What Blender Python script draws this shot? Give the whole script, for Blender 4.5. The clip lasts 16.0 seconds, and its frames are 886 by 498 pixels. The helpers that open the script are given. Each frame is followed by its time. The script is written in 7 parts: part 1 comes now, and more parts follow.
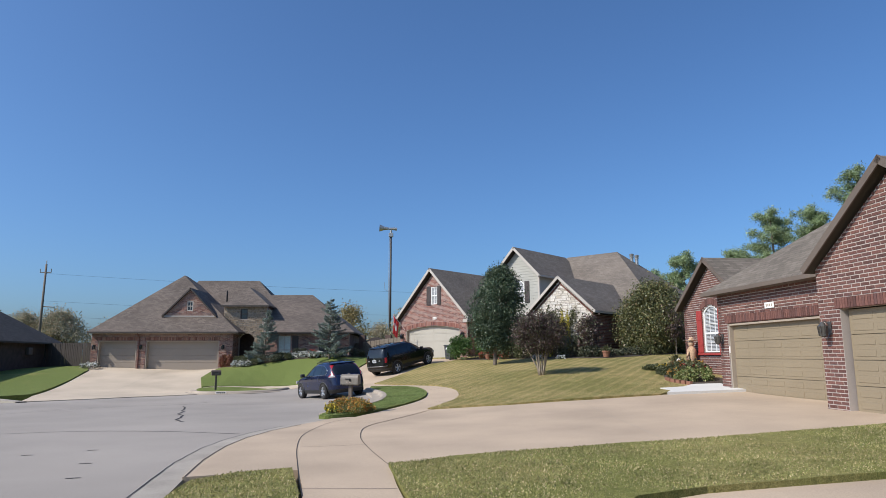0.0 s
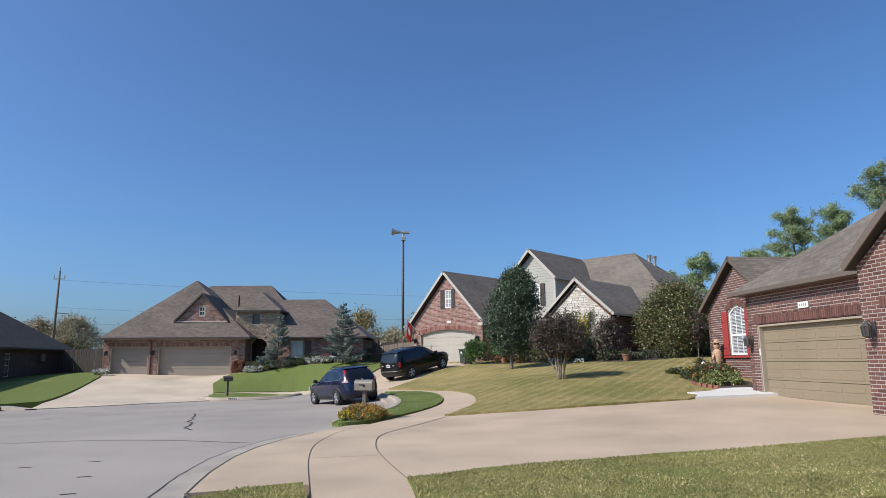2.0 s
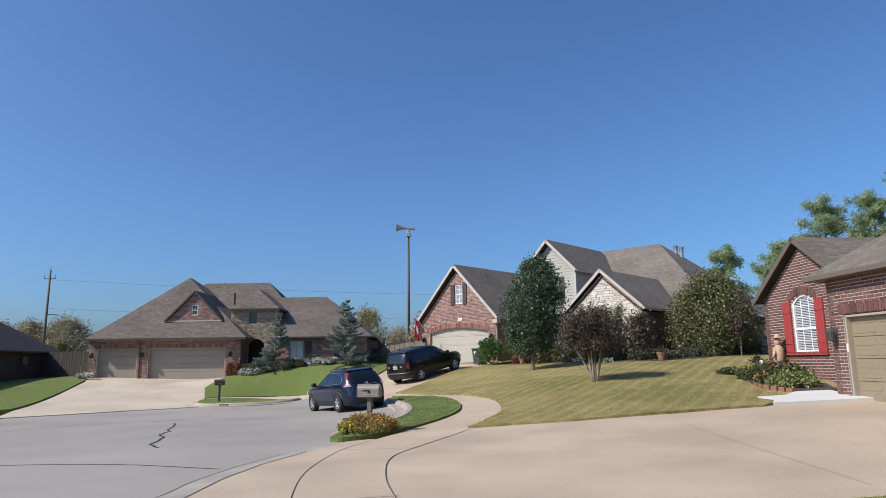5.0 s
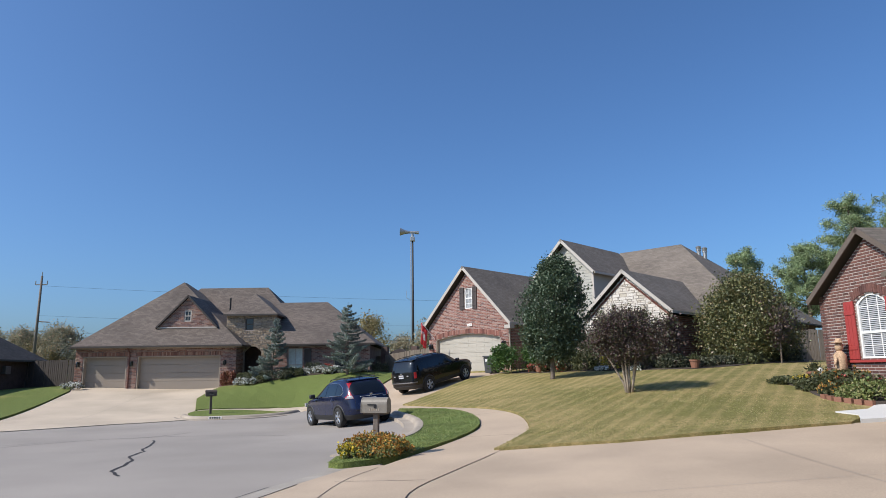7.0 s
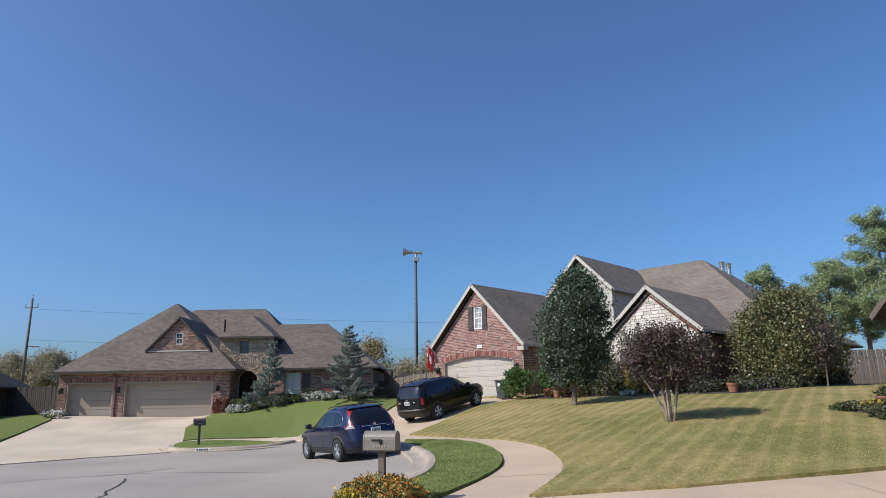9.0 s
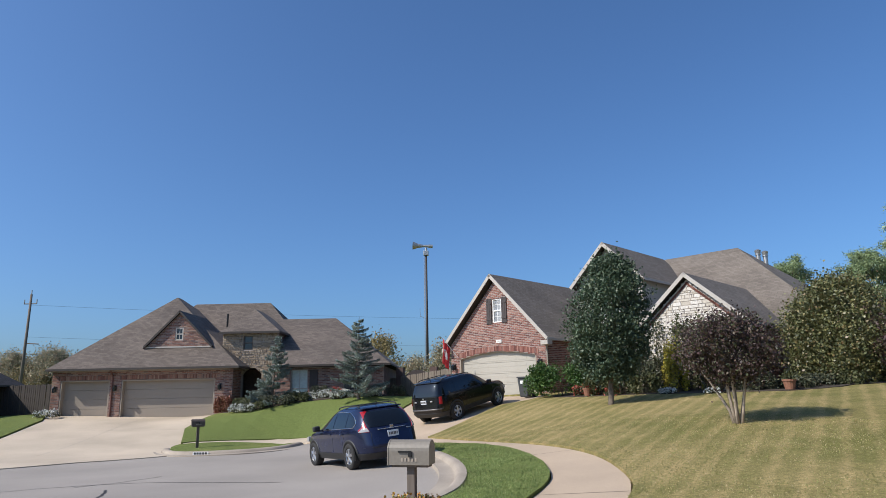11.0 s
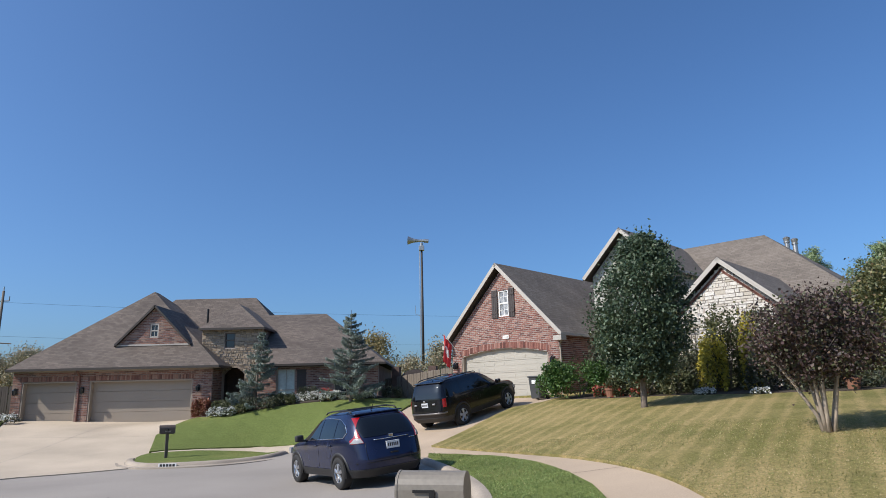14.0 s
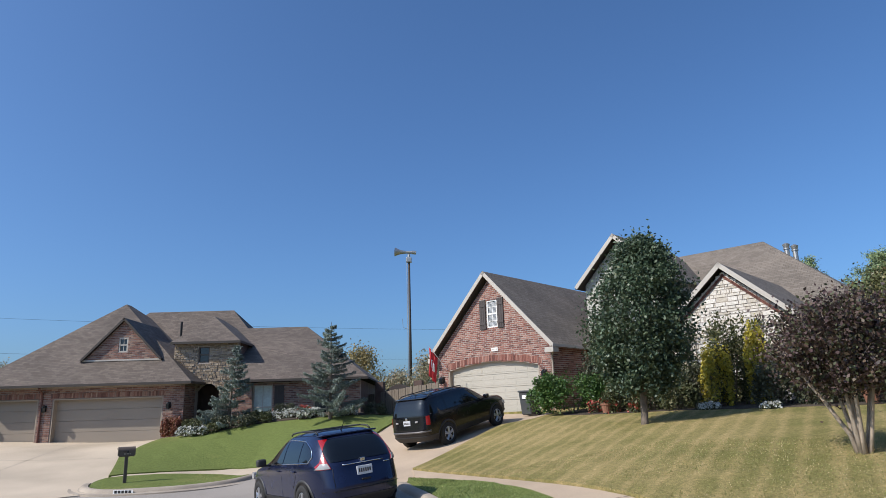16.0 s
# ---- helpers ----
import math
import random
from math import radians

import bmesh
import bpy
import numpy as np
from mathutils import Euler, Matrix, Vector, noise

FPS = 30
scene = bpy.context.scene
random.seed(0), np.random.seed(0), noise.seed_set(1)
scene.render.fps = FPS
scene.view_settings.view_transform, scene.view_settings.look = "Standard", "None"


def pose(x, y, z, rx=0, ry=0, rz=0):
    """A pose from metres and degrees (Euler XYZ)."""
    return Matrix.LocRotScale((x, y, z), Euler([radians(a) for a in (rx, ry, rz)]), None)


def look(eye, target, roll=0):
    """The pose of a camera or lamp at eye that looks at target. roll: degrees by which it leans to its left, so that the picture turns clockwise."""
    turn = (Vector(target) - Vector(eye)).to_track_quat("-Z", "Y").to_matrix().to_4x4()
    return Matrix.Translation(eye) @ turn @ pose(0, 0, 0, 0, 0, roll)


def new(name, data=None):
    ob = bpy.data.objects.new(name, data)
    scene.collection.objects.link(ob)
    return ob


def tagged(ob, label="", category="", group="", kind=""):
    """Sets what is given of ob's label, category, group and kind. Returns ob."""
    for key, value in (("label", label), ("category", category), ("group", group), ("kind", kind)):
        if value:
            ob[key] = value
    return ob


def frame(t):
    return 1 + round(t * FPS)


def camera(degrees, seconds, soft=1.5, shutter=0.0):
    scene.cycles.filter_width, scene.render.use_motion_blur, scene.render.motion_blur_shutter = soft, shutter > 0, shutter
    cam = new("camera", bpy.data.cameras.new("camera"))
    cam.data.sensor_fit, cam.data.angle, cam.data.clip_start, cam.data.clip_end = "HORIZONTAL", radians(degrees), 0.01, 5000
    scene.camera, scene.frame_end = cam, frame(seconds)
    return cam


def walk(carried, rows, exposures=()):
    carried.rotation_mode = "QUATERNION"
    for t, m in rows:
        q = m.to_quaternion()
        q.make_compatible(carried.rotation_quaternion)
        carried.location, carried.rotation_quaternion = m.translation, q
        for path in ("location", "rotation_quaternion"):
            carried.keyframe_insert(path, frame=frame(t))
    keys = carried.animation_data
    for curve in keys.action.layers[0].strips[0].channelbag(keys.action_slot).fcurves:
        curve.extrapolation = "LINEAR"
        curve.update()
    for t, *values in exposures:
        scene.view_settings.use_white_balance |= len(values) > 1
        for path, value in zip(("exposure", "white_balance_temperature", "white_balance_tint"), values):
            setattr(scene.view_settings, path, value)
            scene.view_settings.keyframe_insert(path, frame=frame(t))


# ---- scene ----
cam = camera(69.2, 16.0, soft=0.65)
METRES, EYE, TILT, LEAN, TURN = 16.0, 1.7, 2.0, 0.0, 0.0
ROWS = [
    (0.0, 0.0, 0.0, 0.0, 0.01, 7.43, 0.06),
    (0.5, -0.0038, -0.0001, -0.0014, 0.97, 7.74, 0.28),
    (1.0, -0.0082, 0.0036, -0.0024, 1.18, 7.71, 0.12),
    (1.5, -0.0069, 0.0199, -0.0016, 1.21, 7.73, 0.23),
    (2.0, -0.0077, 0.0436, -0.0018, 1.12, 7.82, 0.41),
    (2.5, -0.0157, 0.0698, -0.002, 1.09, 7.86, 0.6),
    (3.0, -0.0166, 0.1044, -0.0042, 1.27, 7.85, 0.78),
    (3.5, -0.0242, 0.1368, -0.0073, 1.36, 7.91, 0.73),
    (4.0, -0.0305, 0.17, -0.0084, 1.41, 7.9, 0.75),
    (6.5, -0.0534, 0.3653, -0.0146, 1.62, 8.28, 0.8),
    (7.0, -0.0635, 0.4002, -0.0158, 1.69, 8.67, 0.87),
    (7.5, -0.0684, 0.4378, -0.0163, 1.85, 9.53, 0.93),
    (8.0, -0.0759, 0.4725, -0.0182, 1.8, 10.1, 0.88),
    (8.5, -0.0821, 0.5068, -0.018, 1.87, 10.43, 0.93),
    (9.0, -0.0863, 0.5436, -0.019, 1.9, 10.81, 1.1),
    (11.5, -0.1283, 0.7232, -0.0243, 2.55, 10.64, 1.21),
    (12.0, -0.1326, 0.7559, -0.0257, 2.51, 10.66, 1.23),
    (12.5, -0.1425, 0.7904, -0.0268, 2.43, 10.64, 1.23),
    (13.0, -0.1491, 0.8192, -0.0273, 2.35, 10.7, 1.32),
    (13.5, -0.151, 0.8532, -0.0291, 2.18, 10.71, 1.35),
    (14.0, -0.1539, 0.8807, -0.0286, 1.87, 10.74, 1.37),
    (14.5, -0.1484, 0.9148, -0.0293, 1.6, 10.89, 1.53),
    (15.0, -0.1478, 0.9411, -0.0297, 1.31, 11.27, 1.58),
    (15.5, -0.1449, 0.9628, -0.0298, 1.06, 11.7, 1.66),
    (16.0, -0.144, 0.9773, -0.0296, 1.02, 12.01, 1.72),
]
walk(cam, [(t, pose(0, 0, EYE, TILT, LEAN, TURN) @ pose(METRES * x, METRES * y, METRES * z, 90 + pitch, roll, yaw)) for t, x, y, z, yaw, pitch, roll in ROWS], exposures=[(0.0, 0.2), (16.0, 0.2)])

# ---- light ----
SUN_AZ = math.atan2(-0.90, -0.42)
SUN_EL = radians(42)
world = bpy.data.worlds.new("sky")
scene.world = world
world.use_nodes = True
wn = world.node_tree
sky = wn.nodes.new("ShaderNodeTexSky")
sky.sky_type = "NISHITA"
sky.sun_disc = False
sky.sun_elevation = SUN_EL
sky.sun_rotation = SUN_AZ
sky.altitude = 200
sky.air_density = 0.95
sky.dust_density = 2.5
sky.ozone_density = 10.0
tint = wn.nodes.new("ShaderNodeMix")
tint.data_type, tint.blend_type = "RGBA", "MULTIPLY"
tint.inputs[0].default_value = 1.0
tint.inputs[7].default_value = (0.915, 1.025, 1.06, 1)
wn.links.new(sky.outputs[0], tint.inputs[6])
wn.links.new(tint.outputs[2], wn.nodes["Background"].inputs[0])
wn.nodes["Background"].inputs[1].default_value = 0.130
sun_data = bpy.data.lights.new("sun", "SUN")
sun_data.energy = 4.2
sun_data.angle = radians(0.53)
sun_data.color = (1.0, 0.935, 0.855)
sun = new("sun", sun_data)
to_sun = Vector((math.cos(SUN_EL) * math.sin(SUN_AZ), math.cos(SUN_EL) * math.cos(SUN_AZ), math.sin(SUN_EL)))
sun.matrix_world = look(to_sun * 60, (0, 0, 0))


# ---- materials ----
def nodes_of(name):
    m = bpy.data.materials.new(name)
    m.use_nodes = True
    nt = m.node_tree
    return m, nt, nt.nodes["Principled BSDF"]


def add(nt, kind, **sets):
    n = nt.nodes.new(kind)
    for k, v in sets.items():
        n.inputs[k].default_value = v
    return n


def ramp(nt, fac, stops):
    r = nt.nodes.new("ShaderNodeValToRGB")
    while len(r.color_ramp.elements) < len(stops):
        r.color_ramp.elements.new(0.5)
    for e, (p, c) in zip(r.color_ramp.elements, stops):
        e.position, e.color = p, (*c, 1)
    nt.links.new(fac, r.inputs[0])
    return r


def mixc(nt, fac, a, b, mode="MIX"):
    m = nt.nodes.new("ShaderNodeMix")
    m.data_type, m.blend_type = "RGBA", mode
    for sock, v in ((m.inputs[0], fac), (m.inputs[6], a), (m.inputs[7], b)):
        if isinstance(v, bpy.types.NodeSocket):
            nt.links.new(v, sock)
        elif isinstance(v, tuple):
            sock.default_value = (*v, 1)
        else:
            sock.default_value = v
    return m.outputs[2]


def shade(c, k):
    return tuple(min(1.0, v * k) for v in c)


def surface(name, base, rough=0.7, metal=0.0, var=0.2, big=0.6, fine=40.0, bump=0.15, dist=0.01, other=None, island=0.0, uv=False, stretch=None, coat=0.0):
    """A surface with variation at a large and a fine scale, and fine relief."""
    m, nt, b = nodes_of(name)
    tc = nt.nodes.new("ShaderNodeTexCoord")
    co = tc.outputs["UV" if uv else "Object"]
    if stretch:
        mp = nt.nodes.new("ShaderNodeMapping")
        mp.inputs["Scale"].default_value = stretch
        nt.links.new(co, mp.inputs[0])
        co = mp.outputs[0]
    n1 = add(nt, "ShaderNodeTexNoise", Scale=big, Detail=4.0)
    n2 = add(nt, "ShaderNodeTexNoise", Scale=fine, Detail=3.0)
    nt.links.new(co, n1.inputs["Vector"])
    nt.links.new(co, n2.inputs["Vector"])
    r1 = ramp(nt, n1.outputs[0], [(0.3, shade(base, 1 - var)), (0.7, other or shade(base, 1 + var))])
    r2 = ramp(nt, n2.outputs[0], [(0.3, (1 - var, 1 - var, 1 - var)), (0.7, (1 + var * 0.5,) * 3)])
    col = mixc(nt, 1.0, r1.outputs[0], r2.outputs[0], "MULTIPLY")
    if island:
        g = nt.nodes.new("ShaderNodeNewGeometry")
        r3 = ramp(nt, g.outputs["Random Per Island"], [(0.0, (1 - island,) * 3), (1.0, (1 + island * 0.6,) * 3)])
        col = mixc(nt, 1.0, col, r3.outputs[0], "MULTIPLY")
    nt.links.new(col, b.inputs["Base Color"])
    b.inputs["Roughness"].default_value = rough
    b.inputs["Metallic"].default_value = metal
    b.inputs["Coat Weight"].default_value = coat
    bp = add(nt, "ShaderNodeBump", Strength=bump, Distance=dist)
    nt.links.new(n2.outputs[0], bp.inputs["Height"])
    nt.links.new(bp.outputs[0], b.inputs["Normal"])
    return m


def brick_material(name, stops, rough=0.85):
    m, nt, b = nodes_of(name)
    g = nt.nodes.new("ShaderNodeNewGeometry")
    oi = nt.nodes.new("ShaderNodeObjectInfo")
    s = nt.nodes.new("ShaderNodeMath")
    s.operation = "ADD"
    nt.links.new(g.outputs["Random Per Island"], s.inputs[0])
    nt.links.new(oi.outputs["Random"], s.inputs[1])
    fr = nt.nodes.new("ShaderNodeMath")
    fr.operation = "FRACT"
    nt.links.new(s.outputs[0], fr.inputs[0])
    r = ramp(nt, fr.outputs[0], stops)
    tc = nt.nodes.new("ShaderNodeTexCoord")
    n2 = add(nt, "ShaderNodeTexNoise", Scale=35.0, Detail=4.0)
    nt.links.new(tc.outputs["Object"], n2.inputs["Vector"])
    r2 = ramp(nt, n2.outputs[0], [(0.3, (0.75, 0.72, 0.7)), (0.7, (1.15, 1.12, 1.1))])
    nt.links.new(mixc(nt, 1.0, r.outputs[0], r2.outputs[0], "MULTIPLY"), b.inputs["Base Color"])
    b.inputs["Roughness"].default_value = rough
    bp = add(nt, "ShaderNodeBump", Strength=0.4, Distance=0.004)
    nt.links.new(n2.outputs[0], bp.inputs["Height"])
    nt.links.new(bp.outputs[0], b.inputs["Normal"])
    return m


def shingle_material(name, dark, light):
    m, nt, b = nodes_of(name)
    tc = nt.nodes.new("ShaderNodeTexCoord")
    bk = add(nt, "ShaderNodeTexBrick", Scale=1.0)
    bk.inputs["Color1"].default_value = (*dark, 1)
    bk.inputs["Color2"].default_value = (*light, 1)
    bk.inputs["Mortar"].default_value = (*shade(dark, 0.55), 1)
    bk.inputs["Mortar Size"].default_value = 0.007
    bk.inputs["Mortar Smooth"].default_value = 0.3
    bk.inputs["Brick Width"].default_value = 0.26
    bk.inputs["Row Height"].default_value = 0.143
    bk.offset = 0.37
    nt.links.new(tc.outputs["UV"], bk.inputs["Vector"])
    n1 = add(nt, "ShaderNodeTexNoise", Scale=0.5, Detail=4.0)
    n2 = add(nt, "ShaderNodeTexNoise", Scale=60.0, Detail=2.0)
    nt.links.new(tc.outputs["UV"], n1.inputs["Vector"])
    nt.links.new(tc.outputs["UV"], n2.inputs["Vector"])
    r1 = ramp(nt, n1.outputs[0], [(0.3, (0.82,) * 3), (0.7, (1.15,) * 3)])
    r2 = ramp(nt, n2.outputs[0], [(0.3, (0.75,) * 3), (0.7, (1.2,) * 3)])
    c = mixc(nt, 1.0, bk.outputs[0], r1.outputs[0], "MULTIPLY")
    c = mixc(nt, 1.0, c, r2.outputs[0], "MULTIPLY")
    nt.links.new(c, b.inputs["Base Color"])
    b.inputs["Roughness"].default_value = 0.9
    bp = add(nt, "ShaderNodeBump", Strength=0.6, Distance=0.012)
    bp.invert = True
    nt.links.new(bk.outputs["Fac"], bp.inputs["Height"])
    bp2 = add(nt, "ShaderNodeBump", Strength=0.3, Distance=0.004)
    nt.links.new(n2.outputs[0], bp2.inputs["Height"])
    nt.links.new(bp.outputs[0], bp2.inputs["Normal"])
    nt.links.new(bp2.outputs[0], b.inputs["Normal"])
    return m


def leaf_material(name, stops, rough=0.55, trans=0.3):
    m, nt, b = nodes_of(name)
    g = nt.nodes.new("ShaderNodeNewGeometry")
    r = ramp(nt, g.outputs["Random Per Island"], stops)
    tc = nt.nodes.new("ShaderNodeTexCoord")
    n1 = add(nt, "ShaderNodeTexNoise", Scale=1.6, Detail=3.0)
    nt.links.new(tc.outputs["Object"], n1.inputs["Vector"])
    r1 = ramp(nt, n1.outputs[0], [(0.3, (0.7,) * 3), (0.7, (1.3,) * 3)])
    c = mixc(nt, 1.0, r.outputs[0], r1.outputs[0], "MULTIPLY")
    nt.links.new(c, b.inputs["Base Color"])
    b.inputs["Roughness"].default_value = rough
    t = nt.nodes.new("ShaderNodeBsdfTranslucent")
    nt.links.new(c, t.inputs[0])
    mx = nt.nodes.new("ShaderNodeMixShader")
    mx.inputs[0].default_value = trans
    nt.links.new(b.outputs[0], mx.inputs[1])
    nt.links.new(t.outputs[0], mx.inputs[2])
    nt.links.new(mx.outputs[0], nt.nodes["Material Output"].inputs[0])
    return m


def grass_material(name, green, dry, dryness, stripe=None):
    """A mown lawn: green and straw-coloured patches, with mowing stripes where the lawn has them."""
    m, nt, b = nodes_of(name)
    tc = nt.nodes.new("ShaderNodeTexCoord")
    co = tc.outputs["Object"]
    n1 = add(nt, "ShaderNodeTexNoise", Scale=0.35, Detail=5.0, Roughness=0.65)
    n2 = add(nt, "ShaderNodeTexNoise", Scale=14.0, Detail=4.0, Roughness=0.7)
    n3 = add(nt, "ShaderNodeTexNoise", Scale=70.0, Detail=2.0)
    for n in (n1, n2, n3):
        nt.links.new(co, n.inputs["Vector"])
    f = n1.outputs[0]
    if stripe:
        mp = nt.nodes.new("ShaderNodeMapping")
        mp.inputs["Rotation"].default_value = (0, 0, radians(stripe))
        nt.links.new(co, mp.inputs[0])
        w = add(nt, "ShaderNodeTexWave", Scale=0.66, Distortion=1.6, Detail=2.0)
        w.inputs["Detail Scale"].default_value = 2.0
        nt.links.new(mp.outputs[0], w.inputs["Vector"])
        ma = nt.nodes.new("ShaderNodeMath")
        ma.operation = "MULTIPLY_ADD"
        ma.inputs[1].default_value = 0.15
        sharp = ramp(nt, w.outputs["Fac"], [(0.45, (0.0,) * 3), (1.0, (1.0,) * 3)])
        nt.links.new(sharp.outputs[0], ma.inputs[0])
        nt.links.new(n1.outputs[0], ma.inputs[2])
        f = ma.outputs[0]
    r1 = ramp(nt, f, [(0.62 - dryness, green), (0.95 - dryness, dry)])
    r2 = ramp(nt, n2.outputs[0], [(0.3, (0.62, 0.66, 0.6)), (0.72, (1.25, 1.22, 1.2))])
    r3 = ramp(nt, n3.outputs[0], [(0.3, (0.55, 0.6, 0.5)), (0.75, (1.3, 1.25, 1.2))])
    c = mixc(nt, 1.0, r1.outputs[0], r2.outputs[0], "MULTIPLY")
    c = mixc(nt, 1.0, c, r3.outputs[0], "MULTIPLY")
    nt.links.new(c, b.inputs["Base Color"])
    b.inputs["Roughness"].default_value = 0.9
    b.inputs["Specular IOR Level"].default_value = 0.15
    bp = add(nt, "ShaderNodeBump", Strength=0.8, Distance=0.03)
    nt.links.new(n3.outputs[0], bp.inputs["Height"])
    bp2 = add(nt, "ShaderNodeBump", Strength=0.5, Distance=0.06)
    nt.links.new(n2.outputs[0], bp2.inputs["Height"])
    nt.links.new(bp.outputs[0], bp2.inputs["Normal"])
    nt.links.new(bp2.outputs[0], b.inputs["Normal"])
    return m


def glass_material(name, tint=(0.02, 0.025, 0.03)):
    m, nt, b = nodes_of(name)
    b.inputs["Base Color"].default_value = (*tint, 1)
    b.inputs["Roughness"].default_value = 0.05
    b.inputs["Specular IOR Level"].default_value = 0.7
    return m


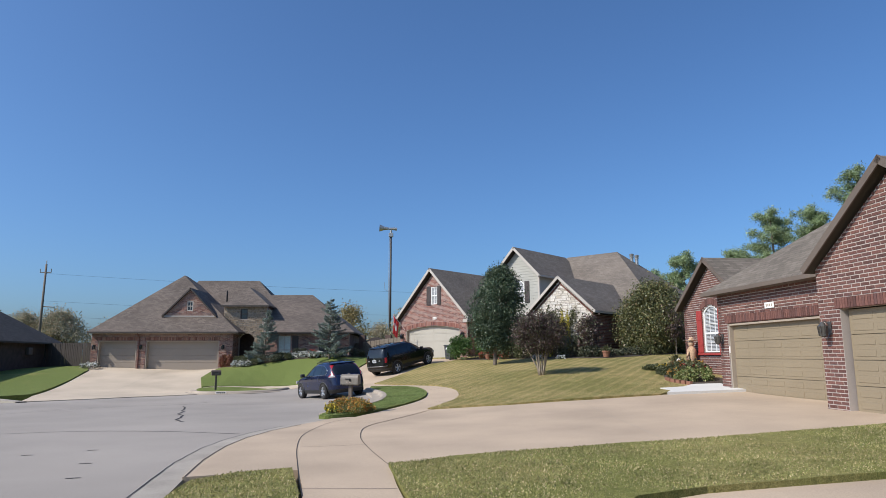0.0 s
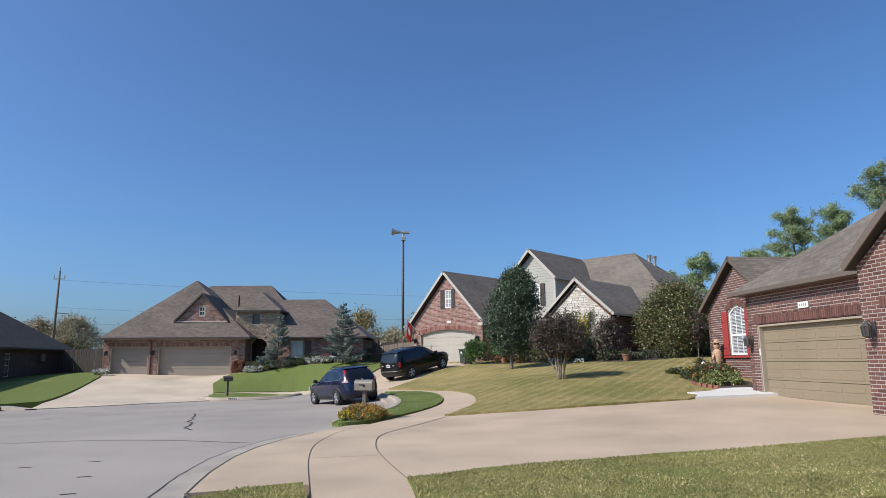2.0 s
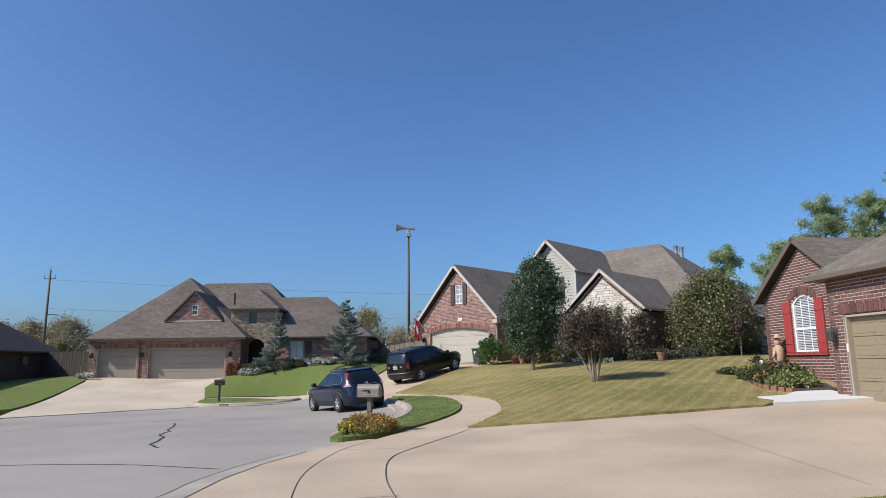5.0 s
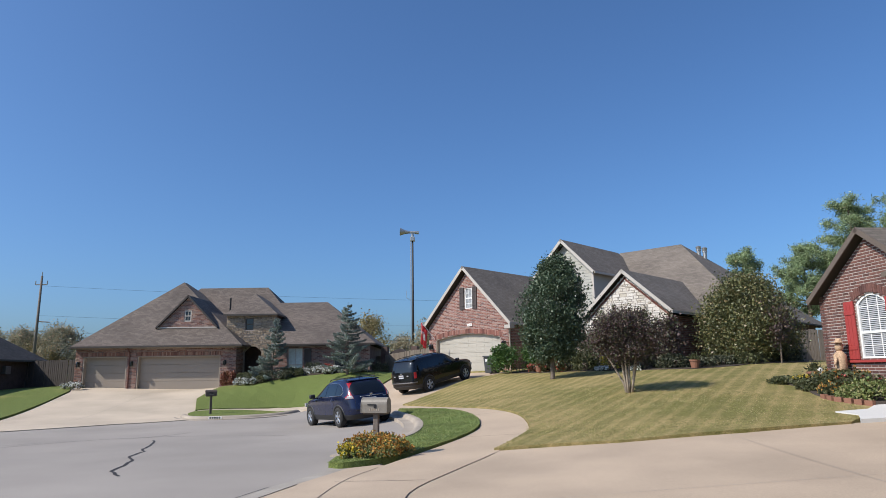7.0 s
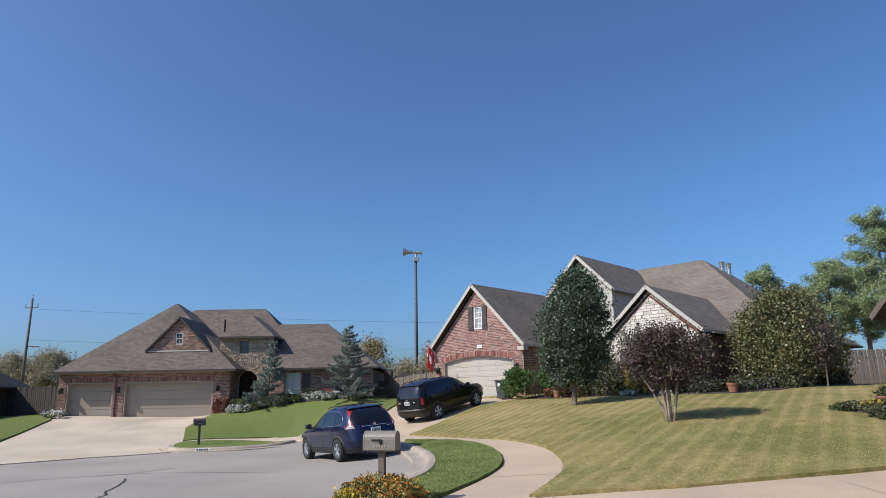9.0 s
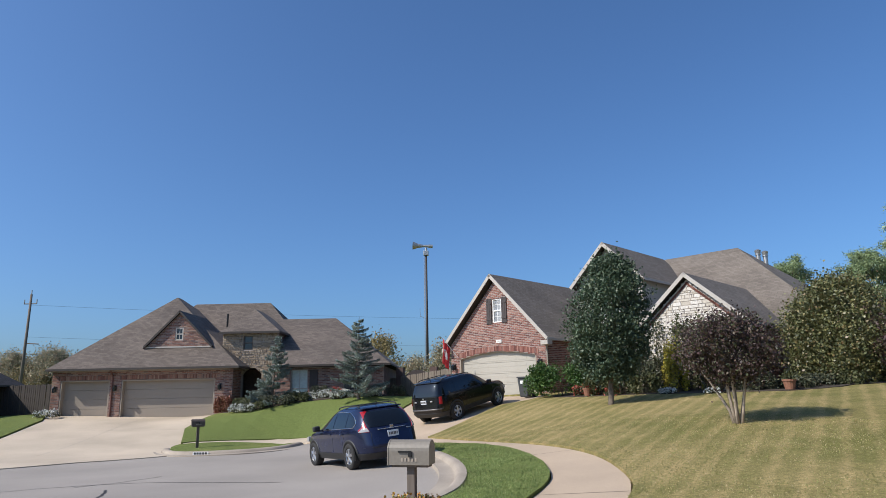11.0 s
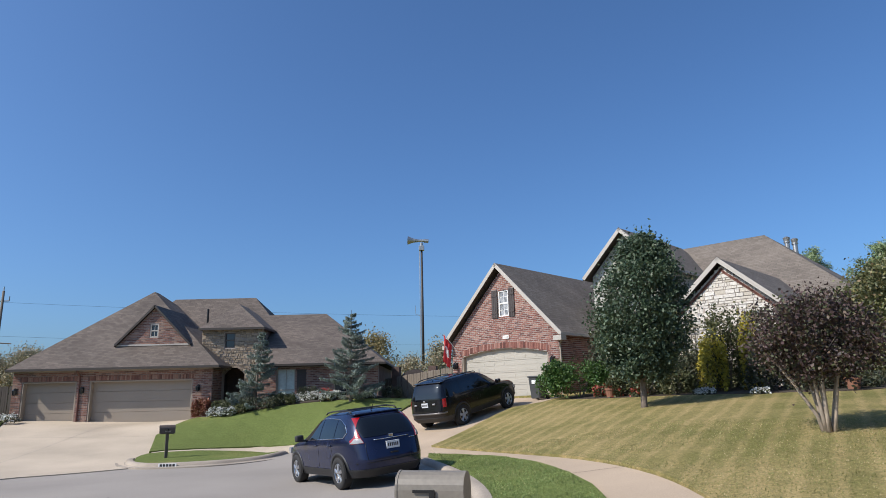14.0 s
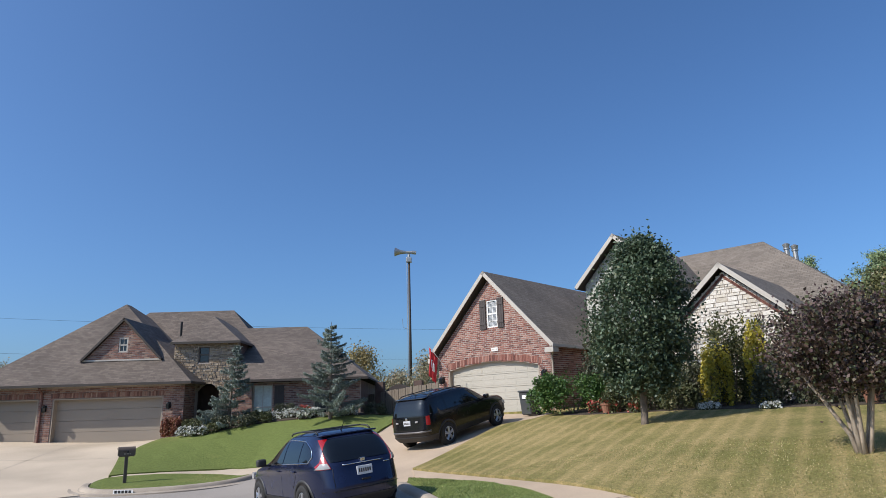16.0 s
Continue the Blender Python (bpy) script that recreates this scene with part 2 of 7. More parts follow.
MAT = {
    "grass": grass_material("mown_grass", (0.215, 0.215, 0.07), (0.42, 0.335, 0.155), 0.18),
    "lawn_b": grass_material("striped_lawn", (0.235, 0.212, 0.08), (0.47, 0.355, 0.18), 0.23, stripe=29.5),
    "lush": grass_material("lush_grass", (0.185, 0.225, 0.072), (0.34, 0.30, 0.12), 0.09),
    "soil": surface("dark_soil", (0.06, 0.045, 0.032), 0.95, var=0.4, fine=30, bump=0.6, dist=0.03),
    "asphalt": surface("old_asphalt", (0.298, 0.263, 0.227), 0.9, var=0.15, big=0.22, fine=90, bump=0.3, dist=0.006),
    "concrete": surface("tan_concrete", (0.435, 0.333, 0.235), 0.85, var=0.14, big=0.5, fine=60, bump=0.15, dist=0.004),
    "concrete_pale": surface("pale_concrete", (0.50, 0.41, 0.305), 0.85, var=0.14, big=0.4, fine=60, bump=0.15, dist=0.004),
    "kerb": surface("kerb_concrete", (0.34, 0.30, 0.25), 0.88, var=0.18, big=1.2, fine=50, bump=0.2, dist=0.005),
    "kerb_pale": surface("pale_kerb_concrete", (0.34, 0.285, 0.225), 0.88, var=0.16, big=1.2, fine=50, bump=0.2, dist=0.005),
    "tar": surface("black_joint_filler", (0.035, 0.03, 0.028), 0.8, var=0.3),
    "mortar": surface("pale_mortar", (0.45, 0.39, 0.345), 0.95, var=0.12, fine=80, bump=0.3, dist=0.004),
    "mortar_grey": surface("grey_mortar", (0.34, 0.29, 0.26), 0.95, var=0.12, fine=80, bump=0.3, dist=0.004),
    "brick_c": brick_material("brown_red_brick", [(0.0, (0.085, 0.040, 0.034)), (0.35, (0.135, 0.060, 0.049)), (0.7, (0.175, 0.080, 0.063)), (1.0, (0.115, 0.058, 0.052))]),
    "brick_b": brick_material("rosy_brick", [(0.0, (0.11, 0.045, 0.038)), (0.3, (0.21, 0.082, 0.064)), (0.65, (0.28, 0.125, 0.095)), (0.85, (0.35, 0.20, 0.16)), (1.0, (0.15, 0.075, 0.068))]),
    "brick_a": brick_material("mixed_brick", [(0.0, (0.13, 0.065, 0.05)), (0.3, (0.24, 0.12, 0.09)), (0.6, (0.30, 0.17, 0.13)), (0.85, (0.36, 0.25, 0.19)), (1.0, (0.14, 0.09, 0.08))]),
    "stone_tan": brick_material("tan_field_stone", [(0.0, (0.18, 0.145, 0.11)), (0.35, (0.32, 0.255, 0.18)), (0.7, (0.46, 0.38, 0.285)), (0.9, (0.39, 0.30, 0.20)), (1.0, (0.25, 0.225, 0.20))]),
    "stone_white": brick_material("cream_limestone", [(0.0, (0.62, 0.59, 0.53)), (0.5, (0.72, 0.70, 0.65)), (0.85, (0.60, 0.56, 0.48)), (1.0, (0.46, 0.42, 0.35))]),
    "shingle_a": shingle_material("grey_brown_shingles", (0.105, 0.082, 0.067), (0.158, 0.127, 0.104)),
    "shingle_b": shingle_material("brown_shingles", (0.150, 0.124, 0.100), (0.200, 0.168, 0.138)),
    "shingle_c": shingle_material("tan_grey_shingles", (0.125, 0.104, 0.080), (0.190, 0.160, 0.128)),
    # dark shingles, lowered further so the colour itself holds the roof's shade
    "shingle_d": shingle_material("dark_shaded_shingles", (0.032, 0.029, 0.028), (0.055, 0.050, 0.048)),
    "trim_tan": surface("tan_trim_paint", (0.36, 0.30, 0.235), 0.55, var=0.06, fine=20, bump=0.05),
    "trim_pale": surface("pale_trim_paint", (0.45, 0.41, 0.36), 0.55, var=0.06, fine=20, bump=0.05),
    "trim_dark": surface("dark_brown_trim", (0.10, 0.075, 0.06), 0.6, var=0.1, fine=20, bump=0.05),
    "frosted": surface("seeded_lantern_glass", (0.075, 0.07, 0.062), 0.25, var=0.15),
    "trim_brown": surface("brown_trim_paint", (0.135, 0.105, 0.082), 0.6, var=0.1, fine=20, bump=0.05),
    "pewter": surface("pewter_metal", (0.16, 0.15, 0.145), 0.4, 0.6, var=0.2, fine=30, bump=0.05),
    "trim_black": surface("dark_gutter_paint", (0.045, 0.036, 0.030), 0.6, var=0.1, fine=20, bump=0.05),
    # dark fence wood, made darker still to include the shade it stands in
    "fence_dark_shaded": surface("dark_shaded_weathered_wood", (0.07, 0.058, 0.050), 0.9, var=0.3, big=2.0, fine=25, bump=0.3, stretch=(1, 1, 0.1)),
    "door_c": surface("khaki_door_paint", (0.255, 0.205, 0.135), 0.5, var=0.06, fine=25, bump=0.06),
    "door_b": surface("cream_door_paint", (0.42, 0.39, 0.33), 0.5, var=0.05, fine=25, bump=0.06),
    "door_a": surface("taupe_door_paint", (0.30, 0.255, 0.205), 0.5, var=0.05, fine=25, bump=0.06),
    "white": surface("white_paint", (0.80, 0.79, 0.76), 0.5, var=0.04, fine=20, bump=0.04),
    "siding": surface("greige_siding", (0.37, 0.36, 0.315), 0.6, var=0.06, fine=20, bump=0.05),
    "red": surface("barn_red_paint", (0.34, 0.045, 0.04), 0.55, var=0.12, fine=30, bump=0.08),
    "shutter": surface("dark_shutter_paint", (0.055, 0.042, 0.038), 0.6, var=0.15, fine=30, bump=0.08),
    "black": surface("black_metal", (0.018, 0.017, 0.016), 0.45, 0.3, var=0.2, fine=30, bump=0.05),
    "glass": glass_material("window_glass"),
    "blind": surface("white_blinds", (0.44, 0.45, 0.46), 0.7, var=0.05),
    "fence": surface("weathered_fence_wood", (0.20, 0.165, 0.13), 0.9, var=0.3, big=2.0, fine=25, bump=0.3, island=0.3, stretch=(1, 1, 0.1)),
    "wood_pole": surface("weathered_pole_wood", (0.16, 0.13, 0.105), 0.9, var=0.2, fine=20, bump=0.3, stretch=(1, 1, 0.1)),
    "bark": surface("grey_brown_bark", (0.17, 0.135, 0.105), 0.95, var=0.3, big=4, fine=30, bump=0.6, dist=0.015, stretch=(1, 1, 0.35)),
    "bark_pale": surface("pale_smooth_bark", (0.36, 0.29, 0.22), 0.8, var=0.3, big=5, fine=25, bump=0.3, stretch=(1, 1, 0.35)),
    "steel": surface("galvanised_steel", (0.42, 0.42, 0.41), 0.45, 0.8, var=0.15, fine=20, bump=0.05),
    # brick taken nearly to black: the shade on this house is in the colour
    "deep_shade_wall": surface("deep_shade_brick", (0.065, 0.048, 0.042), 0.9, var=0.3, big=3, fine=30, bump=0.4),
    # plain darkened brick: shade of side, back and porch walls put into the colour
    "shade_wall": surface("shaded_brick_wall", (0.13, 0.085, 0.07), 0.9, var=0.25, big=3, fine=30, bump=0.4),
}


# ---- building helpers ----
def finish(name, bm, material, parent=None, label="", smooth=False):
    me = bpy.data.meshes.new(name)
    bm.to_mesh(me)
    bm.free()
    if smooth:
        me.polygons.foreach_set("use_smooth", [True] * len(me.polygons))
    for m in material if isinstance(material, (list, tuple)) else [material]:
        me.materials.append(m)
    ob = new(name, me)
    if parent:
        ob.parent = parent
    if label:
        ob["label"] = label
    return ob


def part(name, bm, material, parent, label="", smooth=False):
    return finish(name, bm, material, parent, label, smooth)


def thing(name, label, category, m, group="", kind=""):
    ob = new(name)
    ob.empty_display_size = 0.3
    ob.matrix_world = m
    return tagged(ob, label, category, group, kind)


def box(bm, x0, x1, y0, y1, z0, z1, bevel=0.0, m=None):
    vs = [bm.verts.new((x, y, z)) for x in (x0, x1) for y in (y0, y1) for z in (z0, z1)]
    fs = [bm.faces.new([vs[i] for i in q]) for q in ((0, 1, 3, 2), (4, 6, 7, 5), (0, 4, 5, 1), (2, 3, 7, 6), (0, 2, 6, 4), (1, 5, 7, 3))]
    if bevel:
        es = list({e for f in fs for e in f.edges})
        r = bmesh.ops.bevel(bm, geom=es, offset=bevel, segments=2, affect="EDGES", profile=0.6)
        vs = list({v for v in vs if v.is_valid} | {v for f in r["faces"] for v in f.verts})
    if m:
        bmesh.ops.transform(bm, matrix=m, verts=vs)
    return vs


def boxed(x0, x1, y0, y1, z0, z1, bevel=0.0):
    bm = bmesh.new()
    box(bm, x0, x1, y0, y1, z0, z1, bevel)
    return bm


def tube(bm, pts, radii, sides=10, cap=True):
    """A tapered round bar through the points."""
    rings = []
    pts = [Vector(p) for p in pts]
    for i, p in enumerate(pts):
        d = (pts[min(i + 1, len(pts) - 1)] - pts[max(i - 1, 0)]).normalized()
        a = d.orthogonal().normalized() if i == 0 else (a - d * a.dot(d)).normalized()
        b = d.cross(a)
        r = radii[i] if isinstance(radii, (list, tuple)) else radii
        rings.append([bm.verts.new(p + (a * math.cos(t) + b * math.sin(t)) * r) for t in (2 * math.pi * k / sides for k in range(sides))])
    for r0, r1 in zip(rings, rings[1:]):
        for k in range(sides):
            bm.faces.new((r0[k], r0[(k + 1) % sides], r1[(k + 1) % sides], r1[k]))
    if cap:
        bm.faces.new(rings[0][::-1])
        bm.faces.new(rings[-1])
    return bm


def beam(bm, p, q, w, h):
    """A board from p to q, w wide across and h high, hanging below the line."""
    p, q = Vector(p), Vector(q)
    d = (q - p).normalized()
    side = d.cross(Vector((0, 0, 1))).normalized()
    up = side.cross(d).normalized()
    vs = []
    for base in (p, q):
        for s, t in ((-0.5, 0), (0.5, 0), (0.5, -1), (-0.5, -1)):
            vs.append(bm.verts.new(base + side * s * w + up * t * h))
    for f in ((3, 2, 1, 0), (4, 5, 6, 7), (0, 1, 5, 4), (1, 2, 6, 5), (2, 3, 7, 6), (3, 0, 4, 7)):
        bm.faces.new([vs[i] for i in f])


def panel(outline, holes, thick, m):
    """A wall slab: outline and holes in (x, z), front face at y 0, thick towards +y, moved by m."""
    bm = bmesh.new()
    edges = []
    for loop in (outline, *holes):
        vs = [bm.verts.new((x, 0, z)) for x, z in loop]
        edges += [bm.edges.new((vs[i], vs[(i + 1) % len(vs)])) for i in range(len(vs))]
    bmesh.ops.triangle_fill(bm, use_beauty=True, use_dissolve=False, edges=edges)
    faces = list(bm.faces)
    r = bmesh.ops.extrude_face_region(bm, geom=faces)
    bmesh.ops.translate(bm, vec=(0, thick, 0), verts=[v for v in r["geom"] if isinstance(v, bmesh.types.BMVert)])
    bmesh.ops.recalc_face_normals(bm, faces=bm.faces)
    bmesh.ops.transform(bm, matrix=m, verts=bm.verts)
    return bm


def in_poly(x, y, poly):
    c = False
    j = len(poly) - 1
    for i in range(len(poly)):
        (xi, yi), (xj, yj) = poly[i], poly[j]
        if (yi > y) != (yj > y) and x < (xj - xi) * (y - yi) / (yj - yi) + xi:
            c = not c
        j = i
    return c


def brick_boxes(outline, holes, length=0.25, row=0.083, joint=0.015, seed=1, jitter=0.0):
    """Bricks (x0, x1, z0, z1) in running bond, cut at the outline and the holes."""
    rng = random.Random(seed)
    xs, zs = [p[0] for p in outline], [p[1] for p in outline]
    out = []
    k = 0
    z = min(zs)
    while z + row <= max(zs) + 0.01:
        h = row * (1 + rng.uniform(-jitter, jitter))
        zm = z + h / 2
        cuts = []
        for loop in (outline, *holes):
            for i in range(len(loop)):
                (x0, z0), (x1, z1) = loop[i - 1], loop[i]
                if (z0 > zm) != (z1 > zm):
                    cuts.append(x0 + (x1 - x0) * (zm - z0) / (z1 - z0))
        cuts.sort()
        for a, b in zip(cuts[::2], cuts[1::2]):
            x = math.floor(a / length) * length - (length / 2 if k % 2 else 0)
            while x < b:
                ln = length * (1 + rng.uniform(-jitter, jitter) * 2)
                x0, x1 = max(x, a), min(x + ln, b)
                if x1 - x0 > 0.03:
                    out.append((x0 + joint / 2, x1 - joint / 2, z + joint / 2, z + h - joint / 2))
                x += ln
        z += h
        k += 1
    return out


def brick_mesh(name, boxes, proud, m, seed=2, rough_face=0.0, mat=None, parent=None, label=""):
    """All the given bricks as real blocks in one mesh, a little uneven."""
    rng = random.Random(seed)
    vs, fs = [], []
    for x0, x1, z0, z1 in boxes:
        y = -proud - rng.uniform(0, 0.004) - rng.uniform(0, rough_face)
        n = len(vs)
        c = 0.004
        vs += [m @ Vector(p) for p in ((x0, 0.003, z0), (x1, 0.003, z0), (x1, 0.003, z1), (x0, 0.003, z1), (x0 + c, y, z0 + c), (x1 - c, y, z0 + c), (x1 - c, y, z1 - c), (x0 + c, y, z1 - c))]
        fs += [(n + 4, n + 5, n + 6, n + 7), (n, n + 1, n + 5, n + 4), (n + 1, n + 2, n + 6, n + 5), (n + 2, n + 3, n + 7, n + 6), (n + 3, n, n + 4, n + 7)]
    me = bpy.data.meshes.new(name)
    me.from_pydata(vs, [], fs)
    me.materials.append(mat)
    ob = new(name, me)
    ob.parent = parent
    return tagged(ob, label, kind="stuff")


def brick_pieces(name, boxes, proud, m, seed, rough_face, mat, parent):
    """Bricks or stones one by one, each a piece of its own under its wall; alike ones share a mesh."""
    rng = random.Random(seed)
    kept = {}
    for x0, x1, z0, z1 in boxes:
        y = round(-proud - rng.uniform(0, 0.004) - rng.uniform(0, rough_face), 3)
        w, h = round(x1 - x0, 3), round(z1 - z0, 3)
        key = (w, h, y)
        if key not in kept:
            c = 0.004
            me = bpy.data.meshes.new(name)
            me.from_pydata([(0, 0.003, 0), (w, 0.003, 0), (w, 0.003, h), (0, 0.003, h), (c, y, c), (w - c, y, c), (w - c, y, h - c), (c, y, h - c)], [],
                           [(4, 5, 6, 7), (0, 1, 5, 4), (1, 2, 6, 5), (2, 3, 7, 6), (3, 0, 4, 7)])
            me.materials.append(mat)
            kept[key] = me
        ob = new(name, kept[key])
        ob.parent = parent
        ob.matrix_local = m @ Matrix.Translation((x0, 0, z0))


def brick_wall(parent, outline, holes, m, brick, mortar, seed=1, thick=0.22, label="", row=0.083, length=0.25, jitter=0.0, rough_face=0.0, name="brick", near=None):
    """A wall with openings through it and its courses of bricks."""
    w = part("wall", panel(outline, holes, thick, m), mortar, parent, label)
    every = brick_boxes(outline, holes, length, row, 0.018, seed, jitter)
    single = [b for b in every if near and near(b)][:290]
    if single:
        brick_pieces(name, single, 0.008, m, seed, rough_face, brick, w)
    picked = set(single)
    rest = [b for b in every if b not in picked]
    if rest:
        brick_mesh(name, rest, 0.008, m, seed, rough_face, brick, w)
    return w, None


def soldier(parent, x0, x1, z0, z1, m, brick, rise=0.0, seed=3):
    """A row of bricks on end over an opening, straight or arched."""
    vs, fs = [], []
    n = max(1, round((x1 - x0) / 0.08))
    w = (x1 - x0) / n
    rng = random.Random(seed)
    for i in range(n):
        a, b = x0 + i * w + 0.006, x0 + (i + 1) * w - 0.006
        za, zb = (rise * (1 - ((2 * t - x0 - x1) / (x1 - x0)) ** 2) for t in (a, b))
        y = -0.022 - rng.uniform(0, 0.004)
        k = len(vs)
        vs += [m @ Vector(p) for p in ((a, 0.003, z0 + za), (b, 0.003, z0 + zb), (b, 0.003, z1 + zb), (a, 0.003, z1 + za), (a, y, z0 + za), (b, y, z0 + zb), (b, y, z1 + zb), (a, y, z1 + za))]
        fs += [(k + 4, k + 5, k + 6, k + 7), (k, k + 1, k + 5, k + 4), (k + 1, k + 2, k + 6, k + 5), (k + 2, k + 3, k + 7, k + 6), (k + 3, k, k + 4, k + 7)]
    me = bpy.data.meshes.new("soldier_course")
    me.from_pydata(vs, [], fs)
    me.materials.append(brick)
    ob = new("soldier_course", me)
    ob.parent = parent
    return tagged(ob, "bricks set on end over the opening", kind="stuff")


def roof(parent, faces, material, thick=0.09, name="roof", label=""):
    """Roof planes from corner lists, with thickness; the pattern runs up each slope in metres."""
    bm = bmesh.new()
    uv = bm.loops.layers.uv.new("UVMap")
    for pts in faces:
        vs = [bm.verts.new(p) for p in pts]
        f = bm.faces.new(vs)
        f.normal_update()
        if f.normal.z < 0:
            f.normal_flip()
        n = f.normal.copy()
        h = Vector((0, 0, 1)).cross(n)
        h = h.normalized() if h.length > 1e-4 else Vector((1, 0, 0))
        s = n.cross(h)
        for lp in f.loops:
            lp[uv].uv = (lp.vert.co.dot(h), lp.vert.co.dot(s))
        low = [bm.verts.new(v.co - Vector((0, 0, thick))) for v in f.verts]
        top = list(f.verts)
        bm.faces.new(low[::-1])
        for i in range(len(top)):
            j = (i + 1) % len(top)
            bm.faces.new((top[j], top[i], low[i], low[j]))
    return part(name, bm, material, parent, label)


def boards(parent, name, lines, material, w=0.03, h=0.2, label=""):
    for p, q in lines:
        bm = bmesh.new()
        beam(bm, p, q, w, h)
        part(name, bm, material, parent, label)


# ---- ground ----
CTRL = np.array([
    (-1.30, 11.56, 0.13), (-0.44, 18.87, 0.11), (8.70, 20.05, 0.60), (6.80, 20.45, 0.57), (-3.50, 18.97, -0.06), (-13.80, 36.59, -0.30), 
    (-10.00, 40.29, -0.31), (-5.10, 27.08, -0.14), (-7.60, 19.47, -0.09), (2.65, 33.04, 1.15), (4.00, 26.05, 0.86), (0.60, 43.03, 1.52), 
    (-2.50, 36.55, 0.72), (-0.75, 39.03, 1.22), (-15.85, 46.66, 0.80), (-23.70, 46.16, 0.86), (-24.00, 34.08, -0.11), (0.00, 0.05, 0.25), 
    (-9.00, 4.06, 0.09), (9.00, 6.05, 0.46), (9.00, 13.55, 0.54), (12.00, 33.02, 1.65), (-10.00, 55.05, 1.12), (-40.00, 50.07, 0.55), 
    (-25.00, 10.07, -0.05), (0.00, -19.95, -0.10), (40.00, 30.02, 1.55), (0.00, 100.00, 0.40), (-90.00, 60.00, 0.40), (-60.00, 160.00, 0.40), 
    (80.00, 100.00, 0.40), (-8.00, 44.00, 1.40), (-12.50, 44.40, 1.08), (-4.60, 46.50, 1.45), (-11.60, 37.60, -0.28), (-8.80, 38.60, -0.22), (-9.00, 35.00, -0.235), (-11.80, 34.60, -0.285), (-6.80, 33.00, -0.20), (-10.50, 30.50, -0.30), (-12.00, 41.40, 0.12),
])


def far(a, b):
    return np.sqrt(((a[:, None, :] - b[None]) ** 2).sum(-1) + 9.0)


_n = len(CTRL)
_a = np.zeros((_n + 3, _n + 3))
_a[:_n, :_n] = far(CTRL[:, :2], CTRL[:, :2])
_a[:_n, _n:] = np.c_[CTRL[:, :2], np.ones(_n)]
_a[_n:, :_n] = _a[:_n, _n:].T
WEIGHTS = np.linalg.solve(_a, np.r_[CTRL[:, 2], 0, 0, 0])


def heights(xy):
    """The lie of the land: a smooth surface through the levels above."""
    xy = np.asarray(xy, float)
    z = far(xy, CTRL[:, :2]) @ WEIGHTS[:_n] + xy @ WEIGHTS[_n:_n + 2] + WEIGHTS[_n + 2]
    d = np.sqrt((xy[:, 0] + 3) ** 2 + (xy[:, 1] - 30) ** 2)
    k = np.clip((d - 70) / 60, 0, 1)
    return z * (1 - k) + 0.3 * k


def level(x, y):
    return float(heights([(x, y)])[0])


def dense(line, step, closed=True):
    out = []
    n = len(line)
    for i in range(n if closed else n - 1):
        a, b = Vector(line[i]), Vector(line[(i + 1) % n])
        k = max(1, int((b - a).length / step))
        out += [tuple(a.lerp(b, j / k)) for j in range(k)]
    if not closed:
        out.append(tuple(line[-1]))
    return out


def rounded(line, closed=True, times=2):
    """The line with its corners cut smooth."""
    for _ in range(times):
        out = [] if closed else [line[0]]
        n = len(line)
        for i in range(n if closed else n - 1):
            (x0, y0), (x1, y1) = line[i], line[(i + 1) % n]
            out += [(0.75 * x0 + 0.25 * x1, 0.75 * y0 + 0.25 * y1), (0.25 * x0 + 0.75 * x1, 0.25 * y0 + 0.75 * y1)]
        line = out if closed else out + [line[-1]]
    return line


def curve(line, n=4):
    """The open line drawn out smooth through its points."""
    p = [Vector(q) for q in line]
    p = [p[0] * 2 - p[1]] + p + [p[-1] * 2 - p[-2]]
    out = []
    for a, b, c, d in zip(p, p[1:], p[2:], p[3:]):
        for k in range(n):
            t = k / n
            out.append(tuple(0.5 * (2 * b + (c - a) * t + (2 * a - 5 * b + 4 * c - d) * t * t + (3 * b - a - 3 * c + d) * t ** 3)))
    return out + [tuple(line[-1])]


def sheet(name, outline, lift, material, label, category, step=0.6, skirt=0.3, kind="structure", bumpy=0.0):
    """A piece of ground that follows the land, lift above it, with edges going down."""
    from mathutils.geometry import delaunay_2d_cdt
    edge = dense(outline, step)
    xs, ys = [p[0] for p in edge], [p[1] for p in edge]
    pts = [Vector(p) for p in edge]
    x = min(xs)
    inner = []
    while x < max(xs):
        y = min(ys)
        while y < max(ys):
            inner.append((x, y))
            y += step * 1.3
        x += step * 1.3
    inner = [Vector(p) for p in inner if in_poly(p[0], p[1], outline)]
    n = len(pts)
    vs, _, fs, _, _, _ = delaunay_2d_cdt(pts + inner, [(i, (i + 1) % n) for i in range(n)], [], 1, 1e-4)
    z = heights([(v.x, v.y) for v in vs]) + lift
    bm = bmesh.new()
    vv = [bm.verts.new((v.x, v.y, zz + (bumpy * noise.noise((v.x * 1.3, v.y * 1.3, 0)) if bumpy else 0))) for v, zz in zip(vs, z)]
    for f in fs:
        face = bm.faces.new([vv[i] for i in f])
        face.normal_update()
        if face.normal.z < 0:
            face.normal_flip()
    rim = [e for e in bm.edges if e.is_boundary]
    r = bmesh.ops.extrude_edge_only(bm, edges=rim)
    for v in r["geom"]:
        if isinstance(v, bmesh.types.BMVert):
            v.co.z -= skirt
    return tagged(finish(name, bm, material, smooth=False), label, category, kind=kind)


